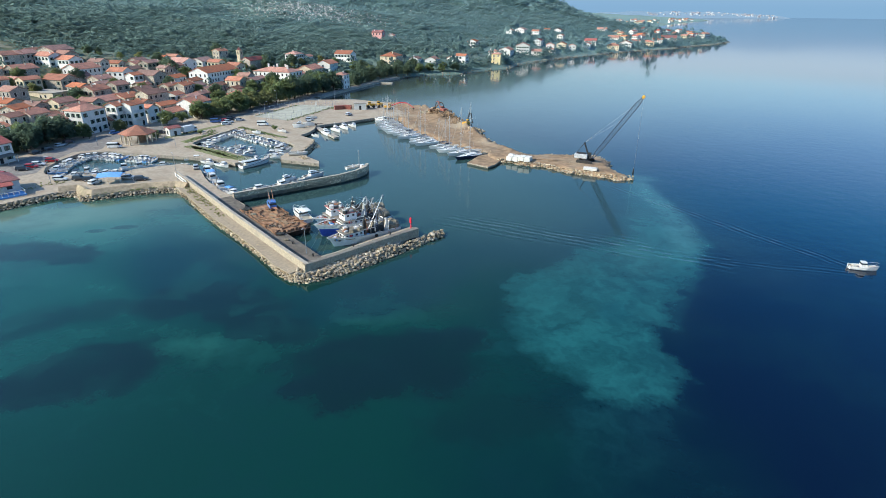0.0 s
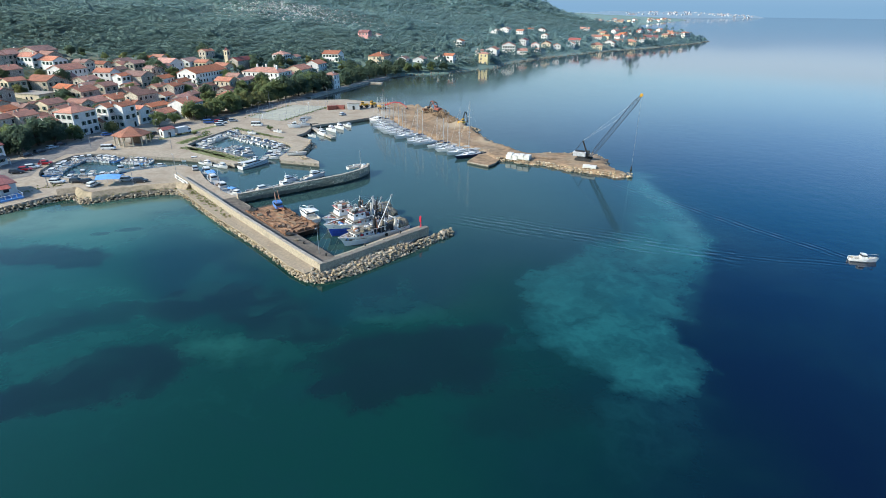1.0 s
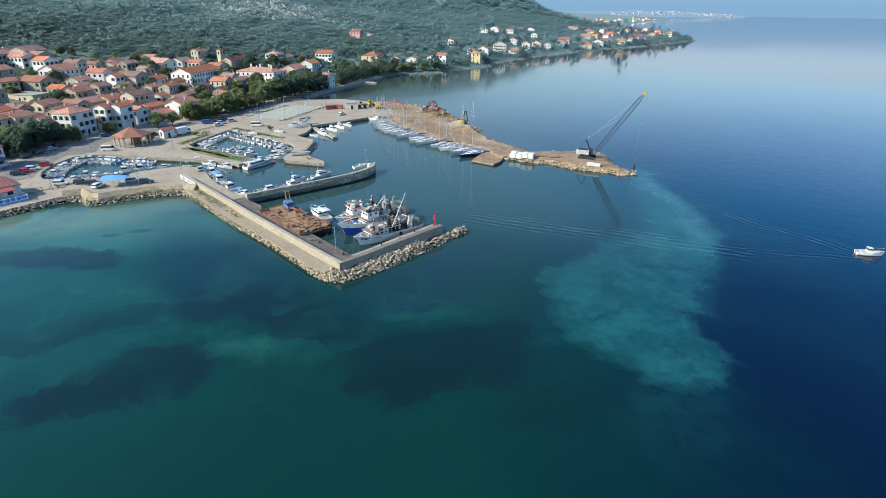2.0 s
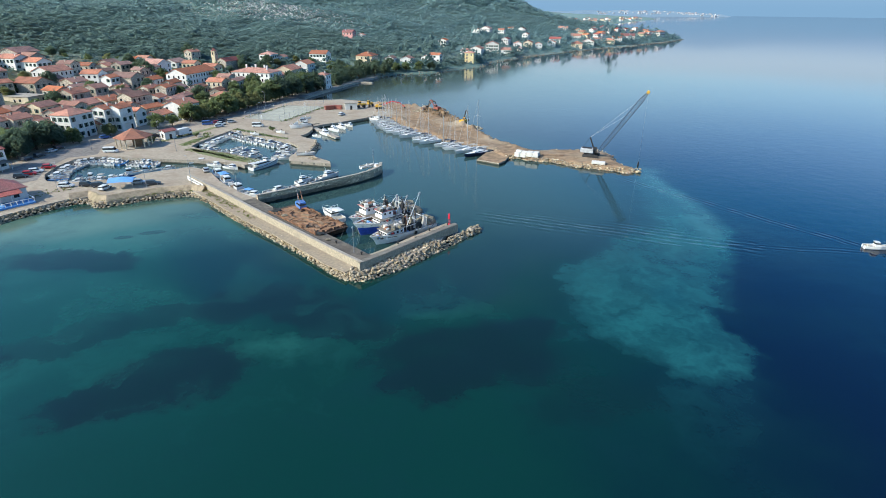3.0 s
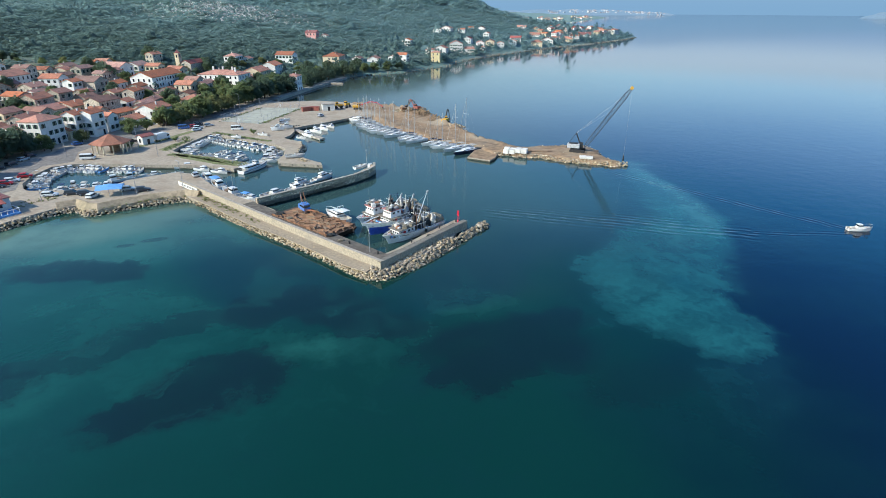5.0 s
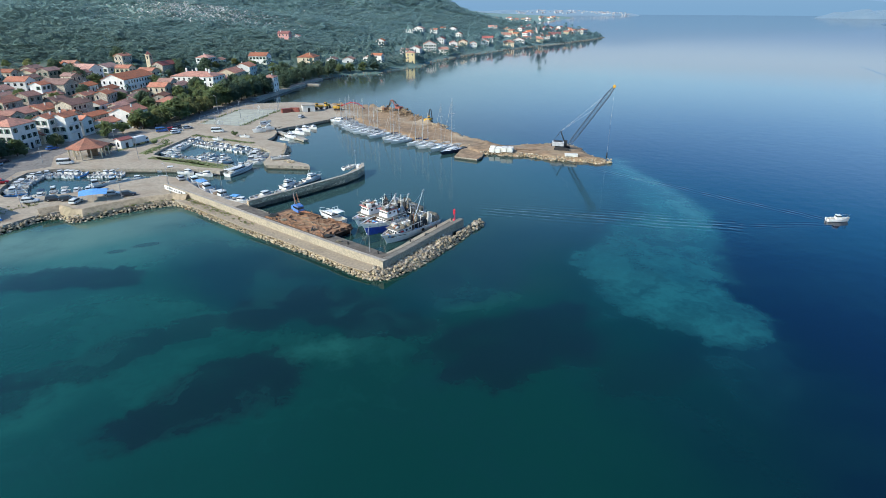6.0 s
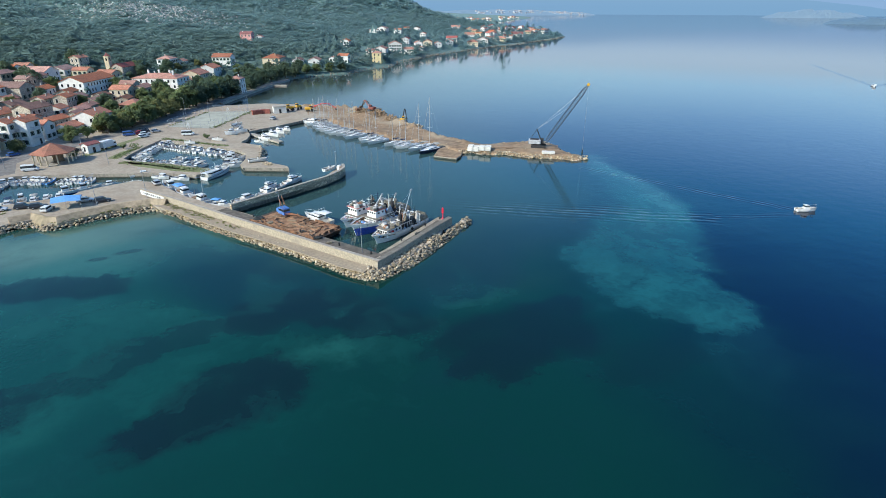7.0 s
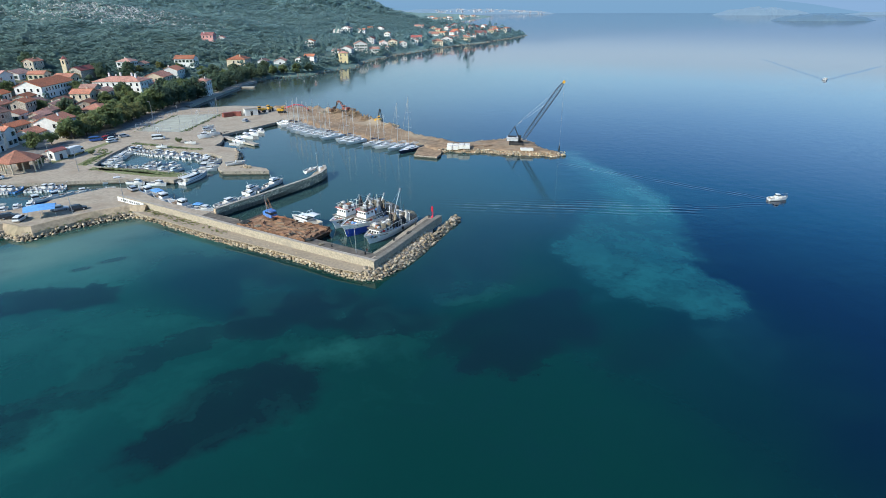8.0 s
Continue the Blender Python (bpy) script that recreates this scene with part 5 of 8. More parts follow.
def yacht(L, hull, mast_h, cover, label):
    b = thing("sailing_yacht", label, "sailing boat", "moored sailing yachts")
    part("hull", hull_bm(L, L * 0.31, 1.05, cockpit=(0.06, 0.3), depth=0.5, full=2.0, sheer=0.25), [hull, M_white, hull], b)
    part("coachroof", cabin_bm(-0.16 * L, 0.2 * L, L * 0.2, 1.05, 0.42, 1.4), [M_white, M_glass], b)
    bm = bmesh.new()
    rod(bm, (0.05 * L, 0, 1.0), (0.05 * L, 0, mast_h), 0.1, 0.07, 8)
    mast = part("mast", bm, M_alloy, b)
    for z in (0.45, 0.72):
        bm = bmesh.new()
        rod(bm, (0.04 * L, -0.09 * L, mast_h * z), (0.04 * L, 0.09 * L, mast_h * z), 0.05, 0.05, 5)
        part("spreader", bm, M_alloy, mast)
    bm = bmesh.new()
    rod(bm, (0.04 * L, 0, 2.3), (-0.33 * L, 0, 2.2), 0.09, 0.08)
    boom = part("boom", bm, M_alloy, b)
    bm = bmesh.new()
    loft(bm, [[(x, r * c, 2.42 + r * s) for c, s in ((1, -0.6), (0.7, 0.5), (0, 1.1), (-0.7, 0.5), (-1, -0.6))] for x, r in ((0.03 * L, 0.26), (-0.15 * L, 0.2), (-0.32 * L, 0.12))])
    part("sail_cover", bm, cover, boom, "canvas cover over the furled mainsail")
    bm = bmesh.new()
    for p in ((0.46 * L, 0, 1.4), (-0.48 * L, 0, 1.1), (0.02 * L, 0.15 * L, 1.1), (0.02 * L, -0.15 * L, 1.1)):
        rod(bm, p, (0.05 * L, 0, mast_h - 0.2), 0.01, 0.01, 4)
    part("rigging", bm, M_steel, mast)
    bm = bmesh.new()
    rod(bm, (0.45 * L, 0, 1.5), (0.07 * L, 0, mast_h - 1.0), 0.05, 0.03, 6)
    part("furled_jib", bm, M_cream, mast)
    canopy(b, -0.2 * L, 2.55, 0.17 * L, L * 0.2, cover)
    bm = bmesh.new()
    side = [(-0.47 * L, 0.13 * L, 1.1), (-0.46 * L, 0.13 * L, 1.7), (0.0, 0.15 * L, 1.75), (0.3 * L, 0.095 * L, 1.85)]
    tube(bm, side + [(0.46 * L, 0, 1.95)] + [(x, -y, z) for x, y, z in side[::-1]], 0.02)
    part("rail", bm, M_steel, b)
    return b


BR = random.Random(21)
fleet = [skiff(4.6), skiff(5.2, low=M_blue, label="small open motorboat with blue bottom paint moored"), skiff(4.9, M_grey, label="small grey open motorboat moored"), skiff(4.4, M_wood, label="small varnished wooden rowing boat with engine"),
         cuddy(5.6), cuddy(6.2, M_navy, "white cabin motorboat with dark blue sun canopy"), cuddy(5.9, M_cream, "white cabin motorboat with cream sun canopy"), cuddy(5.2), pasara(6.4, M_blue, "traditional wooden fishing boat with blue waterline"), pasara(6.0, M_red, "traditional wooden fishing boat with red waterline"),
         skiff(5.4, M_canvas, label="small boat painted pale blue"), skiff(5.0, M_white, label="white open motorboat with cream seats")]
used_fleet = set()


def berth(i, x, y, heading, z=0.0):
    """Puts boat i of the fleet at a place: the first time itself, later a copy."""
    ob = fleet[i]
    heading += BR.uniform(-6, 6)
    if i not in used_fleet:
        used_fleet.add(i)
        return put(ob, x, y, z, heading)
    return copy_thing(ob, pose(x, y, z, 0, 0, heading))


def berths(line, spacing, out, turn, kinds, gaps=0.1):
    """Boats side by side along a quay line, out metres to its left."""
    for x, y, h in along(line, spacing):
        if BR.random() < gaps:
            continue
        i = BR.choice(kinds)
        o = out + BR.uniform(-0.4, 0.4)
        berth(i, x - math.sin(radians(h)) * o, y + math.cos(radians(h)) * o, h + turn)


SMALL = (0, 0, 0, 1, 2, 3, 4, 4, 4, 5, 6, 7, 7, 7, 10, 11, 11, 11)
berths([(-104, 207), (-101.8, 219), (-99, 228)], 2.15, -3.2, -90, SMALL, 0.03)
berths([(-97.5, 228.5), (-89.4, 222.6), (-80.7, 215.1), (-73, 210), (-67.7, 205.2), (-65, 200)], 2.2, -3.4, 90, SMALL, 0.05)
berths([(-64.6, 198), (-64.4, 191.6), (-65, 186)], 2.3, -3.2, 90, (4, 5, 6, 7, 8), 0.05)
berths([(-102, 198.4), (-87, 190.9), (-79.6, 185.6)], 2.25, 3.3, -90, SMALL, 0.06)
berths([(-100, 201.5), (-88, 194), (-84, 190)], 2.6, 6.6, 90, (0, 1, 4, 7, 11), 0.72)
berths([(-132.3, 160.5), (-134.5, 164.4), (-136.3, 173.6), (-135.8, 182)], 1.9, -3.2, 90, SMALL, 0.02)
berths([(-135, 183.5), (-131, 185), (-127.2, 185.6)], 2.0, -3.0, 90, SMALL, 0.05)
berths([(-126, 185.6), (-116, 183.5), (-106, 182)], 1.75, -3.0, 90, SMALL, 0.03)
berths([(-121, 156.6), (-117.5, 157.6), (-108, 160.6)], 2.9, 3.4, -90, (4, 5, 6, 8), 0.0)
for i, x, y, h in ((8, -109.5, 168.4, 30), (9, -105.5, 170.3, 30), (4, -101.5, 172.6, 20), (0, -95, 174.2, 10), (0, -127, 158.8, 60), (1, -124.5, 158.6, 60)):
    berth(i, x, y, h)
# boats on the working quays, the mole and the slip
for L, x, y, h in ((6.0, -54.6, 158.9, 47), (7.2, -47.9, 164.4, 45), (7.6, -59.4, 226.7, -57), (7.2, -56.8, 234.2, -50), (6.6, -54.4, 239.7, -50)):
    put(cruiser(L), x, y, 0, h)
put(cruiser(10.0, "white motor yacht beside the quay corner"), -40.4, 257.0, 0, 150)
put(cruiser(5.2, "white motor cruiser hauled out on the slip"), -72.7, 233.1, 1.75, 200)
put(cruiser(4.8, "small white cruiser hauled out on land"), -69.4, 236.7, 1.75, 200)
bigp = pasara(8.4, M_blue, "white fishing boat with wheelhouse beside the quay")
put(bigp, -83.9, 168.4, 0, 121)
for L, x, y, h in ((6.4, -94.6, 182.2, 14), (6.0, -87.9, 178.0, -30), (6.2, -81.6, 174.9, -31)):
    put(cuddy(L, None, "low white open motorboat with small cabin beside the grassy tongue"), x, y, 0, h)
p2 = pasara(8.6, M_canvas, "white fishing boat with blue trim along the fish quay")
put(p2, -78.8, 160.4, 0, 124)
canopy(p2, 1.2, 2.5, 3.6, 2.5, M_canvas)
put(pasara(8.8, M_wood, "old fishing boat with wooden trim along the quay"), -73.4, 152.7, 0, 131)
put(cuddy(6.4, M_canvas, "white motorboat with blue canopy along the quay"), -66.7, 146.5, 0, -31)
put(cuddy(7.0, None, "white cabin motorboat beside the mole wall"), -61.0, 149.9, 0, 40)
put(skiff(6.0, label="white skiff moored beside the mole wall"), -51.2, 160.6, 0, 48)
put(skiff(5.2, label="white dinghy lying on the mole head"), -36.6, 170.7, QZ + 0.35, 40)
put(cuddy(6.2, None, "white motorboat moored along the mole"), -55.4, 154.3, 0, 48)
for x, y, h, t in ((-76.7, 223.3, -30, 0), (-86.2, 219.9, -30, 1), (-72.6, 254.0, 20, 2), (-60.6, 215.4, -40, 3)):
    put(skiff(4.4, label="upturned pale dinghy lying on the quay" if t == 1 else "white dinghy lying on the quay"), x, y, QZ + 0.35, h)
# upturned white hull on the jetty
put(skiff(6.5, label="white boat hull under repair on the jetty"), -59.3, 186.8, QZ + 0.4, 12)
put(cuddy(6.4, None, "white cabin motorboat moored beside the slip"), -51.7, 244.7, 0, -55)

# passenger ferry
ferry = thing("excursion_boat", "slender white excursion boat with railed roof deck at the jetty", "boat")
part("hull", hull_bm(11.6, 3.3, 1.05, cockpit=(0.04, 0.2), depth=0.5, full=2.3, sheer=0.75, n=15), [M_white, M_cream, M_white], ferry)
bm = bmesh.new()
for sgn in (-1, 1):
    tube(bm, [(-5.8 + 10.67 * q + 1.16 * max(0, (q - 0.4) / 0.6) ** 2, sgn * (1.68 * max(0.03, 1 - max(0, (q - 0.4) / 0.6) ** 2.3) * (0.9 + 0.1 * min(1, q / 0.3))), 1.05 * (1 + 0.75 * q * q) - 0.28) for q in (0, 0.2, 0.4, 0.55, 0.7, 0.85, 0.97)], 0.06, 5)
part("rubbing_strake", bm, M_navy, ferry, "dark rubbing strake")
saloon = part("saloon", cabin_bm(-3.6, 1.9, 2.3, 0.95, 1.15, 0.4), [M_white, M_glass], ferry)
part("wheelhouse", cabin_bm(0.2, 1.5, 1.6, 2.1, 0.9, 0.4), [M_white, M_glass], saloon)
bm = bmesh.new()
box(bm, (-4.5, 0, 2.12), (2.4, 2.3, 0.09), bevel=0.03)
part("stern_awning", bm, M_white, ferry)
for x, y in ((-5.5, 1.0), (-5.5, -1.0), (-4.0, 1.05), (-4.0, -1.05)):
    bm = bmesh.new()
    rod(bm, (x, y, 0.8), (x, y, 2.1), 0.035, 0.035, 5)
    part("awning_post", bm, M_white, ferry)
for sgn in (-1, 1):
    bm = bmesh.new()
    for z in (2.55, 2.95):
        tube(bm, [(-5.6, sgn * 1.1, z), (-1.0, sgn * 1.1, z), (0.4, sgn * 0.95, z)], 0.03)
    for k in range(7):
        rod(bm, (-5.6 + k * 1.0, sgn * 1.1, 2.1), (-5.6 + k * 1.0, sgn * 1.1, 2.95), 0.025, 0.025, 5)
    part("upper_rail", bm, M_white, ferry)
bm = bmesh.new()
side = [(1.6, 1.35, 1.5), (1.7, 1.35, 2.1), (3.6, 0.95, 2.35)]
tube(bm, side + [(5.6, 0, 2.65)] + [(x, -y, z) for x, y, z in side[::-1]], 0.03)
for x, y in ((2.6, 1.15), (3.6, 0.95), (4.6, 0.5)):
    for sgn in (-1, 1):
        rod(bm, (x, sgn * y, 1.4), (x, sgn * y, 2.4), 0.025, 0.025, 5)
part("bow_rail", bm, M_white, ferry)
bm = bmesh.new()
rod(bm, (-0.2, 0, 2.1), (-0.5, 0, 4.6), 0.05, 0.03, 6)
part("mast", bm, M_white, ferry)
put(ferry, -71.4, 177.6, 0, 56)

# sailing yachts, stern to the earth spit
yachts = [yacht(10.2, M_white, 13.2, M_cream, "white sailing yacht with cream sail cover"), yacht(11.2, M_white, 14.6, M_grey, "white sailing yacht with grey sail cover"), yacht(8.8, M_white, 11.6, M_navy, "smaller white sailing yacht with dark cover")]
dark_yacht = yacht(14.0, M_navy, 19.5, M_cream, "large navy-hulled sailing yacht with tall mast")
quay_line = [(-33.5, 256.5), (-29.5, 248), (-25.4, 237.6), (-15.9, 222.5), (-7.3, 210), (-1, 204.2)]
seen_y = set()
for k, (x, y, h) in enumerate(along(quay_line, 3.35)):
    if k in (11, 15):
        continue
    t = (2, 2, 0, 0, 1, 0, 0, 1, 0, 2, 1, 0, 2, 1, 0, 1)[k % 16]
    o = (-6.0, -6.5, -5.2)[t] + BR.uniform(-0.9, 0.5)
    px, py = x - math.sin(radians(h)) * o, y + math.cos(radians(h)) * o
    m = pose(px, py, 0, 0, 0, -152 + BR.uniform(-8, 8))
    if t in seen_y:
        copy_thing(yachts[t], m)
    else:
        seen_y.add(t)
        yachts[t].matrix_basis = m
put(dark_yacht, 1.4, 193.6, 0, -140)
put(yacht(12.4, M_white, 17.0, M_cream, "large white sailing yacht beside the navy-hulled one"), -1.9, 197.6, 0, -145)

# the pontoon by the slip
bm = bmesh.new()
ribbon(bm, [(-66, 237.5), (-53, 218.5)], 2.2, 0.9, 0.7)
tagged(part("pontoon", bm, M_concrete), "grey concrete pontoon with white cruisers", "pontoon")

# small boat under way, and another far out
runner = thing("motorboat", "small white motorboat with low wheelhouse under way", "boat")
part("hull", hull_bm(5.4, 1.9, 0.72, cockpit=(0.05, 0.34), depth=0.42, sheer=0.5, full=2.1), [M_white, M_cream, M_white], runner)
part("wheelhouse", cabin_bm(-0.75, 0.7, 1.25, 0.72, 1.0, 0.45), [M_white, M_glass], runner)
bm = bmesh.new()
box(bm, (1.15, 0, 0.92), (1.0, 0.95, 0.24), bevel=0.07, taper=0.8)
part("fore_hatch", bm, M_cream, runner)
bm = bmesh.new()
side = [(0.7, 0.78, 0.9), (0.8, 0.78, 1.35), (1.6, 0.62, 1.5)]
tube(bm, side + [(2.55, 0, 1.7)] + [(x, -y, z) for x, y, z in side[::-1]], 0.025)
part("bow_rail", bm, M_steel, runner)
bm = bmesh.new()
tube(bm, [(1.9, -0.5, 1.0), (2.0, -0.45, 1.75), (2.0, 0.45, 1.75), (1.9, 0.5, 1.0)], 0.04, 6)
part("net_roller_frame", bm, M_dark, runner)
bm = bmesh.new()
box(bm, (-1.7, 0, 0.75), (0.9, 0.8, 0.4), bevel=0.08)
part("engine_box", bm, M_cream, runner)
engine(runner, -2.85, 0.7)
put(runner, 83.5, 107.2, 0, -12)
put(cuddy(8.0, None, "distant white motorboat under way"), 335.1, 304.0, 0, -130)


# ---- fishing vessels ----
def net_pile(name, seed, cx, cy, z, sx, sy, sz, mat, parent, label=""):
    """A lumpy heap of net with folds."""
    bm = bmesh.new()
    bmesh.ops.create_icosphere(bm, subdivisions=3, radius=0.5)
    for v in bm.verts:
        d = 1 + 0.3 * noise.noise(v.co * 3.1 + Vector((seed, cx, cy))) + 0.12 * noise.noise(v.co * 9 + Vector((seed, 0, 0)))
        v.co = Vector((v.co.x * sx * d + cx, v.co.y * sy * d + cy, z + max(-0.12, v.co.z + 0.32) * sz * 1.25 * d))
    part(name, bm, mat, parent, label)


def trawler(L, B, F, upper, lower, band, house, bridge, roof, seed, label, mast, boom):
    """Wooden-decked fishing vessel, bow towards +x: house (aft, fore, width, height), bridge likewise or None, mast (x, top), boom (foot x, foot z, head x, y, z)."""
    rng = random.Random(seed)
    b = thing("fishing_vessel", label, "fishing boat", "rafted fishing vessels")
    sheer = 0.62
    part("hull", hull_bm(L, B, F, draft=0.9, cockpit=(0.03, 0.93), depth=0.65, sheer=sheer, full=3.4, n=17, chine=band, follow=1.0), [upper, M_wood, lower], b)
    bm = bmesh.new()
    for sgn in (-1, 1):
        tube(bm, [(-L / 2 + L * 0.92 * s + 0.1 * L * max(0, (s - 0.4) / 0.6) ** 2, sgn * (B / 2 * max(0.03, 1 - max(0, (s - 0.4) / 0.6) ** 3.4) * (0.9 + 0.1 * min(1, s / 0.3))), F * (1 + sheer * s ** 2) + 0.03) for s in (0, 0.2, 0.4, 0.55, 0.7, 0.8, 0.88, 0.94, 1.0)], 0.09, 6)
    part("cap_rail", bm, M_aged, b)
    dz = F * 1.12 - 0.62

    def cabin(name, spec, z, parent, wall):
        x0, x1, w, h = spec
        ob = part(name, cabin_bm(x0, x1, w, z, h, 0.07), [wall, wall], parent)
        n_ = max(3, int(w / 0.75))
        for k in range(n_):
            bm = bmesh.new()
            box(bm, (x1 - 0.07 * h * 0.72, (k - (n_ - 1) / 2) * w * 0.8 / n_, z + h * 0.66), (0.16, w * 0.5 / n_, h * 0.26), bevel=0.02)
            part("window", bm, M_glass, ob)
        m_ = max(2, int((x1 - x0) / 1.2))
        for sgn in (-1, 1):
            for k in range(m_):
                bm = bmesh.new()
                box(bm, (x0 + (k + 0.6) * (x1 - x0) / (m_ + 0.2), sgn * w * 0.46, z + h * 0.64), (0.5, 0.16, h * 0.24), bevel=0.02)
                part("window", bm, M_glass, ob)
        bm = bmesh.new()
        box(bm, ((x0 + x1) / 2 - 0.05, 0, z + h + 0.05), (x1 - x0 + 0.45, w + 0.25, 0.12), bevel=0.04)
        part("roof", bm, roof if parent is not b or not bridge else M_topcon, ob)
        return ob

    low = cabin("deckhouse", house, dz, b, M_hullwhite)
    zt = dz + house[3] + 0.1
    if bridge:
        top = cabin("bridge", bridge, zt, low, M_hullwhite)
        zr = zt + bridge[3] + 0.12
        bx0, bx1, bw = bridge[:3]
    else:
        top, zr, (bx0, bx1, bw) = low, zt, house[:3]
    # gear stowed on the roofs
    for k in range(18):
        bm = bmesh.new()
        gx_, gy_ = rng.uniform(bx0, bx1 - 0.3), rng.uniform(-bw * 0.42, bw * 0.42)
        s = rng.uniform(0.5, 1.15)
        if k % 3 == 0:
            bmesh.ops.create_icosphere(bm, subdivisions=2, radius=s * 0.55, matrix=Matrix.Translation((gx_, gy_, zr + s * 0.3)) @ Matrix.Diagonal((1.4, 1, 0.8, 1)))
        elif k % 3 == 1:
            box(bm, (gx_, gy_, zr + s * 0.35), (s * 1.3, s, s * 0.7), rng.uniform(0, 90), bevel=0.06, taper=0.85)
        else:
            rod(bm, (gx_, gy_, zr), (gx_ + rng.uniform(-0.3, 0.3), gy_, zr + rng.uniform(0.8, 2.0)), 0.05, 0.03, 6)
        part(("net_bundle", "gear_box", "stanchion")[k % 3], bm, (M_net, M_grey, M_white, M_net, M_topcon, M_aged, M_net_dark, M_net, M_grey, M_aged, M_orange)[(k + seed) % 11], top)
    bm = bmesh.new()
    z_ = zr + 0.75
    tube(bm, [(bx0, -bw * 0.5, zr), (bx0, -bw * 0.5, z_), (bx1 - 0.2, -bw * 0.48, z_), (bx1 - 0.2, bw * 0.48, z_), (bx0, bw * 0.5, z_), (bx0, bw * 0.5, zr)], 0.035)
    part("roof_rail", bm, M_aged, top)
    if bridge:
        # gear round the bridge on the house roof
        for k in range(7):
            bm = bmesh.new()
            gx_, gy_ = rng.uniform(house[0], bx0 - 0.2), rng.uniform(-house[2] * 0.42, house[2] * 0.42)
            s = rng.uniform(0.4, 1.0)
            box(bm, (gx_, gy_, zt + s * 0.3), (s * 1.4, s, s * 0.6), rng.uniform(0, 90), bevel=0.08, taper=0.8)
            part("gear_box", bm, (M_container, M_grey, M_orange, M_net, M_aged, M_canvas, M_net_dark)[k], low)
    bm = bmesh.new()
    rod(bm, (bx0 + 0.3, bw * 0.2, zr), (bx0 + 0.3, bw * 0.2, zr + 1.5), 0.07, 0.04)
    part("radar_mast", bm, M_aged, top)
    bm = bmesh.new()
    box(bm, (bx0 + 0.3, bw * 0.2, zr + 0.9), (0.25, 1.2, 0.16), bevel=0.04)
    part("radar_scanner", bm, M_white, top)
    for sgn in (-1, 1):
        bm = bmesh.new()
        rod(bm, (house[1] - 1.6, sgn * house[2] * 0.47, dz + 1.1), (house[1] - 1.6, sgn * (house[2] * 0.47 + 0.12), dz + 1.1), 0.36, 0.36, 12)
        part("lifebuoy", bm, M_red, low)
    bm = bmesh.new()
    rod(bm, (house[0] - 0.6, B * 0.16, dz), (house[0] - 0.6, B * 0.16, dz + 3.8), 0.28, 0.22, 9)
    part("funnel", bm, M_dark, b, "soot-black exhaust funnel")
    # mast, boom and rigging
    mx, mt = mast
    bm = bmesh.new()
    rod(bm, (mx, 0, dz), (mx, 0, mt), 0.15, 0.09, 8)
    rod(bm, (mx, -0.9, mt - 1.6), (mx, 0.9, mt - 1.6), 0.06, 0.06)
    part("mast", bm, M_aged, b)
    fx, fz, hx, hy, hz_ = boom
    bm = bmesh.new()
    rod(bm, (fx, -0.3, fz), (hx, hy, hz_), 0.13, 0.09, 8)
    bx_ = part("derrick_boom", bm, M_alloy, b)
    bm = bmesh.new()
    rod(bm, (hx + 0.15, hy, hz_ - 0.1), (hx - 0.35, hy, hz_ + 0.25), 0.26, 0.22, 8)
    part("block", bm, M_grey, bx_)
    bm = bmesh.new()
    for a, c in (((mx, 0, mt - 0.2), (hx, hy, hz_)), ((hx, hy, hz_), (hx - 0.3, hy, dz + 1.6)), ((mx, 0, mt - 0.2), (house[1] + 1.5, 0, dz + 1.2)), ((mx, 0, mt - 0.2), (-L * 0.46, B * 0.3, dz + 1.0))):
        rod(bm, a, c, 0.025, 0.025, 4)
    part("rigging", bm, M_steel, bx_)
    # stern gantry
    gx0 = -L * 0.3
    bm = bmesh.new()
    tube(bm, [(gx0, -B * 0.42, dz), (gx0 - 0.5, -B * 0.36, dz + 2.5), (gx0 - 0.5, B * 0.36, dz + 2.5), (gx0, B * 0.42, dz)], 0.13, 7)
    part("gantry", bm, M_aged if seed == 1 else M_grey, b)
    bm = bmesh.new()
    rod(bm, (gx0 - 0.5, 0, dz + 2.5), (gx0 + 3.2, -0.5, dz + 1.4), 0.1, 0.1, 6)
    part("gantry_stay", bm, M_grey, b)
    # posts, exhaust and hanging gear above the working deck
    for k in range(6):
        px_, py_ = rng.uniform(-L * 0.3, house[0] + 0.5), rng.uniform(-B * 0.38, B * 0.38)
        top_ = dz + rng.uniform(2.4, 4.6)
        bm = bmesh.new()
        rod(bm, (px_, py_, dz), (px_ + rng.uniform(-0.5, 0.3), py_, top_), 0.1, 0.07, 6)
        if k % 2:
            rod(bm, (px_, py_ - 0.9, top_ - 0.5), (px_, py_ + 0.9, top_ - 0.4), 0.06, 0.06, 5)
        part("derrick_post", bm, (M_dark, M_grey, M_navy, M_aged, M_dark, M_rust)[k], b)
    bm = bmesh.new()
    box(bm, (house[0] - 0.9, 0.5, dz + 1.9), (0.8, 0.9, 3.6), bevel=0.1, taper=0.85)
    rod(bm, (house[0] - 0.9, 0.5, dz + 3.6), (house[0] - 1.1, 0.5, dz + 4.7), 0.16, 0.16, 8)
    part("funnel", bm, M_dark, b, "soot-black exhaust funnel")
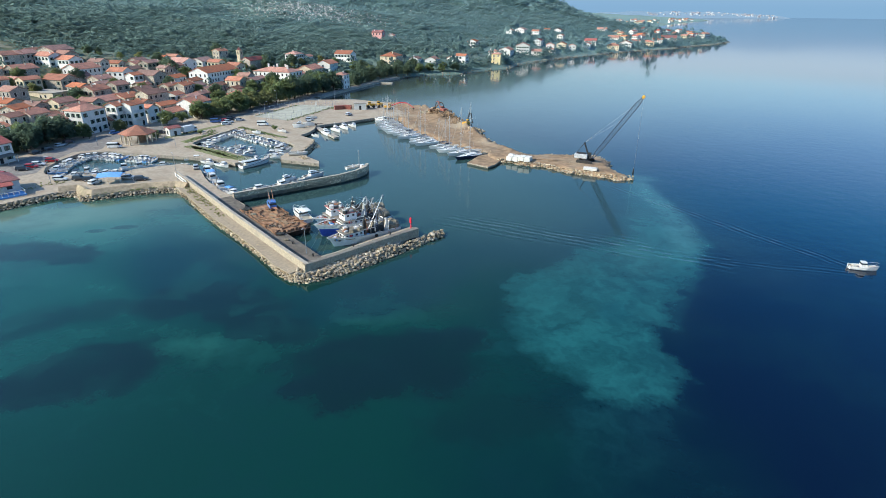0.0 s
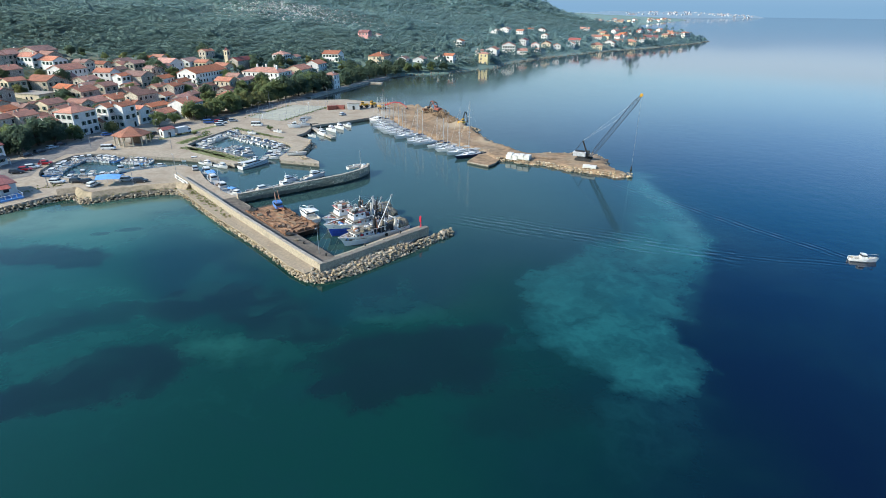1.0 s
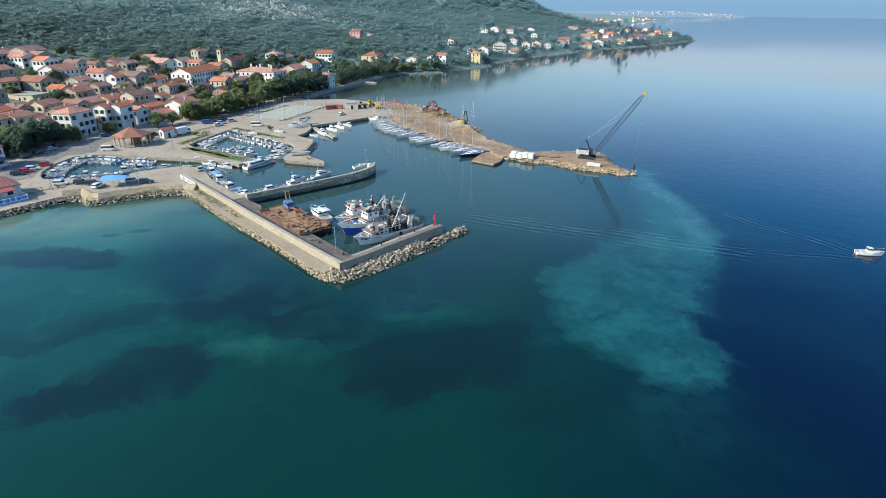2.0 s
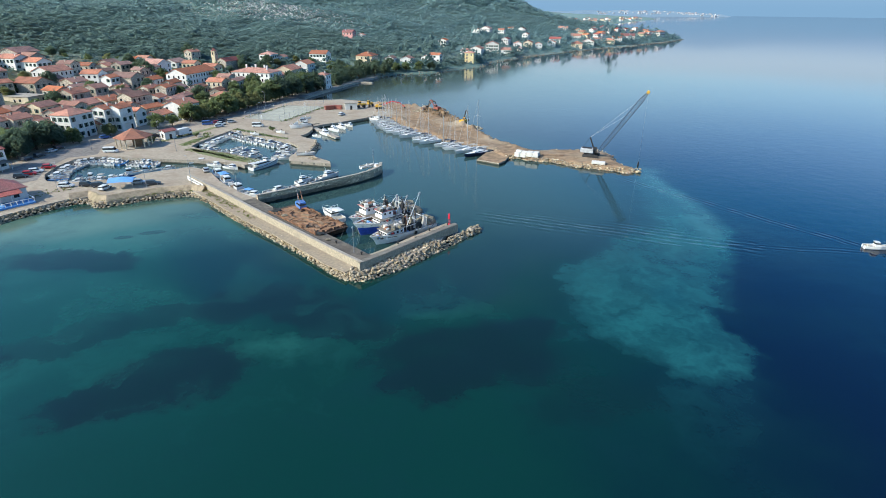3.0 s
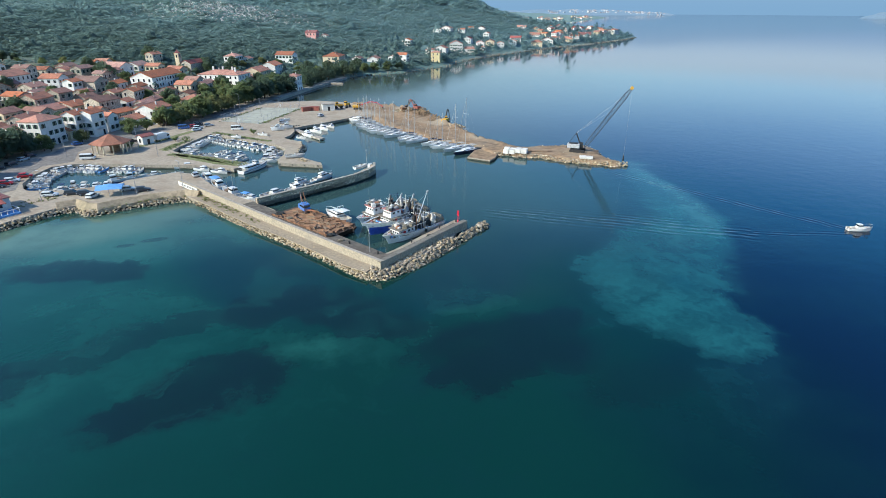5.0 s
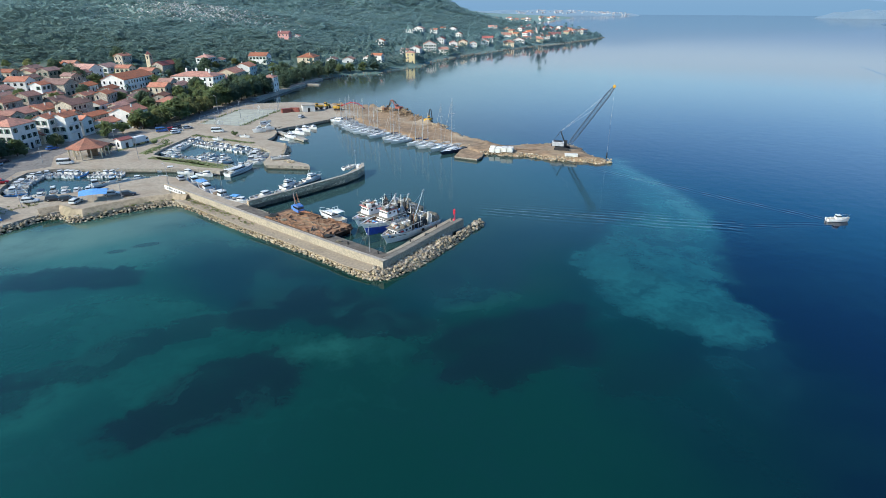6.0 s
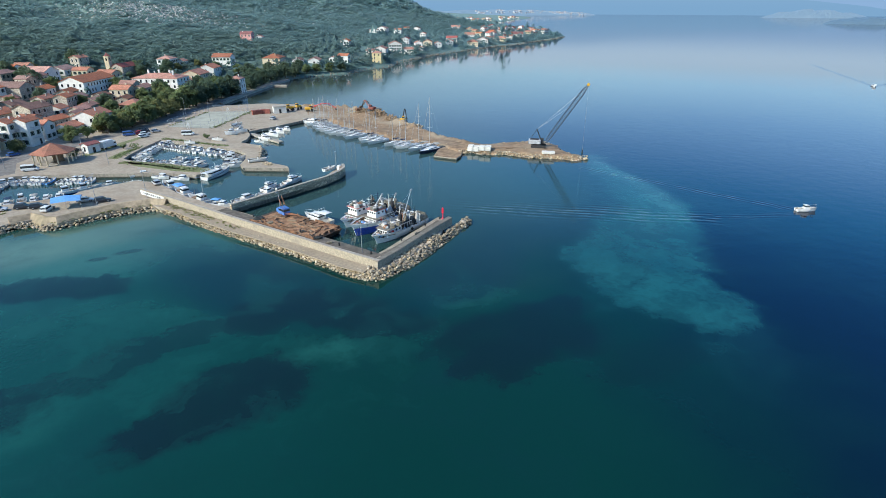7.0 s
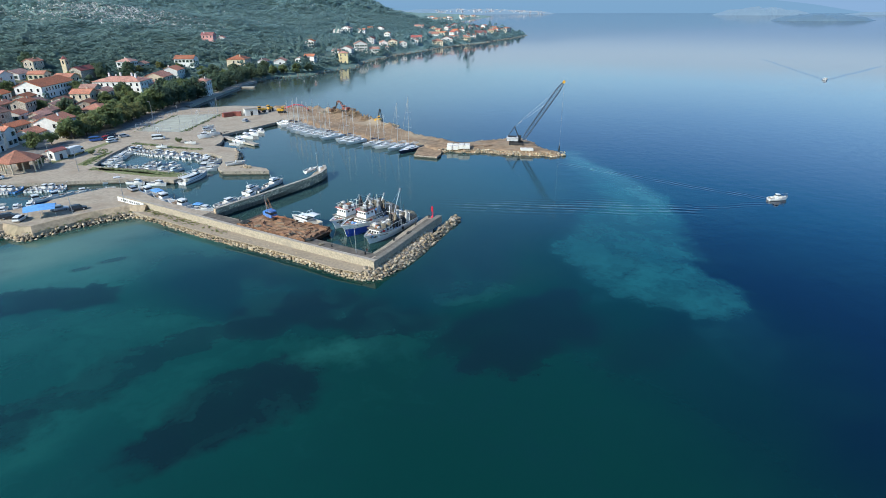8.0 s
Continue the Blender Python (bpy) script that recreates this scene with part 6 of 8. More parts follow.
    for k in range(3):
        hx, hy = rng.uniform(-L * 0.32, -L * 0.1), rng.uniform(-B * 0.3, B * 0.3)
        bm = bmesh.new()
        rod(bm, (hx, hy, dz + 3.2), (hx, hy + 0.2, dz + 1.6), 0.12, 0.55, 8)
        rod(bm, (hx, hy + 0.2, dz + 1.6), (hx + 0.1, hy + 0.2, dz + 0.3), 0.55, 0.75, 8)
        part("hung_net", bm, (M_net, M_grey, M_cream)[k], b, "net hung up to dry")
    # nets, drum, winches, crates
    net_pile("net_mound", seed, -L * 0.4, 0.3, dz, 4.2, B * 0.82, 2.0, M_net, b, "heaped olive-brown fishing net")
    net_pile("net_mound", seed + 3, -L * 0.28, -0.6, dz, 3.0, B * 0.6, 1.6, M_net_dark if seed != 1 else M_net, b, "heaped dark fishing net")
    net_pile("net_mound", seed + 7, -L * 0.13, 0.7, dz, 2.6, B * 0.5, 1.5, M_net_dark, b, "heaped dark fishing net")
    bm = bmesh.new()
    rod(bm, (-L * 0.2, -B * 0.3, dz + 1.0), (-L * 0.2, B * 0.3, dz + 1.0), 0.6, 0.6, 12)
    for sgn in (-1, 1):
        rod(bm, (-L * 0.2, sgn * B * 0.3, dz + 1.0), (-L * 0.2, sgn * B * 0.33, dz + 1.0), 0.95, 0.95, 14)
    part("net_drum", bm, M_net_dark, b)
    bm = bmesh.new()
    box(bm, (-L * 0.16, -B * 0.36, dz + 0.95), (2.0, 0.12, 1.5), bevel=0.03)
    part("weather_screen", bm, M_cream, b)
    for k in range(4):
        bm = bmesh.new()
        rod(bm, (-L * 0.02 + 1.3 * k - 1.6, B * 0.43, dz), (-L * 0.02 + 1.3 * k - 1.6, B * 0.43, dz + 2.0), 0.06, 0.06, 6)
        part("awning_post", bm, M_grey, b)
    bm = bmesh.new()
    tube(bm, [(-L * 0.02 - 1.8, B * 0.43, dz + 2.0), (-L * 0.02 + 2.6, B * 0.43, dz + 2.1)], 0.07, 6)
    part("awning_rail", bm, M_aged, b)
    for k in range(42):
        bm = bmesh.new()
        if k % 2:
            cx = rng.uniform(house[1] + 0.6, L * 0.42)
            wide = B * 0.32 * max(0.2, 1 - (cx / (L * 0.5)) ** 3)
        else:
            cx, wide = rng.uniform(-L * 0.2, house[0] - 0.4), B * 0.36
        cy = rng.uniform(-wide, wide)
        z_ = dz + (0.28 * F if cx > L * 0.25 else 0)
        if k % 3 == 2:
            rod(bm, (cx, cy - 0.4, z_ + 0.4), (cx, cy + 0.4, z_ + 0.4), 0.34, 0.34, 10)
        else:
            box(bm, (cx, cy, z_ + 0.3), (rng.uniform(0.35, 1.0), rng.uniform(0.35, 0.9), rng.uniform(0.4, 1.1)), rng.uniform(0, 90), bevel=0.05, taper=0.85)
        part("winch" if k % 3 == 2 else "fish_crate", bm, (M_cream, M_red, M_grey, M_topcon, M_net, M_dark, M_wood, M_aged, M_canvas, M_container, M_net)[(k + seed) % 11], b)
    for q in (-0.25, 0.0, 0.22) if seed != 1 else (-0.1,):
        for sgn in (-1, 1):
            bm = bmesh.new()
            rod(bm, (q * L, sgn * B * 0.5, F * 0.75), (q * L, sgn * (B * 0.5 + 0.2), F * 0.75), 0.4, 0.4, 10)
            part("tyre_fender", bm, M_dark, b)
    return b


for vessel, x, y, h in (
    (trawler(18.0, 5.2, 1.5, M_hullwhite, M_hullwhite, 0.6, (0.8, 5.9, 3.5, 1.75), None, M_topcon, 1, "white fishing vessel with nets heaped aft, alongside the quay", (-0.6, 6.6), (-1.6, 2.0, -6.0, -0.8, 8.8)), -23.3, 116.6, 222),
    (trawler(19.0, 6.2, 2.05, M_hullwhite, M_blue, 0.62, (-3.2, 3.4, 4.6, 1.3), (-0.4, 2.8, 3.4, 1.7), M_redroof, 2, "blue-hulled fishing vessel with white wheelhouse, rafted alongside", (-3.4, 7.2), (-3.6, 2.2, -5.6, 0.4, 6.6)), -27.0, 122.3, 220),
    (trawler(18.5, 5.6, 1.6, M_hullwhite, M_hullwhite, 0.62, (0.2, 6.2, 4.6, 1.4), (2.4, 5.7, 3.6, 1.8), M_redroof, 3, "white fishing vessel with cluttered deck, outermost of the raft", (-1.0, 6.2), (-1.6, 2.0, -4.4, 0.4, 5.2)), -28.9, 128.0, 219),
):
    put(vessel, x, y, 0, h)

# rusty work barge with a blue crane cab
barge = thing("work_barge", "rusty flat steel work barge with debris on deck", "barge")
bm = bmesh.new()
loft(bm, [[(x, -4.3, 1.45), (x, 4.3, 1.45), (x + k, 4.2, -0.6), (x + k, -4.2, -0.6)] for x, k in ((-11.2, 1.2), (-10, 0), (0, 0), (10, 0), (11.4, -1.4))])
part("hull", bm, M_barge, barge)
bm = bmesh.new()
box(bm, (0.2, 0, 1.47), (20.6, 8.2, 0.1), bevel=0.02)
part("deck_plate", bm, M_rustdeck, barge, "flaking orange rust on the deck plates")
for sgn in (-1, 1):
    for k in range(8):
        if (k + sgn) % 5:
            bm = bmesh.new()
            box(bm, (-9.4 + 2.7 * k, sgn * 4.15, 1.65 + 0.05 * (k % 2)), (2.6, 0.16, 0.4 + 0.12 * ((k * 7) % 3)))
            part("coaming", bm, M_rust, barge)
rg = random.Random(8)
for k in range(60):
    bm = bmesh.new()
    x, y = rg.uniform(-9, 9.5), rg.uniform(-3.3, 3.3)
    box(bm, (x, y, 1.5 + rg.uniform(0.05, 0.2)), (rg.uniform(0.3, 2.4), rg.uniform(0.2, 0.9), rg.uniform(0.06, 0.3)), rg.uniform(0, 180), bevel=0.03, taper=rg.uniform(0.6, 1))
    part("scrap", bm, (M_rust, M_rustdeck, M_wood, M_earth)[k % 4], barge, "rusted steel scrap" if k % 4 < 2 else "old timber and earth")
for k in range(5):
    bm = bmesh.new()
    rod(bm, (-8 + 4 * k, -4.35, 0.7), (-8 + 4 * k, -4.6, 0.7), 0.5, 0.5, 10)
    part("tyre_fender", bm, M_dark, barge)
for k in range(34):
    bm = bmesh.new()
    x, y = rg.uniform(-9.5, 10.5), rg.choice((-1, 1)) * rg.uniform(0.5, 4.0)
    a = rg.uniform(0, 6.28)
    l_ = rg.uniform(0.8, 3.0)
    if k % 2:
        tube(bm, [(x, y, 1.5), (x + l_ * 0.5 * math.cos(a), y + l_ * 0.3 * math.sin(a), 1.6 + rg.uniform(0.1, 0.9)), (x + l_ * math.cos(a), y + l_ * 0.6 * math.sin(a), 1.6 + rg.uniform(0, 0.5))], 0.06)
    else:
        box(bm, (x, y, 1.75), (l_, 0.1, rg.uniform(0.15, 0.4)), math.degrees(a), bevel=0.02, taper=rg.uniform(0.5, 1))
    part("bar" if k % 2 else "bent_plate", bm, (M_rust, M_rust, M_dark, M_wood)[k % 4], barge)
for k in range(9):
    bm = bmesh.new()
    box(bm, (10.6 + 0.3 * (k % 2), -4.0 + k, 1.5), (0.16, 0.95, rg.uniform(0.6, 1.4)), rg.uniform(-12, 12), bevel=0.02, taper=rg.uniform(0.6, 1))
    part("bow_plate", bm, M_rust, barge)
put(barge, -47.2, 124.4, 0, -47)
digger = thing("deck_crane", "small blue cable crane standing on the rusty barge", "crane")
bm = bmesh.new()
rod(bm, (0, 0, 0), (0, 0, 0.6), 1.1, 1.1, 14)
part("turntable", bm, M_rust, digger)
cab = part("cab", cabin_bm(-1.3, 1.4, 2.2, 0.6, 1.75, 0.15), [M_cabblue, M_glass], digger)
bm = bmesh.new()
box(bm, (-1.9, 0, 1.2), (1.2, 2.1, 1.2), bevel=0.12)
part("counterweight", bm, M_cabblue, digger)
bm = bmesh.new()
for sgn in (-0.45, 0.45):
    rod(bm, (1.2, sgn, 0.9), (6.6, sgn * 0.5, 2.0), 0.1, 0.08, 5)
    rod(bm, (-0.8, sgn, 2.8), (-1.6, sgn, 5.2), 0.08, 0.08, 5)
    rod(bm, (-1.6, sgn, 5.2), (1.0, sgn, 1.2), 0.06, 0.06, 5)
for k in range(8):
    rod(bm, (1.4 + k * 0.65, -0.44 + k * 0.02, 0.95 + k * 0.13), (2.05 + k * 0.65, 0.44 - k * 0.02, 1.05 + k * 0.13), 0.04, 0.04, 4)
part("boom", bm, M_orange, digger)
put(digger, -49.5, 131.0, 1.5, -60)
digger.scale = (0.95, 0.95, 0.9)
launch = cruiser(9.4, "white work launch with roofed afterdeck moored outside the barge")
put(launch, -41.7, 129.2, 0, 128)
canopy(launch, -3.0, 3.0, 2.8, 2.4, M_white)
bm = bmesh.new()
tube(bm, [(-1.7, -1.0, 2.6), (-1.9, -0.8, 3.7), (-1.9, 0.8, 3.7), (-1.7, 1.0, 2.6)], 0.06, 6)
part("radar_arch", bm, M_white, launch)
# mooring lines
for a, b, sag in (((-37.4, 109.2, 1.5), (-36.8, 118.9, 2.4), 0.8), ((-35.5, 107.2, 1.5), (-33.6, 116.0, 2.6), 0.8), ((-33.2, 104.8, 1.5), (-33.2, 115.6, 2.6), 0.9), ((-31.2, 103.2, 1.5), (-30.2, 110.8, 2.4), 0.6), ((-29.8, 103.4, 1.5), (-30.0, 110.6, 2.4), 0.6), ((-44.2, 117.6, 1.5), (-40.6, 116.2, 1.6), 0.3)):
    rope = thing("mooring_rope", "slack pale mooring rope between vessel and quay", "rope", "mooring ropes")
    bm = bmesh.new()
    pts = [Vector(a).lerp(Vector(b), k / 8) - Vector((0, 0, sag * 4 * (k / 8) * (1 - k / 8))) for k in range(9)]
    for p, q in zip(pts, pts[1:]):
        rod(bm, p, q, 0.022, 0.022, 5)
    part("rope", bm, M_topcon, rope)
for x, y in ((-31.4, 102.9), (-37.6, 109), (-45.8, 118.2), (-24, 108.4), (-17, 116), (-57, 132), (-12.6, 119.8)):
    bol = thing("bollard", "dark iron mooring bollard on the quay", "bollard", "bollards")
    bm = bmesh.new()
    rod(bm, (0, 0, 0), (0, 0, 0.5), 0.18, 0.14, 10)
    rod(bm, (0, 0, 0.5), (0, 0, 0.65), 0.26, 0.24, 10)
    part("post", bm, M_dark, bol)
    put(bol, x, y, QZ)

for k, (x, y, w, mat) in enumerate(((-55.6, 129.6, 1.6, M_net_dark), (-52.8, 126.2, 1.1, M_net), (-42.0, 114.0, 1.3, M_net_dark), (-39.6, 110.8, 0.9, M_net), (-19.6, 111.0, 1.2, M_net_dark))):
    heap_ = thing("net_heap", "small heap of dark fishing net on the quay", "fishing net", "net heaps")
    put(heap_, x, y, QZ + 0.05)
    net_pile("net", 40 + k, 0, 0, 0, w * 1.5, w, w * 0.45, mat, heap_)
# red harbour light at the breakwater head
beacon = thing("harbour_light", "red iron harbour light on a concrete base at the breakwater head", "beacon")
bm = bmesh.new()
box(bm, (0, 0, 0.12), (1.7, 1.7, 0.24), bevel=0.05)
part("plinth", bm, M_concrete, beacon)
bm = bmesh.new()
rod(bm, (0, 0, 0.24), (0, 0, 1.0), 0.55, 0.46, 14)
rod(bm, (0, 0, 1.0), (0, 0, 1.4), 0.46, 0.16, 14)
part("base", bm, M_signal, beacon)
bm = bmesh.new()
rod(bm, (0, 0, 1.4), (0, 0, 2.5), 0.15, 0.13, 10)
part("tower", bm, M_signal, beacon)
for k in range(3):
    bm = bmesh.new()
    box(bm, (0.34 * math.cos(k * 2.094), 0.34 * math.sin(k * 2.094), 3.05), (0.06, 0.72, 1.05), math.degrees(k * 2.094), bevel=0.01)
    part("day_mark", bm, M_signal, beacon)
bm = bmesh.new()
rod(bm, (0, 0, 2.42), (0, 0, 2.52), 0.55, 0.55, 14)
part("gallery", bm, M_signal, beacon)
bm = bmesh.new()
rod(bm, (0, 0, 2.52), (0, 0, 3.6), 0.22, 0.2, 10)
rod(bm, (0, 0, 3.6), (0, 0, 3.85), 0.3, 0.05, 10)
part("lantern", bm, M_signal, beacon)
bm = bmesh.new()
for k in range(9):
    rod(bm, (0.62, -0.16, 0.3 + k * 0.26), (0.62, 0.16, 0.3 + k * 0.26), 0.015, 0.015, 4)
for s_ in (-0.16, 0.16):
    rod(bm, (0.62, s_, 0.2), (0.5, s_, 2.5), 0.02, 0.02, 4)
part("ladder", bm, M_signal, beacon)
put(beacon, -12.4, 117.6, QZ, 20)
beacon.scale = (0.52, 0.52, 1.0)
# mast and hut at the mole head
mm = thing("mole_light", "white hut with thin signal mast on the mole head", "beacon")
bm = bmesh.new()
box(bm, (0, 0, 0.75), (1.5, 1.2, 1.5), bevel=0.08, taper=0.8)
part("hut", bm, M_white, mm)
bm = bmesh.new()
rod(bm, (-0.9, 0.4, 0), (-0.9, 0.4, 6.2), 0.09, 0.06)
rod(bm, (-1.2, 0.4, 5.9), (-0.6, 0.4, 5.9), 0.12, 0.12)
part("mast", bm, M_steel, mm)
put(mm, -33.6, 170.6, QZ, 40)


# ---- larger town buildings ----
school = house(-126.0, 369.1, -16, 27, 15, 2, "hip", win=0, label="long white two-storey school with orange hipped roof", name="school", pitch=0.3)
for k, (cx, cy) in enumerate(((-8, 2), (-2, 3), (5, 2), (9, -2))):
    bm = bmesh.new()
    box(bm, (cx, cy, 8.9), (0.9, 0.9, 2.6), bevel=0.03)
    part("chimney", bm, M_render, school)
church = thing("church", "stone church with dark red roof and bell tower", "church")
bm = bmesh.new()
loft(bm, [[(s * 9, a, b) for a, b in ((-4.6, -2), (4.6, -2), (4.6, 7), (0, 9.6), (-4.6, 7))] for s in (-1, 1)])
part("nave", bm, M_stone, church)
bm = bmesh.new()
loft(bm, [[(s * 9.3, a, b) for a, b in ((-5, 6.85), (0, 9.65), (5, 6.85), (5, 7.1), (0, 9.9), (-5, 7.1))] for s in (-1, 1)])
part("roof", bm, M_roof_red, church)
bm = bmesh.new()
box(bm, (-8, 6, 6.5), (3.4, 3.4, 17), bevel=0.05)
box(bm, (-8, 6, 15.2), (3.9, 3.9, 0.4))
tower = part("bell_tower", bm, M_render_cream, church)
bm = bmesh.new()
rod(bm, (-8, 6, 15.4), (-8, 6, 18.0), 2.5, 0.1, 4)
part("spire", bm, M_roof_red, tower)
for a, b in ((0, -1.72), (-1.72, 0), (1.72, 0)):
    bm = bmesh.new()
    box(bm, (-8 + a, 6 + b, 13.0), (1.0 if b else 0.12, 0.12 if b else 1.0, 2.4), bevel=0.03)
    part("belfry_opening", bm, M_glass, tower)
put(church, -152, 396, land_z(-152, 396) - 0.3, 70)
church.scale = (0.85, 0.85, 0.78)
house(373, 962, 40, 16, 11, 3, "hip", label="large white house near the cape")
house(352, 968, -50, 12, 9, 2)

# pavilion with tiled roof on pale columns
pav = thing("pavilion", "open waterfront pavilion with orange tiled roof on pale columns", "pavilion")
bm = bmesh.new()
sides = 6
ringo = [(7.6 * math.cos(k * math.pi / 3 + 0.5), 7.6 * math.sin(k * math.pi / 3 + 0.5)) for k in range(sides)]
lo = [bm.verts.new((x, y, 3.5)) for x, y in ringo]
hi = [bm.verts.new((x, y, 3.75)) for x, y in ringo]
apex = bm.verts.new((0, 0, 6.6))
bm.faces.new(lo)
for k in range(sides):
    bm.faces.new((lo[k - 1], lo[k], hi[k], hi[k - 1]))
    bm.faces.new((hi[k - 1], hi[k], apex))
part("roof", bm, M_roof_bright, pav)
for k in range(12):
    a = k * math.pi / 6 + 0.5
    r = 6.6 if k % 2 == 0 else 5.75
    bm = bmesh.new()
    rod(bm, (r * math.cos(a), r * math.sin(a), -0.1), (r * math.cos(a), r * math.sin(a), 3.6), 0.26, 0.24, 8)
    part("column", bm, M_render_cream, pav)
bm = bmesh.new()
rod(bm, (0, 0, -0.1), (0, 0, 0.15), 7.0, 7.0, 6)
part("plinth", bm, M_concrete, pav)
bm = bmesh.new()
box(bm, (0.8, 1.0, 1.3), (3.4, 2.6, 2.5), 20, bevel=0.05)
part("kiosk_wall", bm, M_wood, pav)
put(pav, -125.0, 201.4, QZ)
pav.scale = (0.89, 0.89, 1.0)

# blue canopy by the south wall
tent = thing("canopy_tent", "bright blue fabric canopy on thin steel legs", "canopy")
bm = bmesh.new()
rings = []
for k in range(7):
    u = -1 + k / 3
    rings.append([(u * 3.9, -2.6, 2.3 - 0.15 * abs(u)), (u * 3.9, -1.2, 3.0 - 0.25 * abs(u)), (u * 3.9, 0, 3.35 - 0.35 * abs(u)), (u * 3.9, 1.2, 3.0 - 0.25 * abs(u)), (u * 3.9, 2.6, 2.3 - 0.15 * abs(u)), (u * 3.9, 0, 2.95 - 0.35 * abs(u))])
loft(bm, rings)
part("canopy", bm, M_canvas, tent)
for sx_ in (-1, 0, 1):
    for sy_ in (-1, 1):
        bm = bmesh.new()
        rod(bm, (sx_ * 3.7, sy_ * 2.5, 0), (sx_ * 3.7, sy_ * 2.5, 2.3), 0.05, 0.05, 6)
        part("leg", bm, M_steel, tent)
put(tent, -104.2, 150.6, QZ, 12)
tent.scale = (0.85, 0.9, 0.95)

# roadside house with a lean-to
lodge = house(-155.0, 168.0, 76, 9.0, 8.0, 2, z=QZ, label="white roadside house with red roof and grey lean-to", tile=M_roof_red)
bm = bmesh.new()
loft(bm, [[(x, -4.05, 2.9), (x, -6.6, 2.45), (x, -6.6, 2.57), (x, -4.05, 3.05)] for x in (-3.6, 3.6)])
part("lean_to_roof", bm, M_topcon, lodge)
for x in (-3.4, 0.0, 3.4):
    bm = bmesh.new()
    rod(bm, (x, -6.5, -0.2), (x, -6.5, 2.5), 0.08, 0.08, 7)
    part("post", bm, M_white, lodge)


def balcony(root, x, y, z, w, out, face):
    """A slab with a railing on a house wall; face: degrees by which it is turned."""
    bm = bmesh.new()
    box(bm, (0, -out / 2, 0), (w, out, 0.16), bevel=0.02)
    slab_ = part("balcony", bm, M_render, root)
    slab_.matrix_basis = pose(x, y, z, 0, 0, face)
    bm = bmesh.new()
    for k in range(int(w / 0.3) + 1):
        u = -w / 2 + 0.05 + k * (w - 0.1) / int(w / 0.3)
        rod(bm, (u, -out + 0.05, 0.05), (u, -out + 0.05, 0.95), 0.02, 0.02, 4)
    for pts in (((-w / 2 + 0.05, -0.02, 0.97), (-w / 2 + 0.05, -out + 0.05, 0.97)), ((-w / 2 + 0.05, -out + 0.05, 0.97), (w / 2 - 0.05, -out + 0.05, 0.97)), ((w / 2 - 0.05, -out + 0.05, 0.97), (w / 2 - 0.05, -0.02, 0.97))):
        rod(bm, *pts, 0.035, 0.035, 5)
    part("railing", bm, M_steel, slab_)


for root, half_l, half_d in ((tall_a, 3.35, 3.0), (tall_b, 3.6, 3.0)):
    for floor_z in (3.05, 5.95):
        balcony(root, -half_l, 0, floor_z, 3.4, 1.2, -90)
        balcony(root, 0, -half_d, floor_z, 4.2, 1.1, 0)
# restaurant with red roof and blue terrace
rest = house(-130.4, 139.5, -38, 9.0, 9.5, 1, "hip", M_render, M_roof_red, z=QZ, name="restaurant", label="low waterfront restaurant with dark red roof and blue terrace", win=2, pitch=0.55)
bm = bmesh.new()
box(bm, (6.9, 0, 0.2), (4.8, 9.4, 0.5), bevel=0.04)
terrace = part("terrace", bm, M_canvas, rest, "pale blue painted terrace")
bm = bmesh.new()
loft(bm, [[(4.6, y, 3.2), (7.2, y, 2.65), (7.2, y, 2.8), (4.6, y, 3.38)] for y in (-4.9, 3.0)])
part("veranda_roof", bm, M_roof_red, rest)
for y in (-4.6, -2.1, 0.4, 2.8):
    bm = bmesh.new()
    rod(bm, (7.0, y, 0.45), (7.0, y, 2.7), 0.11, 0.1, 8)
    part("veranda_post", bm, M_white, rest)
for y in (-4.6, -3.3, -2.0, -0.7, 0.6, 1.9, 3.2, 4.5):
    bm = bmesh.new()
    box(bm, (9.2, y, 0.9), (0.14, 0.14, 0.95))
    part("baluster", bm, M_white, terrace)
bm = bmesh.new()
box(bm, (9.2, 0, 1.4), (0.2, 9.3, 0.12), bevel=0.02)
box(bm, (6.9, -4.6, 1.4), (4.6, 0.2, 0.12), bevel=0.02)
box(bm, (6.9, 4.6, 1.4), (4.6, 0.2, 0.12), bevel=0.02)
part("handrail", bm, M_white, terrace)
for tx, ty in ((8.2, -3.2), (8.2, -0.6), (8.0, 2.2)):
    table = thing("cafe_table", "small white round cafe table on the blue terrace", "table", "terrace tables")
    bm = bmesh.new()
    rod(bm, (0, 0, 0.72), (0, 0, 0.76), 0.5, 0.5, 14)
    part("tabletop", bm, M_white, table)
    bm = bmesh.new()
    rod(bm, (0, 0, 0), (0, 0, 0.72), 0.05, 0.05, 7)
    rod(bm, (0, 0, 0), (0, 0, 0.04), 0.28, 0.24, 10)
    part("pedestal", bm, M_steel, table)
    table.matrix_basis = rest.matrix_basis @ pose(tx, ty, 0.45)

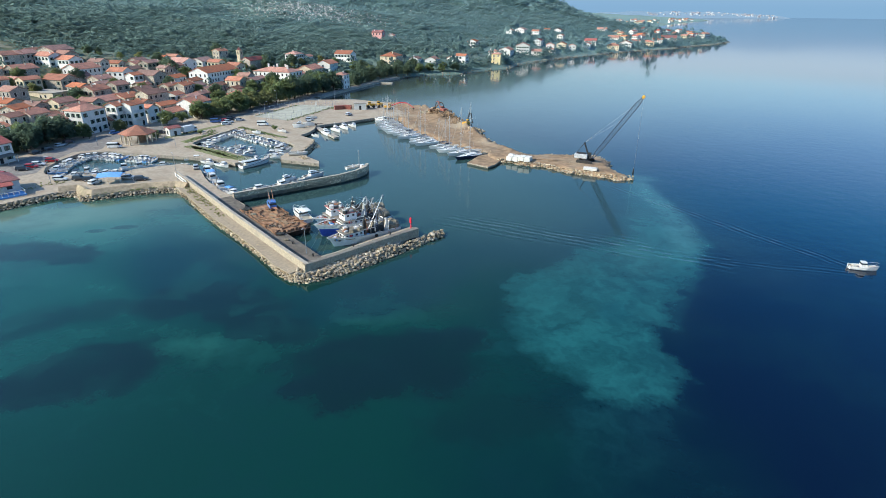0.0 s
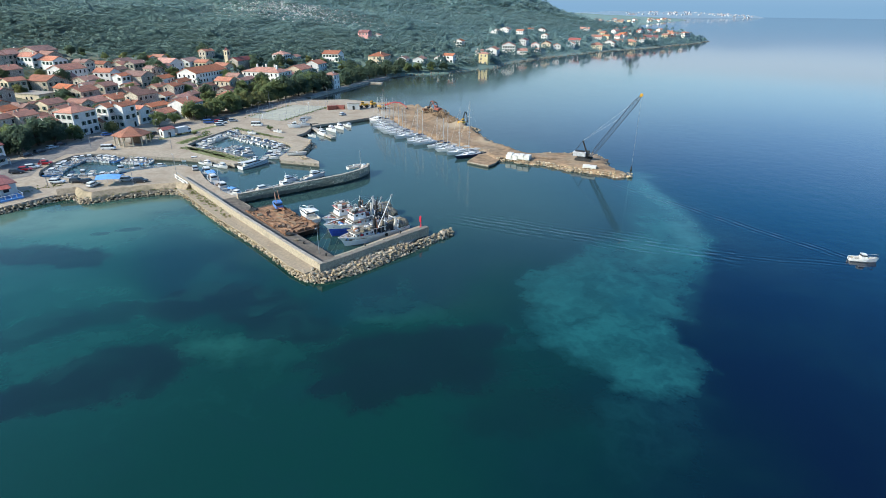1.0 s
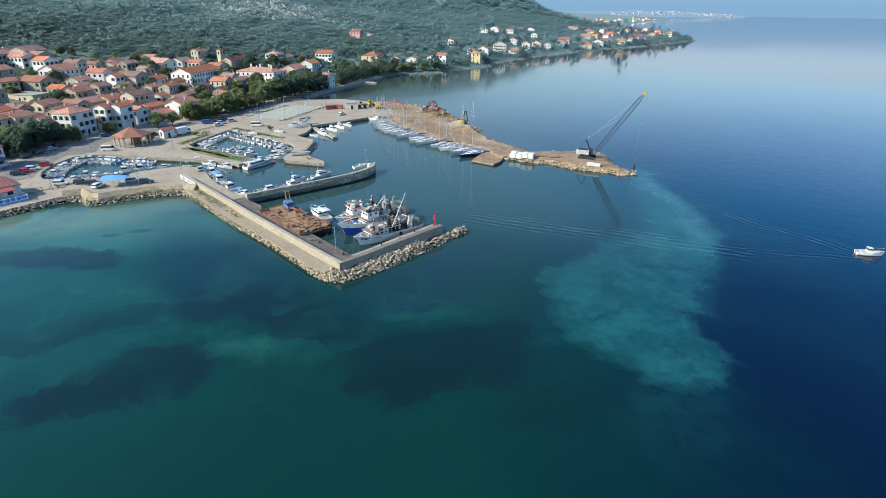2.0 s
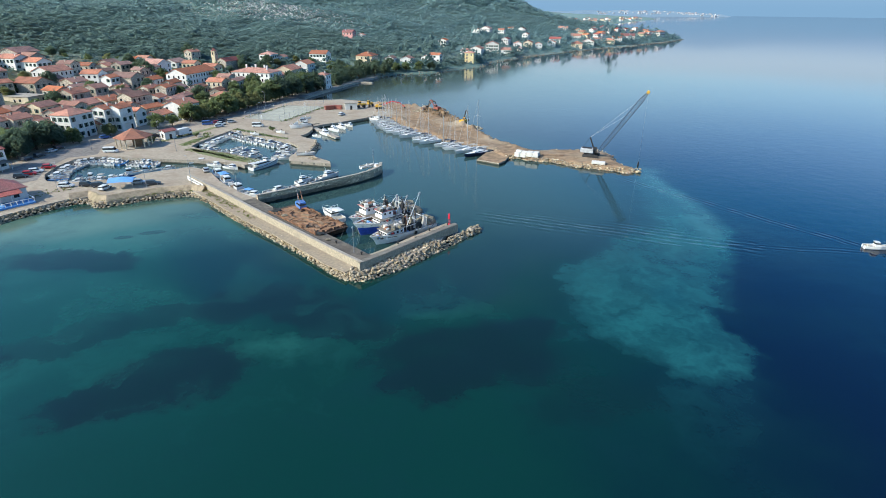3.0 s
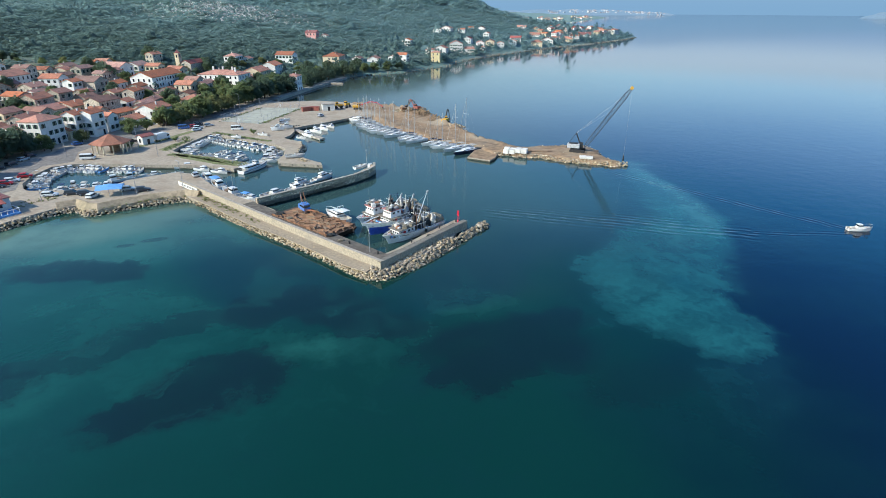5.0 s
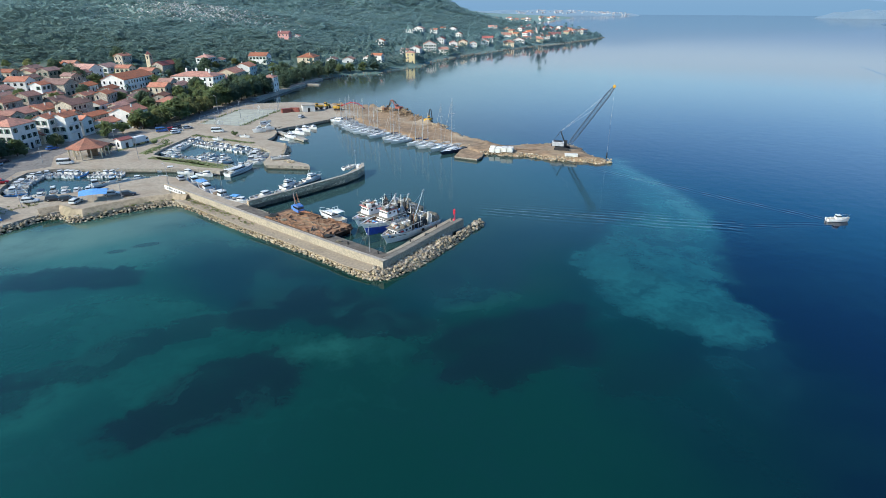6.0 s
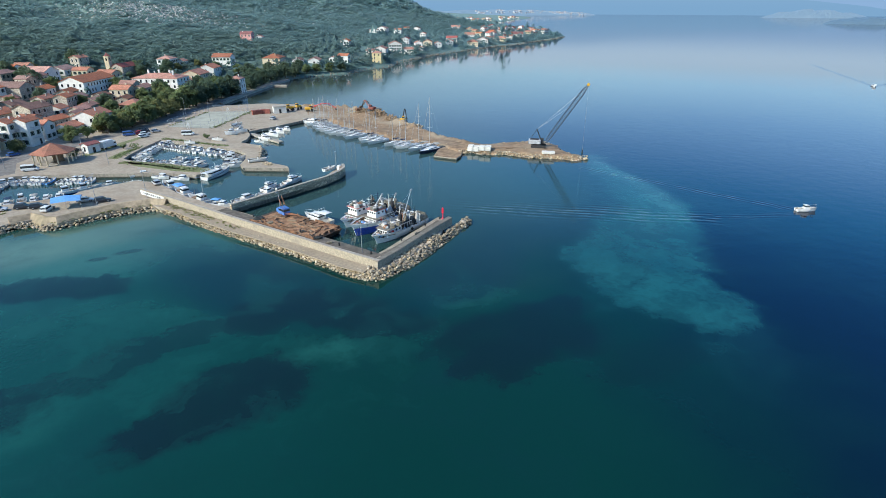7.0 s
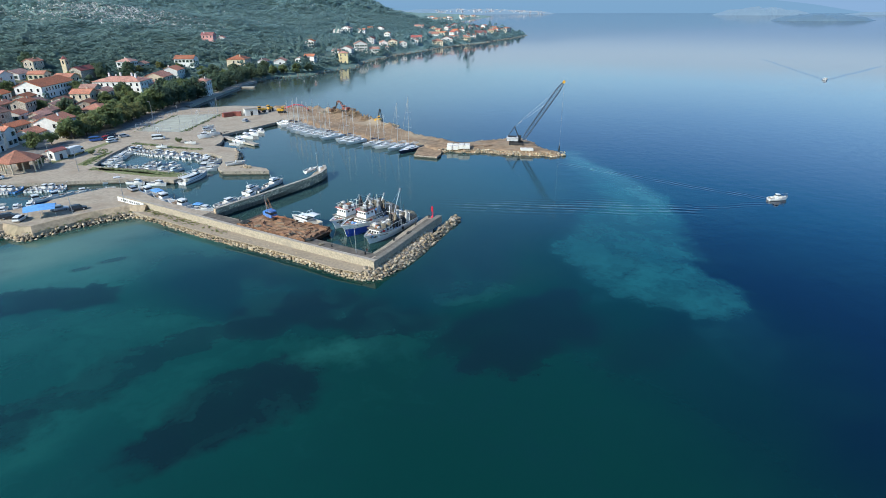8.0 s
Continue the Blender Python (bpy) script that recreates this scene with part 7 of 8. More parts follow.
# ---- quay furniture ----
for k, (x, y, h) in enumerate(((-120.8, 147.7, 8), (-97.4, 150.2, 8), (-86.2, 153.9, 8), (-70.3, 145.6, 7), (-33.1, 104.0, 6), (-118.1, 206.8, 8), (-92.6, 249.0, 8), (-85.4, 266.7, 8), (-71.2, 294.2, 9), (-50.5, 131.8, 6), (-79.1, 181.6, 7), (-106.8, 193.6, 7), (-136.8, 194.3, 8), (-98.8, 283.9, 8))):
    lamp = thing("street_lamp", "tall grey steel lamp post on the quay", "street lamp", "street lamps")
    bm = bmesh.new()
    rod(bm, (0, 0, -0.2), (0, 0, h), 0.08, 0.05, 8)
    part("post", bm, M_grey, lamp)
    bm = bmesh.new()
    rod(bm, (0, 0, h - 0.05), (0.9, 0, h + 0.15), 0.05, 0.04, 6)
    box(bm, (1.1, 0, h + 0.15), (0.6, 0.24, 0.14), bevel=0.04)
    part("lamp_head", bm, M_steel, lamp)
    put(lamp, x, y, QZ, k * 67 % 360)


def car(name, label, mats, L=3.95, W=1.7, H=1.42, kind="hatch"):
    c = thing(name, label, "van" if name == "van" else "car", "parked cars")
    bm = bmesh.new()
    hood = {"hatch": 0.36, "van": 0.42, "estate": 0.34}[kind]
    waist = 0.85 if kind != "van" else 1.05
    stations = [(-0.5, 0.42, waist - 0.08, 0.86), (-0.47, 0.3, waist, 0.96), (-0.2, 0.25, waist, 1.0), (0.15, 0.25, waist, 1.0), (hood, 0.28, waist - 0.1, 0.97), (0.46, 0.32, waist - 0.22, 0.9), (0.5, 0.4, waist - 0.34, 0.8)]
    loft(bm, [[(a * L, -W / 2 * w, z0), (a * L, W / 2 * w, z0), (a * L, W / 2 * w, z1 - 0.12), (a * L, W / 2 * w * 0.93, z1), (a * L, -W / 2 * w * 0.93, z1), (a * L, -W / 2 * w, z1 - 0.12)] for a, z0, z1, w in stations])
    part("body", bm, mats, c)
    bm = bmesh.new()
    b0, b1, f1, f0 = {"hatch": (-0.46, -0.36, 0.06, 0.24), "van": (-0.495, -0.48, 0.22, 0.36), "estate": (-0.47, -0.43, 0.05, 0.22)}[kind]
    rings = []
    for t in (0.0, 0.75, 1.0):
        xb, xf = (b0 + (b1 - b0) * t) * L, (f0 + (f1 - f0) * t) * L
        hw = W / 2 * (0.92 - 0.16 * t)
        z = waist - 0.02 + (H - waist) * t
        rings.append([(xb, -hw, z), (xf, -hw, z), (xf, hw, z), (xb, hw, z)])
    vs = loft(bm, rings, 0)
    for f in bm.faces:
        zc = f.calc_center_median().z
        f.material_index = 1 if zc < waist + (H - waist) * 0.7 and zc > waist else 0
    part("cabin", bm, [mats, M_glass], c)
    for sx_ in (-0.31, 0.31):
        for sy_ in (-1, 1):
            bm = bmesh.new()
            rod(bm, (sx_ * L, sy_ * W * 0.36, 0.31), (sx_ * L, sy_ * W * 0.5, 0.31), 0.31, 0.31, 12)
            wheel = part("wheel", bm, M_dark, c)
            bm = bmesh.new()
            rod(bm, (sx_ * L, sy_ * W * 0.5, 0.31), (sx_ * L, sy_ * (W * 0.5 + 0.02), 0.31), 0.19, 0.17, 10)
            part("rim", bm, M_steel, wheel)
    return c


M_car_red = surface("car_red", (0.42, 0.02, 0.025), 0.3, grain=3, var=0.05, stain=0.1, bump=0)
M_car_silver = surface("car_silver", (0.5, 0.51, 0.52), 0.3, 0.5, grain=3, var=0.05, stain=0.1, bump=0)
M_car_dark = surface("car_dark", (0.03, 0.033, 0.04), 0.3, grain=3, var=0.05, stain=0.1, bump=0)
M_car_blue = surface("car_blue", (0.05, 0.12, 0.32), 0.3, grain=3, var=0.05, stain=0.1, bump=0)
cars = [car("car", "red hatchback parked on the quay", M_car_red), car("car", "white car parked on the quay", M_white, kind="estate"), car("car", "silver hatchback parked on the quay", M_car_silver), car("car", "dark car parked on the quay", M_car_dark, kind="estate"), car("car", "blue car parked on the quay", M_car_blue), car("van", "white delivery van parked on the quay", M_white, 4.7, 1.85, 2.0, "van"), car("van", "blue van parked under the trees", M_car_blue, 4.6, 1.8, 1.9, "van")]
first = set()


def park(i, x, y, heading, z=None):
    z = (QZ + 0.035) if z is None else z
    if i in first:
        return copy_thing(cars[i], pose(x, y, z, 0, 0, heading))
    first.add(i)
    return put(cars[i], x, y, z, heading)


for i, x, y, h in ((3, -139.1, 160.5, 20), (0, -138.6, 163.4, 20), (1, -138.4, 166.2, 20), (0, -137.4, 171.0, 20), (0, -140.8, 154.4, 100), (1, -120.2, 151.0, 10), (3, -114.9, 151.9, 10), (3, -111.2, 151.3, 15), (1, -108.2, 148.7, 80), (2, -101.3, 154.1, 15), (3, -96.8, 153.0, 15), (2, -86.7, 166.9, 120), (5, -128.6, 191.5, 10), (6, -112.6, 240.9, 20), (4, -113.4, 244.1, 20), (0, -109.2, 243.4, 40), (1, -106.1, 236.3, 40), (1, -106.6, 240.9, 30), (3, -108.1, 246.5, 30), (3, -109.5, 250.3, 30), (2, -103.7, 245.7, 30), (5, -89.7, 236.4, 5), (2, -72.6, 249.1, 15), (3, -149.7, 196.9, 70), (2, -149.4, 192.0, 70), (3, -149.7, 186.0, 75), (3, -150.6, 181.0, 75), (2, -129.1, 214.6, 40), (3, -124.4, 216.9, 40), (4, -142.6, 214.3, 50), (2, -57.7, 264.1, 70)):
    park(i, x, y, h)

truck = thing("box_truck", "white box truck parked beside the grass verge", "truck")
bm = bmesh.new()
box(bm, (-0.9, 0, 2.0), (5.6, 2.3, 2.4), bevel=0.05)
part("cargo_box", bm, M_white, truck)
part("cab", cabin_bm(1.95, 3.7, 2.1, 0.6, 1.9, 0.2), [M_white, M_glass], truck)
bm = bmesh.new()
box(bm, (0.2, 0, 0.65), (6.6, 1.0, 0.3))
part("chassis", bm, M_dark, truck)
for x in (-2.4, 2.7):
    for s in (-1, 1):
        bm = bmesh.new()
        rod(bm, (x, s * 0.75, 0.42), (x, s * 1.08, 0.42), 0.42, 0.42, 12)
        part("wheel", bm, M_dark, truck)
put(truck, -114.0, 219.2, QZ, 62)
truck.scale = (0.85, 0.95, 0.95)
house(-118.1, 214.1, 55, 4.6, 3.2, 1, "gable", M_render, M_roof_red, z=QZ - 0.3, chimney=False, name="kiosk", label="small white kiosk with red pitched roof")

# ---- building site on the spit ----
crane = thing("crawler_crane", "dark lattice-boom crawler crane at the end of the spit", "crane")
for s in (-1, 1):
    bm = bmesh.new()
    loft(bm, [[(x, s * 1.9 - 0.4, z) for x, z in ((-2.7, 0.35), (-2.4, 0.0), (2.4, 0.0), (2.7, 0.35), (2.7, 0.75), (2.4, 1.0), (-2.4, 1.0), (-2.7, 0.75))], [(x, s * 1.9 + 0.4, z) for x, z in ((-2.7, 0.35), (-2.4, 0.0), (2.4, 0.0), (2.7, 0.35), (2.7, 0.75), (2.4, 1.0), (-2.4, 1.0), (-2.7, 0.75))]])
    part("crawler_track", bm, M_dark, crane)
bm = bmesh.new()
rod(bm, (0, 0, 0.8), (0, 0, 1.35), 1.3, 1.3, 16)
part("turntable", bm, M_dark, crane)
bm = bmesh.new()
box(bm, (-1.5, 0, 2.1), (4.4, 2.6, 1.5), bevel=0.12)
part("machine_house", bm, M_cranegrey, crane)
bm = bmesh.new()
box(bm, (-3.5, 0, 1.75), (0.7, 2.5, 0.8), bevel=0.1)
part("counterweight", bm, M_dark, crane)
bm = bmesh.new()
box(bm, (-1.6, 0, 2.95), (3.2, 1.9, 0.22), bevel=0.06)
part("roof_cover", bm, M_dark, crane)
part("cab", cabin_bm(0.5, 1.9, 1.1, 1.4, 2.0, 0.1), [M_dark, M_glass], crane)
bm = bmesh.new()
for s in (-0.5, 0.5):
    rod(bm, (1.2, s, 1.6), (-0.9, s, 6.6), 0.15, 0.13, 6)
    rod(bm, (-3.4, s, 2.6), (-0.9, s, 6.6), 0.05, 0.05, 5)
rod(bm, (-0.9, -0.6, 6.6), (-0.9, 0.6, 6.6), 0.12, 0.12, 6)
part("gantry", bm, M_dark, crane)
tipx, tipz = 15.5, 22.4
foot, tip = Vector((2.3, 0, 1.7)), Vector((tipx, 0, tipz))
axis = (tip - foot).normalized()
upv = axis.cross(Vector((0, 1, 0))).normalized()
bm = bmesh.new()


def boom_pt(t, sy, su):
    w = 0.68 * min(1.0, 0.25 + t / 0.12, 0.3 + (1 - t) / 0.14)
    return foot.lerp(tip, t) + Vector((0, sy * w, 0)) + upv * (su * w)


cor = ((-1, -1), (1, -1), (1, 1), (-1, 1))
N_BAY = 16
for k in range(N_BAY):
    a, b = k / N_BAY, (k + 1) / N_BAY
    for c in range(4):
        rod(bm, boom_pt(a, *cor[c]), boom_pt(b, *cor[c]), 0.13, 0.13, 5)
        c2 = (c + 1) % 4
        rod(bm, boom_pt(a, *cor[c]), boom_pt(b, *cor[c2]), 0.04, 0.04, 4)
        rod(bm, boom_pt(b, *cor[c]), boom_pt(b, *cor[c2]), 0.07, 0.07, 4)
boom = part("boom", bm, M_boom, crane)
bm = bmesh.new()
box(bm, tuple(tip + axis * 0.2), (0.75, 0.7, 0.7), bevel=0.12)
rod(bm, tip + axis * 0.5 + Vector((0, -0.3, 0)), tip + axis * 0.5 + Vector((0, 0.3, 0)), 0.5, 0.5, 12)
part("boom_head", bm, M_yellow, boom, "yellow boom head")
for s in (-0.25, 0.25):
    for a, b in (((-0.9, s, 6.6), tip + upv * -0.3), ((-0.9, s, 6.6), foot.lerp(tip, 0.7)), (tip + Vector((0.4, s * 0.6, 0)), (tipx + 0.5, s * 0.6, -0.2))):
        bm = bmesh.new()
        rod(bm, a, b, 0.014, 0.014, 4)
        part("cable", bm, M_steel, boom)
bm = bmesh.new()
rod(bm, (tipx + 0.5, 0, -1.7), (tipx + 0.5, 0, -0.2), 0.3, 0.2, 8)
box(bm, (tipx + 0.5, 0, -1.7), (0.8, 0.7, 0.7), bevel=0.15, taper=0.7)
part("grab", bm, M_dark, boom)
put(crane, 40.3, 184.8, spit_z(40, 185) - 0.1, -24)


def excavator(mat, label, reach, lift, name="excavator"):
    e = thing(name, label, "excavator", "earth-moving machines")
    for s in (-1, 1):
        bm = bmesh.new()
        loft(bm, [[(x, s * 1.1 + o, z) for x, z in ((-1.9, 0.25), (-1.6, 0), (1.6, 0), (1.9, 0.25), (1.9, 0.55), (1.6, 0.8), (-1.6, 0.8), (-1.9, 0.55))] for o in (-0.28, 0.28)])
        part("crawler_track", bm, M_dark, e)
    bm = bmesh.new()
    box(bm, (-0.7, 0, 1.5), (3.2, 2.5, 1.1), bevel=0.15)
    part("body", bm, mat, e)
    part("cab", cabin_bm(-0.2, 1.3, 1.0, 1.2, 1.7, 0.1), [mat, M_glass], e)
    bm = bmesh.new()
    p0, p1, p2, p3 = (0.9, 0.5, 1.8), (0.9 + reach * 0.45, 0.5, 1.8 + lift), (0.9 + reach * 0.75, 0.5, 1.6 + lift * 0.9), (0.9 + reach, 0.5, 1.2)
    rod(bm, p0, p1, 0.3, 0.24, 6)
    rod(bm, p1, p2, 0.24, 0.22, 6)
    arm_ = part("boom", bm, M_dark if reach < 4.7 else mat if reach < 6.5 else M_red, e)
    bm = bmesh.new()
    rod(bm, p2, p3, 0.2, 0.16, 6)
    part("arm", bm, M_dark if reach < 6.5 else M_red, arm_)
    bm = bmesh.new()
    box(bm, (p3[0], 0.5, 0.8), (0.9, 1.0, 0.8), bevel=0.15, taper=0.7)
    part("bucket", bm, M_dark, arm_)
    return e


def wheel_loader(label):
    e = thing("wheel_loader", label, "loader", "earth-moving machines")
    bm = bmesh.new()
    box(bm, (-1.2, 0, 1.5), (2.6, 1.7, 1.1), bevel=0.15)
    part("body", bm, M_yellow, e)
    part("cab", cabin_bm(-0.2, 1.2, 1.4, 1.6, 1.6, 0.1), [M_yellow, M_glass], e)
    bm = bmesh.new()
    for s in (-0.5, 0.5):
        rod(bm, (0.9, s, 1.6), (3.0, s, 0.8), 0.15, 0.15, 6)
    part("lift_arm", bm, M_yellow, e)
    bm = bmesh.new()
    loft(bm, [[(2.7, s, 0.2), (3.7, s, 0.15), (3.5, s, 0.45), (3.0, s, 0.6), (3.1, s, 1.3), (2.7, s, 1.2)] for s in (-1.3, 1.3)])
    part("bucket", bm, M_grey, e)
    for x in (-1.6, 1.2):
        for s in (-1, 1):
            bm = bmesh.new()
            rod(bm, (x, s * 0.8, 0.7), (x, s * 1.3, 0.7), 0.7, 0.7, 14)
            part("wheel", bm, M_dark, e)
    return e


# heaps of rubble and earth where the diggers work
HR = random.Random(63)
for hx, hy, hr, hh, mat, lab in ((-15, 268, 5.0, 2.4, M_earth, "heap of brown earth and stones on the spit"), (-9.5, 260, 5.0, 2.0, M_earth, "heap of brown earth and rubble on the spit"), (-3.5, 250.5, 4.5, 2.0, M_earth, "heap of brown earth beside the digger"), (-20, 275, 4.0, 1.2, M_rock, "small heap of rubble on the spit"), (3.5, 236, 3.6, 1.4, M_rock, "low heap of broken stone on the spit")):
    spots = []
    for _ in range(150):
        r = hr * math.sqrt(HR.random())
        a = HR.uniform(0, 6.28)
        x, y = hx + r * math.cos(a), hy + r * math.sin(a)
        spots.append((x, y, max(spit_z(x, y), 0.8) + hh * (1 - r / hr) * HR.uniform(0.6, 1.0), HR.uniform(0.35, 1.15), HR.uniform(0, 360), HR.uniform(-30, 30)))
    tagged(heap("rubble_heap", spots, mat), lab, "rubble")
clods = []
for _ in range(900):
    x, y = HR.uniform(-34, 52), HR.uniform(168, 296)
    if float(inland(x, y, SPIT_S + SPIT_N)) > 1.5 and HR.random() < (0.9 if y > 225 else 0.45):
        clods.append((x, y, spit_z(x, y) + 0.03, HR.uniform(0.15, 0.6) * HR.choice((0.7, 1.0, 1.3)), HR.uniform(0, 360), HR.uniform(-30, 30)))
tagged(heap("loose_stones", clods, M_rock), "loose stones and clods strewn over the earth", "rocks")
put(excavator(M_yellow, "yellow crawler excavator with raised dark boom on the earth spit", 4.6, 3.6), -0.6, 242.4, spit_z(-0.2, 241.9) - 0.1, 60)
put(excavator(M_rust, "rusty brown crawler excavator working on the earth heap", 5.2, 3.2), -17.2, 269.2, spit_z(-16.7, 269.1) - 0.1, 20)
put(excavator(M_container, "rust-red crawler excavator beside the earth heap", 4.8, 3.0), -12.3, 264.1, spit_z(-11.8, 264.1) - 0.1, 130)
put(excavator(M_yellow, "yellow excavator with long red boom", 12.0, 1.9), -40.9, 282.6, QZ, -8)
put(wheel_loader("yellow wheel loader on the building site"), -50.9, 286.3, QZ, 200)
put(wheel_loader("yellow wheel loader parked beside the hut"), -46.8, 288.7, QZ, 240)
house(-55.4, 281.8, 12, 6.0, 4.4, 1, "flat", M_render, M_roof_old, z=QZ - 0.2, chimney=False, name="site_hut", label="small white flat-roofed site hut", win=0)
for x, y, h, mt, lb in ((-66.0, 279.8, 25, M_container, "rust-red steel container on site"), (-62.0, 281.3, -10, M_container, "rust-red container beside the hut")):
    ct = thing("container", lb, "container", "site containers")
    bm = bmesh.new()
    n = 14
    outl = [(-3.0 + 6.0 * k / n, -1.2 + (0.06 if k % 2 else 0)) for k in range(n + 1)] + [(3.0 - 6.0 * k / n, 1.2 - (0.06 if k % 2 else 0)) for k in range(n + 1)]
    prism(bm, outl, 0, 2.5)
    part("shell", bm, mt, ct)
    for s in (-0.6, 0.6):
        bm = bmesh.new()
        box(bm, (3.03, s, 1.2), (0.06, 1.1, 2.3), bevel=0.01)
        part("door", bm, mt, ct)
    put(ct, x, y, QZ, h)
    ct.scale = (0.72, 0.85, 0.8)
# precast concrete blocks
bgx = Vector((7.7, -3.6)).normalized()
for k in range(4):
    for lay in (-1, 1):
        blk = thing("concrete_block", "pale precast concrete block stored on the spit", "concrete block", "precast blocks")
        bm = bmesh.new()
        box(bm, (0, 0, 0.75), (1.95, 1.5, 1.5), bevel=0.05)
        part("block", bm, M_block, blk)
        x, y = 15.2 + bgx.x * 2.15 * k - bgx.y * lay * 0.8, 188.3 + bgx.y * 2.15 * k + bgx.x * lay * 0.8
        put(blk, x, y, max(spit_z(x, y), 0.9) - 0.1, math.degrees(math.atan2(bgx.y, bgx.x)) + (k - 1) * 2)
for x, y, h in ((39.1, 175.6, -15), (41.1, 174.7, -18)):
    slab = thing("concrete_slab", "pale precast slab lying on rubble", "concrete block", "precast slabs")
    bm = bmesh.new()
    box(bm, (0, 0, 0.3), (2.2, 2.2, 0.7), bevel=0.04)
    part("slab", bm, M_block, slab)
    put(slab, x, y, max(spit_z(x, y), 0.6), h)
for k, (x, y, h) in enumerate(((25.3, 187.1, 5), (27.3, 186.8, -12), (29.2, 185.9, 8), (48.7, 187.1, 60))):
    tim = thing("timber_stack", "dark weathered timber baulks on the spit", "timber", "timber stacks")
    for j in range(3):
        bm = bmesh.new()
        rod(bm, (-1.6, j * 0.35 - 0.35, 0.18), (1.7, j * 0.35 - 0.3, 0.18), 0.17, 0.15, 7)
        part("baulk", bm, M_wood, tim)
    put(tim, x, y, spit_z(x, y), h)


# worn tyres hung along the jetty and quay edges
def tyre():
    t = thing("tyre", "worn black tyre hung as a fender on the quay edge", "tyre", "quay fenders")
    bm = bmesh.new()
    rings = []
    for k in range(14):
        a = k * 2 * math.pi / 14
        rings.append([((0.23 + 0.09 * math.cos(c)) * math.cos(a), 0.09 * math.sin(c), (0.23 + 0.09 * math.cos(c)) * math.sin(a)) for c in (0.5, 1.6, 2.7, 3.7, 4.7, 5.7)])
    loft(bm, rings + [rings[0]], cap=False)
    part("rubber_ring", bm, M_dark, t)
    return t


first_tyre = None
for line, step in ((JETTY_3[:2], 4.4), (FISH_QUAY[1:4], 4.2), (MOLE_N[3:7], 4.6), ([(-19, 110.8), (-12.4, 118)], 3.2)):
    for x, y, h in along(line, step):
        m = pose(x, y, 0.95, 0, 0, h)
        if first_tyre is None:
            first_tyre = tyre()
            first_tyre.matrix_basis = m
        else:
            copy_thing(first_tyre, m)
trailer = thing("boat_trailer", "dark steel boat trailer beside the hauled-out boats", "trailer")
bm = bmesh.new()
for s_ in (-0.7, 0.7):
    tube(bm, [(-2.4, s_, 0.55), (1.2, s_, 0.55), (3.0, 0, 0.5)], 0.07, 6)
for x in (-2.0, -0.6, 0.9):
    rod(bm, (x, -0.7, 0.55), (x, 0.7, 0.55), 0.05, 0.05, 6)
part("frame", bm, M_dark, trailer)
for s_ in (-1, 1):
    bm = bmesh.new()
    rod(bm, (-0.8, s_ * 0.8, 0.34), (-0.8, s_ * 1.0, 0.34), 0.34, 0.34, 12)
    part("wheel", bm, M_dark, trailer)
put(trailer, -66.5, 239.5, QZ + 0.03, 35)

# ---- painted panel on the parapet, unreadable ----
panel = thing("painted_panel", "white painted panel with unreadable dark lettering on the parapet", "sign")
p0, p1 = Vector((-88.2, 156.9)), Vector((-80.6, 148.7))
ph = math.degrees(math.atan2(p1.y - p0.y, p1.x - p0.x))
bm = bmesh.new()
box(bm, (0, 0, 0), ((p1 - p0).length, 0.06, 1.2))
part("board", bm, M_white, panel)
for k in range(9):
    bm = bmesh.new()
    box(bm, (-3.9 + 0.95 * k, -0.05, 0.02), (0.55 if k % 3 else 0.3, 0.03, 0.5))
    part("bar", bm, M_dark, panel)
put(panel, (p0.x + p1.x) / 2 - 0.14, (p0.y + p1.y) / 2 - 0.13, 2.35, ph)


# ---- close-packed older houses of the village core ----
IR = random.Random(77)
tries = 0
while tries < 900:
    tries += 1
    x, y = IR.uniform(-290, -128), IR.uniform(206, 372)
    d = float(inland(x, y, COAST))
    if not 14 < d < 118 or x < -0.66 * y - 95:
        continue
    L, D = IR.uniform(7, 11), IR.uniform(5.5, 7.5)
    if min(math.hypot(x - a, y - b) - r for a, b, r in house_spots) < L * 0.5:
        continue
    house(x, y, IR.choice((76, 76, -14)) + IR.uniform(-12, 12), L, D, IR.choice((1, 1, 2)), "gable", IR.choice((M_stone, M_stone, M_render, M_render_cream)), IR.choice((M_roof, M_roof, M_roof_old)))

# houses clustered out towards the cape
CR = random.Random(19)
made = 0
while made < 20:
    u = CR.random()
    x, y = 230 + 175 * u + CR.uniform(-75, 10), 790 + 175 * u + CR.uniform(-10, 50)
    d = float(inland(x, y, COAST))
    if not 9 < d < 75 or min(math.hypot(x - a, y - b) - r for a, b, r in house_spots) < 5:
        continue
    made += 1
    house(x, y, CR.choice((40, -50)) + CR.uniform(-15, 15), CR.uniform(9, 12), CR.uniform(7, 9), CR.choice((1, 2, 2)), "gable", CR.choice((M_render, M_render, M_render_cream)), CR.choice((M_roof, M_roof_red, M_roof)))

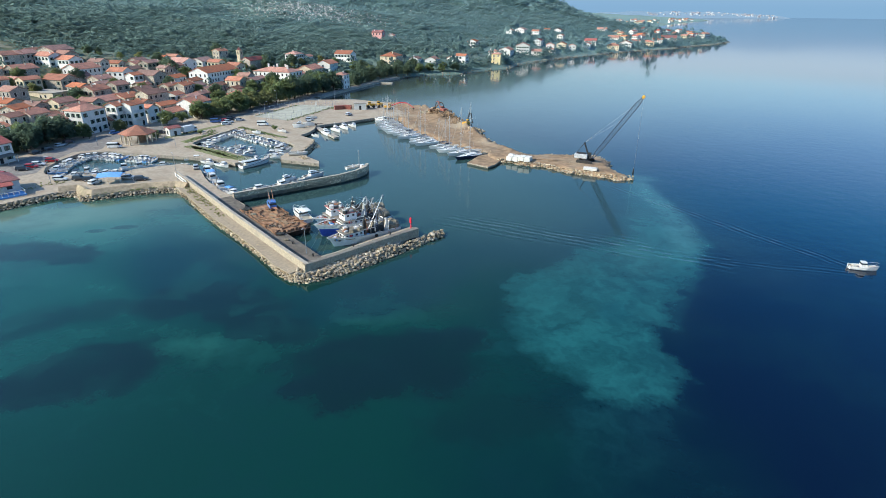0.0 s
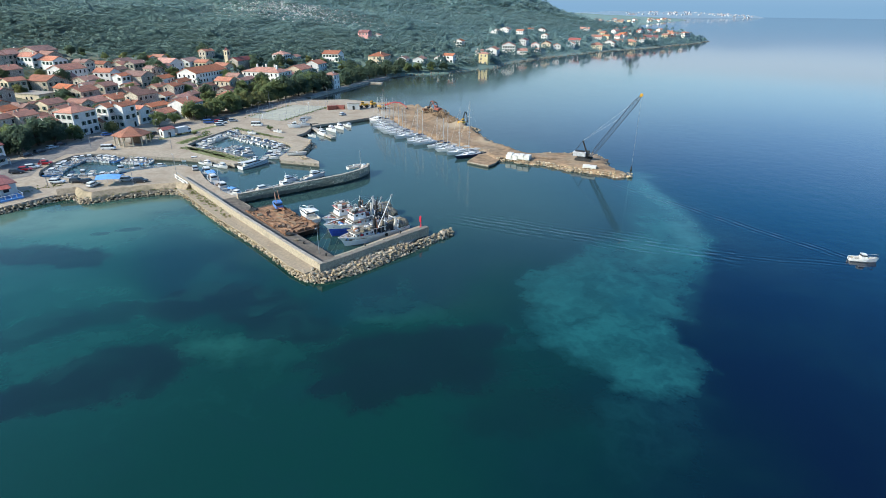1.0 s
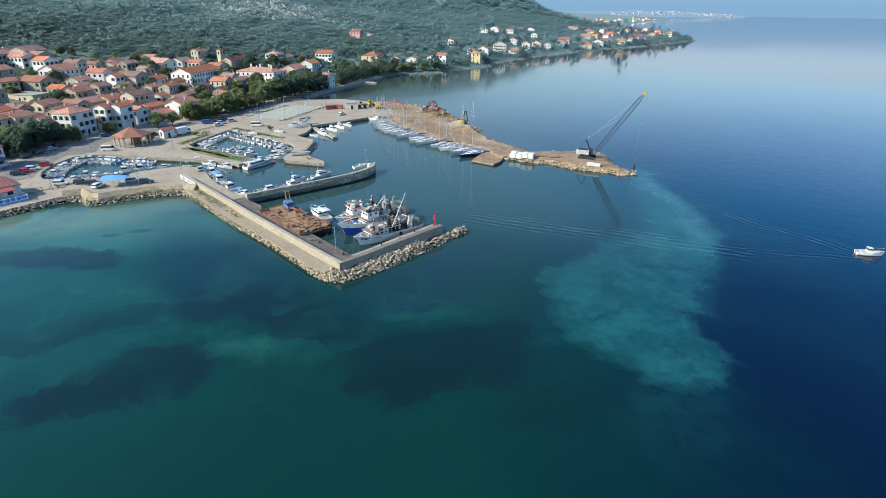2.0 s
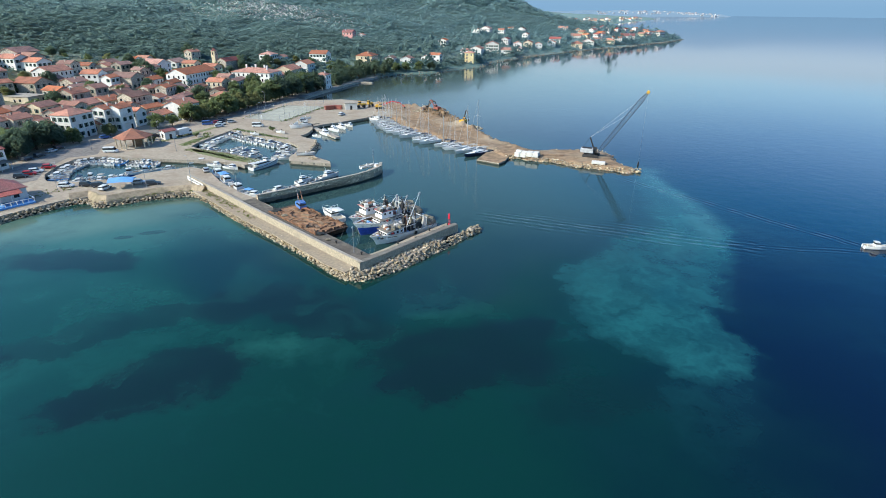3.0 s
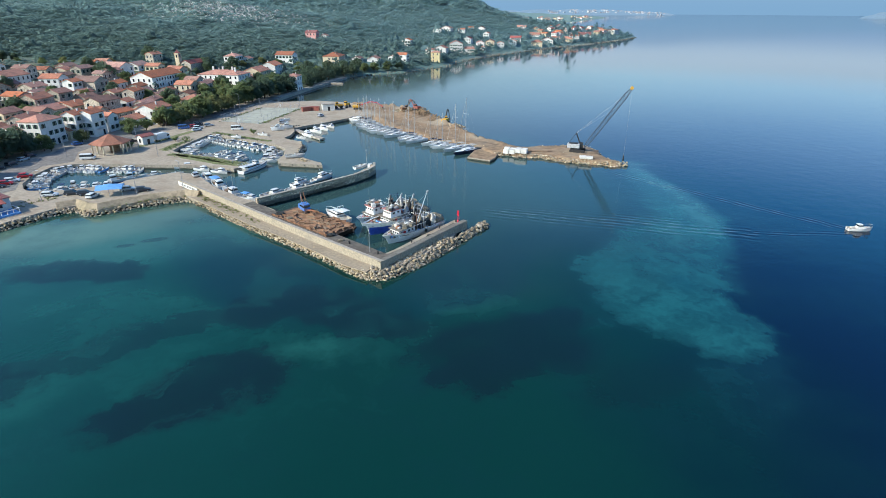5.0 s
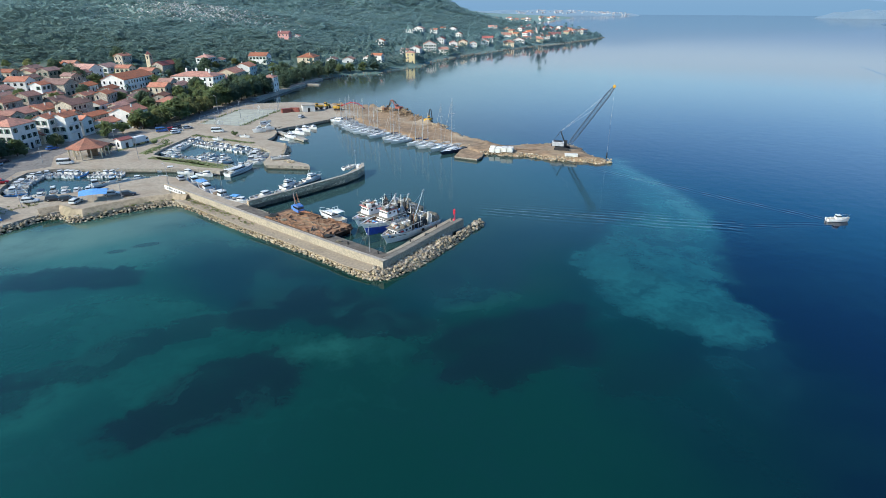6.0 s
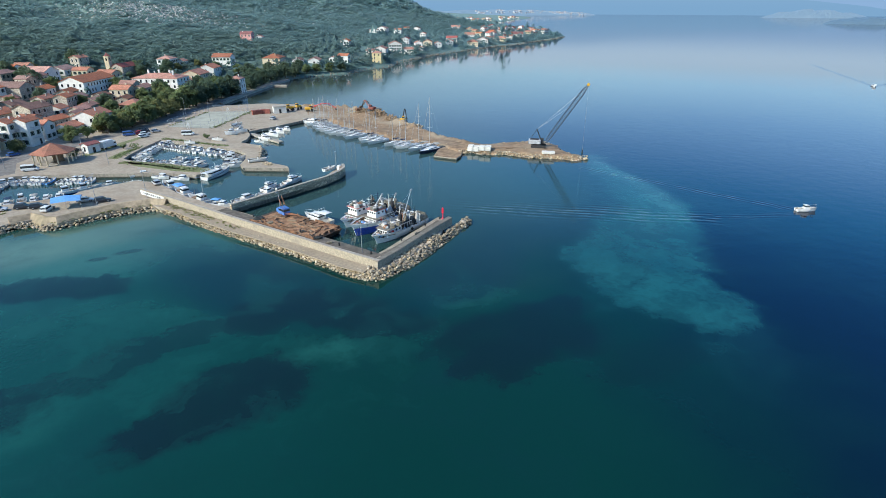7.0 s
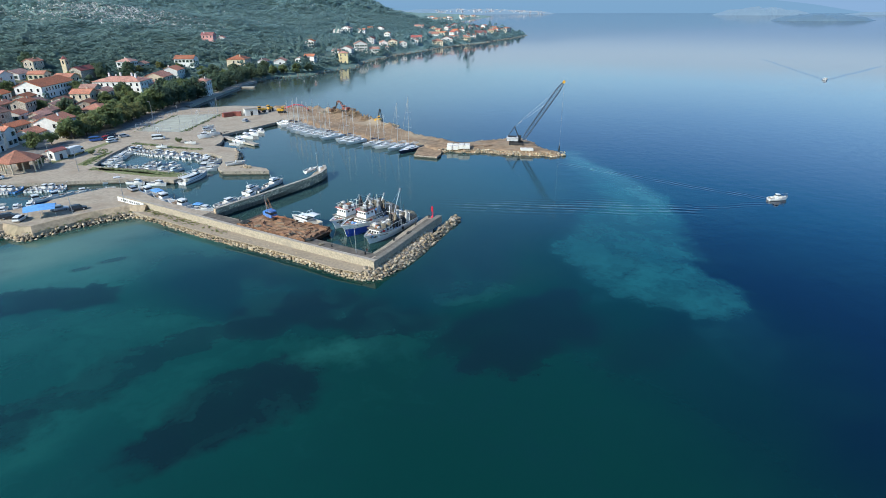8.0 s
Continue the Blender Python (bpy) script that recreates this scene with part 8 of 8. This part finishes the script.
# ---- trees ----
def leaf_cloud(bm, centre, radius, count, size, rng, squash=0.8):
    """Small leaf clumps scattered through a ball, thinner inside."""
    for _ in range(count):
        v = Vector((rng.gauss(0, 1), rng.gauss(0, 1), rng.gauss(0, 1))).normalized() * radius * (0.55 + 0.5 * rng.random())
        p = Vector(centre) + Vector((v.x, v.y, v.z * squash))
        n = (v.normalized() + Vector((rng.uniform(-0.7, 0.7), rng.uniform(-0.7, 0.7), rng.uniform(-0.2, 0.9)))).normalized()
        a = n.orthogonal().normalized()
        b = n.cross(a)
        s = size * rng.uniform(0.6, 1.3)
        q = [bm.verts.new(p + a * s * math.cos(t) * rng.uniform(0.7, 1.2) + b * s * math.sin(t) * rng.uniform(0.7, 1.2) + n * rng.uniform(-0.15, 0.15) * s) for t in (0.2, 1.5, 2.8, 4.0, 5.2)]
        bm.faces.new(q)


def tree(height, spread, leaf, label, seed, clumps=24, per=70):
    rng = random.Random(seed)
    t = thing("tree", label, "tree", "waterfront trees")
    bm = bmesh.new()
    th = height * 0.17
    pts = [Vector((0, 0, -0.5)), Vector((0.15, 0.1, th * 0.5)), Vector((0.1, -0.1, th))]
    rod(bm, pts[0], pts[1], height * 0.035, height * 0.028, 8)
    rod(bm, pts[1], pts[2], height * 0.028, height * 0.022, 8)
    part("trunk", bm, M_bark, t)
    crown = bmesh.new()
    for k in range(clumps):
        a = k * 2.4 + rng.uniform(-0.4, 0.4)
        r = spread * math.sqrt((k + 0.5) / clumps) * 0.8
        z = th + (height - th) * (0.08 + 0.78 * rng.random() * (1 - 0.45 * r / spread))
        c = Vector((r * math.cos(a), r * math.sin(a), z))
        if k % 2 == 0:
            bl = bmesh.new()
            rod(bl, pts[2], c, height * 0.014, height * 0.005, 5)
            part("limb", bl, M_bark, t)
        leaf_cloud(crown, c, spread * rng.uniform(0.32, 0.48), per, 0.055 * height ** 0.5 * 2.0, rng)
    part("crown", crown, leaf, t, fix=False)
    return t


TREES = [tree(9.5, 4.2, M_pine, "dark evergreen pine with dense crown", 1), tree(8.0, 3.8, M_leaf, "green broadleaf tree with rounded crown", 2), tree(7.0, 3.4, M_leafdry, "olive-green tree turning yellow", 3), tree(4.6, 2.2, M_leaf, "small bushy green tree", 4, 9, 60), tree(9.0, 1.6, M_pine, "slim dark cypress tree", 5, 10, 70)]
planted = set()


def plant(i, x, y, s=1.0, rot=None):
    z = land_z(x, y)
    if y < 345 and x > -190:
        z = max(z, QZ)
    m = pose(x, y, z, 0, 0, (x * 37 + y * 91) % 360 if rot is None else rot)
    if i in planted:
        ob = copy_thing(TREES[i], m)
    else:
        planted.add(i)
        ob = TREES[i]
        ob.matrix_basis = m
    ob.scale = (s, s, s)
    return ob


# dark grove beside the road
TR = random.Random(31)
for x, y, i, s in ((-160.9, 180.9, 0, 1.0), (-157.8, 187.8, 0, 1.1), (-161.7, 192.8, 1, 1.1), (-156.7, 195.7, 0, 1.15), (-153.6, 200.6, 0, 1.0), (-161.6, 201.8, 0, 1.1), (-166.8, 187.0, 0, 1.0), (-166.7, 195.9, 1, 1.0), (-154.9, 182.7, 0, 0.9), (-150.0, 206.0, 1, 0.8), (-159.5, 207.7, 0, 1.0), (-165.0, 176.0, 0, 1.0)):
    plant(i, x, y, s)
    plant(3, x + TR.uniform(-3, 3), y + TR.uniform(-3, 3), 0.8)
# waterfront row
for x, y, i, s in ((-130.1, 233.9, 1, 0.75), (-127.0, 237.8, 3, 1.1), (-121.9, 248.6, 1, 0.9), (-118.8, 253.5, 2, 0.9), (-115.7, 259.4, 1, 1.0), (-113.1, 265.3, 1, 1.05), (-113.4, 273.3, 1, 1.0), (-109.4, 277.2, 2, 1.05), (-106.8, 284.1, 2, 1.15), (-107.1, 292.1, 2, 1.1), (-103.5, 298.0, 1, 1.1), (-101.9, 305.9, 1, 1.2), (-98.3, 311.8, 0, 1.15), (-97.7, 320.7, 1, 1.2), (-93.6, 324.6, 0, 1.15), (-93.0, 332.5, 1, 1.2), (-89.8, 340.4, 0, 1.2), (-91.7, 348.4, 1, 1.2), (-95.1, 354.5, 0, 1.1), (-86.2, 351.3, 0, 1.1), (-142.8, 220.3, 2, 0.6), (-124.0, 211.4, 3, 0.6), (-120.6, 207.3, 3, 0.6), (-118.5, 267.5, 1, 0.9), (-113.3, 284.3, 1, 1.0), (-80.7, 226.3, 3, 0.45), (-109.4, 217.5, 3, 0.5)):
    plant(i, x + TR.uniform(-1, 1), y + TR.uniform(-1.5, 1.5), s * TR.uniform(0.95, 1.35))
    if y > 240:
        plant(TR.choice((1, 2, 3)), x - TR.uniform(3, 6), y + TR.uniform(-3, 3), TR.uniform(0.7, 1.1))
# among the houses
for x, y, i, s in ((-182.1, 341.5, 0, 1.1), (-187.0, 345.6, 0, 1.15), (-172.2, 337.3, 1, 1.0), (-216.2, 276.6, 1, 0.9), (-221.1, 281.7, 2, 0.9), (-186.8, 418.2, 0, 1.2), (-180.9, 413.1, 4, 1.1), (-143.2, 401.3, 0, 1.1), (-149.0, 408.4, 1, 1.0), (-171.4, 266.7, 3, 1.0), (-200.8, 301.1, 3, 1.1), (-146.9, 298.9, 1, 0.8), (-140, 300, 2, 0.8), (-140.3, 334.6, 1, 0.8), (-166.7, 307.3, 0, 0.8), (-210.4, 263.6, 2, 0.9), (-191.7, 251.2, 3, 1.2), (-145.1, 349.6, 1, 0.9), (-120.2, 343.1, 1, 0.9), (-116.4, 333.1, 2, 0.9), (-227.3, 267.9, 1, 0.9), (-235.0, 286.0, 1, 1.0), (-213, 300, 0, 0.9), (-152.6, 317.0, 3, 1.0), (-122.1, 350.1, 1, 0.9), (-113.7, 315.1, 1, 0.9)):
    plant(i, x, y, s)
# garden trees and shrubs between the village houses
for _ in range(120):
    x, y = TR.uniform(-270, -105), TR.uniform(235, 395)
    if inland(x, y, COAST) > 30 and all(math.hypot(x - a, y - b) > r * 0.85 + 1.2 for a, b, r in house_spots):
        plant(TR.choice((1, 2, 3, 3, 1, 0)), x, y, TR.uniform(0.5, 0.95))
for _ in range(95):
    u = TR.random()
    k = int(u * (len(SHORE_A) - 4)) + 3
    x, y = SHORE_A[min(k, len(SHORE_A) - 1)]
    x, y = x + TR.uniform(-70, -12), y + TR.uniform(-15, 25)
    if y > 210 and all(math.hypot(x - a, y - b) > r + 1.5 for a, b, r in house_spots):
        plant(TR.choice((0, 1, 2, 3, 3, 1)), x, y, TR.uniform(0.6, 1.0))
for x, y, s in ((-75.8, 373.9, 1.1), (-73.6, 386.8, 1.1), (-69.4, 398.7, 1.2), (-65.2, 409.5, 1.1), (-62.0, 421.4, 1.2), (-55.8, 431.2, 1.1), (-48.7, 441.0, 1.1), (-77.4, 396.9, 1.2), (-73.1, 411.7, 1.2), (-66.8, 433.4, 1.2), (-56.6, 447.1, 1.1), (-40.5, 452.7, 1.0), (-32.5, 456.5, 1.0), (-79.6, 382.0, 1.0), (-22.4, 462.3, 1.0), (-12.3, 466.0, 0.9), (-81.0, 421.8, 1.2), (-46.4, 458.8, 1.1)):
    plant(TR.choice((0, 0, 1)), x, y, s)


# dry weeds along the breakwater path and the bank by the wall
WR = random.Random(88)
bm = bmesh.new()
for line, n_, w_ in (([(-80.5, 148.2), (-74, 141), (-66, 131.8), (-60, 125.2)], 170, 0.9), ([(-103, 139.2), (-95, 144.2), (-86, 148), (-82, 147)], 90, 0.7), ([(-118, 150.4), (-123, 145), (-126, 139)], 50, 1.0)):
    pts = along(line, 0.2)
    for _ in range(n_):
        x, y, h = pts[int(WR.random() ** 1.3 * len(pts)) % len(pts)]
        leaf_cloud(bm, (x + WR.gauss(0, w_), y + WR.gauss(0, w_), QZ + 0.08), WR.uniform(0.12, 0.4), 9, 0.13, WR, 0.5)
ob = part("weeds", bm, M_leafdry, fix=False)
tagged(ob, "dry olive weeds growing beside the breakwater wall", "weeds", kind="stuff")

bm = bmesh.new()
for line, n_, w_ in (([(-103, 195.4), (-97, 193.3), (-88, 187.4), (-80.5, 182.2), (-75, 179.4)], 110, 1.0), ([(-107.2, 202), (-106, 209), (-104, 217), (-107, 224)], 110, 1.0), ([(-98, 231.5), (-89, 225), (-80, 218), (-72.5, 213.4)], 120, 0.6), ([(-69, 288.5), (-82.4, 248.0)], 120, 0.7), ([(-101.6, 256), (-90, 291.6)], 70, 0.5)):
    pts = along(line, 0.2)
    for _ in range(n_):
        x, y, h = WR.choice(pts)
        leaf_cloud(bm, (x + WR.gauss(0, w_), y + WR.gauss(0, w_), QZ + 0.12), WR.uniform(0.15, 0.55), 9, 0.16, WR, 0.6)
tagged(part("grass_tufts", bm, M_leaf, fix=False), "uneven green weeds and grass along the basin edges", "weeds", kind="stuff")

# ---- woods and scrub over the slopes ----
def clump_mesh(seed, n=15):
    """One low bush: many small leaf masses close over the ground, uneven at the rim."""
    rng = random.Random(seed)
    vs, fs = [], []
    for k in range(n):
        r = math.sqrt((k + 0.5) / n) * rng.uniform(0.85, 1.2)
        a = k * 2.4 + rng.uniform(-0.5, 0.5)
        p = Vector((r * math.cos(a), r * math.sin(a), max(0.05, 1 - r * r * 0.75) * rng.uniform(0.75, 1.1)))
        nrm = (Vector((p.x * 0.5, p.y * 0.5, 1.0)) + Vector((rng.uniform(-0.5, 0.5), rng.uniform(-0.5, 0.5), 0))).normalized()
        u = nrm.orthogonal().normalized()
        w = nrm.cross(u)
        q = rng.uniform(0, 6.28)
        base = len(vs)
        for j in range(4):
            t = q + j * 1.571 + rng.uniform(-0.3, 0.3)
            s_ = rng.uniform(0.2, 0.4)
            vs.append(tuple(p + u * s_ * math.cos(t) + w * s_ * math.sin(t) + nrm * rng.uniform(-0.06, 0.06)))
        fs += [(base, base + 1, base + 2), (base, base + 2, base + 3)]
    return np.array(vs), np.array(fs)


CLUMPS = [clump_mesh(s) for s in range(6)]
spots_arr = np.array(house_spots)


def woods_stuff(name, label, tries, region, size, seed, keep, low=0.55, tall=0.1):
    """Many low-poly tree crowns joined into one object, clear of the houses."""
    rng = np.random.default_rng(seed)
    x = rng.uniform(region[0], region[1], tries)
    y = rng.uniform(region[2], region[3], tries)
    d = inland(x, y, COAST)
    ok = (d > 2.5) & keep(x, y, d, rng)
    x, y = x[ok], y[ok]
    if len(x):
        dist = np.hypot(x[:, None] - spots_arr[None, :, 0], y[:, None] - spots_arr[None, :, 1]) - spots_arr[None, :, 2]
        ok = dist.min(1) > 1.0
        x, y = x[ok], y[ok]
    vs, fs, base = [], [], 0
    for k in range(len(x)):
        v, f = CLUMPS[k % 6]
        s = size * math.exp(rng.normal(0, 0.35))
        a = rng.uniform(0, 6.28)
        c, sn = math.cos(a), math.sin(a)
        h = low * rng.uniform(0.6, 1.4) * (2.2 if rng.random() < tall else 1.0)
        z = land_z(x[k], y[k])
        vs.append(np.stack([(v[:, 0] * c - v[:, 1] * sn) * s + x[k], (v[:, 0] * sn + v[:, 1] * c) * s + y[k], v[:, 2] * s * h + z], 1))
        fs.append(f + base)
        base += len(v)
    vs, fs = np.concatenate(vs), np.concatenate(fs)
    me = bpy.data.meshes.new(name)
    me.vertices.add(len(vs))
    me.vertices.foreach_set("co", vs.ravel())
    me.loops.add(fs.size)
    me.loops.foreach_set("vertex_index", fs.ravel().astype(np.int32))
    me.polygons.add(len(fs))
    me.polygons.foreach_set("loop_start", np.arange(0, fs.size, 3, dtype=np.int32))
    me.update()
    me.validate()
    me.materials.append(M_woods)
    ob = new(name, me)
    return tagged(ob, label, "woods", kind="stuff")


def in_view(x, y):
    return (y > 60) & (x > -0.62 * y - 140)


def bare(x, y):
    return np.exp(-(((x + 195) / 80) ** 2 + ((y - 695) / 40) ** 2))


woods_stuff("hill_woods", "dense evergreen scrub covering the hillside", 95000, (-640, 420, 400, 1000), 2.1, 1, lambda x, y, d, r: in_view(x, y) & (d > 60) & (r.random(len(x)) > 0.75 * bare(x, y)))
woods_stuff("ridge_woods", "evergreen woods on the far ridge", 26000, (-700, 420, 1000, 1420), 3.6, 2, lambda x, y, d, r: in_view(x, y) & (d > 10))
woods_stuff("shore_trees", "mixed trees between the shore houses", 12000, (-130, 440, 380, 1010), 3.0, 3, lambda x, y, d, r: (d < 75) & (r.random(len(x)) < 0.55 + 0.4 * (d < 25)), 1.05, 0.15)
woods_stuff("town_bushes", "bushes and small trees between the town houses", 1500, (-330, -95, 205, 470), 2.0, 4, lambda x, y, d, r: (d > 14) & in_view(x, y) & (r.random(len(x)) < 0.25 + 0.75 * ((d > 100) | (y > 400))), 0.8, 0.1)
# bare limestone scree on the hill
M_scree = surface("grey_limestone", (0.4, 0.4, 0.37), 0.95, grain=1.0, var=0.25, stain=0.3, spread=0.3, island=True)
SR = random.Random(41)
scree = []
for _ in range(1500):
    x, y = SR.gauss(-195, 42), SR.gauss(693, 22)
    scree.append((x, y, land_z(x, y) + 0.3, SR.uniform(0.8, 2.8), SR.uniform(0, 360), SR.uniform(-15, 15)))
for _ in range(260):
    x, y = SR.uniform(-420, 60), SR.uniform(760, 980)
    scree.append((x, y, land_z(x, y) + 0.5, SR.uniform(1.0, 3.0), SR.uniform(0, 360), SR.uniform(-15, 15)))
tagged(heap("limestone_scree", scree, M_scree), "bare pale limestone scattered over the hillside", "rocks")

# ---- far shore, islands and far towns ----
def island(name, label, cx, cy, rx, ry, turn, h, mat, seed):
    vs, fs = [], []
    n, rings_ = 120, 9
    for j in range(rings_ + 1):
        r = 1 - j / rings_
        for i in range(n):
            a = 2 * math.pi * i / n
            k = 1 + 0.18 * noise.noise(Vector((math.cos(a) * 2, math.sin(a) * 2, seed)))
            lx, ly = rx * r * k * math.cos(a), ry * r * k * math.sin(a)
            c, s = math.cos(radians(turn)), math.sin(radians(turn))
            zz = -1 + h * (1 - r ** 3) * (0.75 + 0.35 * noise.noise(Vector((lx * 0.012, ly * 0.012, seed + 5)))) + (1.5 + h * 0.16 * noise.noise(Vector((lx * 0.06, ly * 0.06, seed))) if j else 0)
            vs.append((cx + lx * c - ly * s, cy + lx * s + ly * c, zz))
    for j in range(rings_):
        for i in range(n):
            fs.append((j * n + i, j * n + (i + 1) % n, (j + 1) * n + (i + 1) % n, (j + 1) * n + i))
    return tagged(raw(name, vs, fs, mat, smooth=False), label, "island", kind="structure")


# distance haze put on as emission: this land glows in its haze colour
M_haze_far = Nodes("far_land_haze_glow")
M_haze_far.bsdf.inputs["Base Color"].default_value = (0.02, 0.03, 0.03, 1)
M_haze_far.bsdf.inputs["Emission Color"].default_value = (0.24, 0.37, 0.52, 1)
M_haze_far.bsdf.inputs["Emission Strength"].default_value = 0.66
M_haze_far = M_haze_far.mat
M_haze_near = Nodes("island_haze_glow")
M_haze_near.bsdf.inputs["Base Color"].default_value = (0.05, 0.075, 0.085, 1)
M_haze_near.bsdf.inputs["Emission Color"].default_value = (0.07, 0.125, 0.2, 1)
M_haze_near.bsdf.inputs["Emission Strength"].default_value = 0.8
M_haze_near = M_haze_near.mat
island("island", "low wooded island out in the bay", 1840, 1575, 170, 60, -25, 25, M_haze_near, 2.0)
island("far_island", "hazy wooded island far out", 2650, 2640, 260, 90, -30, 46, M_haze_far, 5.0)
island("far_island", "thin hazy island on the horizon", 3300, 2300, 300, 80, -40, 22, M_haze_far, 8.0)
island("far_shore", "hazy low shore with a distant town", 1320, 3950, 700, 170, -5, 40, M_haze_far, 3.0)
# far town: distance haze is mixed into the wall and roof colours
M_far_wall = surface("far_haze_render", (0.36, 0.39, 0.42), 0.9, grain=0.6, var=0.1, stain=0.2, spread=0.25)
M_far_roof = surface("far_haze_tiles", (0.33, 0.27, 0.26), 0.9, grain=0.6, var=0.1, stain=0.2, spread=0.2)
FR = random.Random(51)
FC, FS = math.cos(radians(-5)), math.sin(radians(-5))
for k in range(95):
    u = FR.uniform(-0.35, 1)
    back = FR.random() ** 2
    x = 1320 + 600 * u
    y = 3950 - 52 * u - 0.86 * 170 * math.sqrt(1 - (0.84 * u) ** 2) + 70 * back
    big = FR.uniform(8, 13)
    lx, ly = (x - 1320) * FC + (y - 3950) * FS, -(x - 1320) * FS + (y - 3950) * FC
    ang = math.atan2(ly / 170, lx / 700)
    rr = math.hypot(lx / 700, ly / 170) / (1 + 0.18 * noise.noise(Vector((math.cos(ang) * 2, math.sin(ang) * 2, 3.0))))
    zz = 0.5 + max(0.0, 40 * (1 - min(rr, 1) ** 3) * (0.75 + 0.35 * noise.noise(Vector((lx * 0.012, ly * 0.012, 8.0)))))
    house(x, y, FR.uniform(-60, 60), big, big * 0.65, FR.choice((1, 2, 2)), "gable", M_far_wall, M_far_roof, z=zz, chimney=False, win=-1)
for k in range(40):
    u = FR.random()
    x, y = 470 + 560 * u + FR.uniform(-60, 0), 1760 + 930 * u + FR.uniform(0, 60)
    d = float(inland(x, y, COAST))
    if d < 12:
        x, y = x - (15 - d), y + (15 - d) * 0.3
    house(x, y, FR.uniform(-60, 60), FR.uniform(9, 13), FR.uniform(8, 10), FR.choice((1, 2, 2)), "gable", FR.choice((M_render, M_render, M_render_cream)), FR.choice((M_roof, M_roof_old)), chimney=False, win=-1)
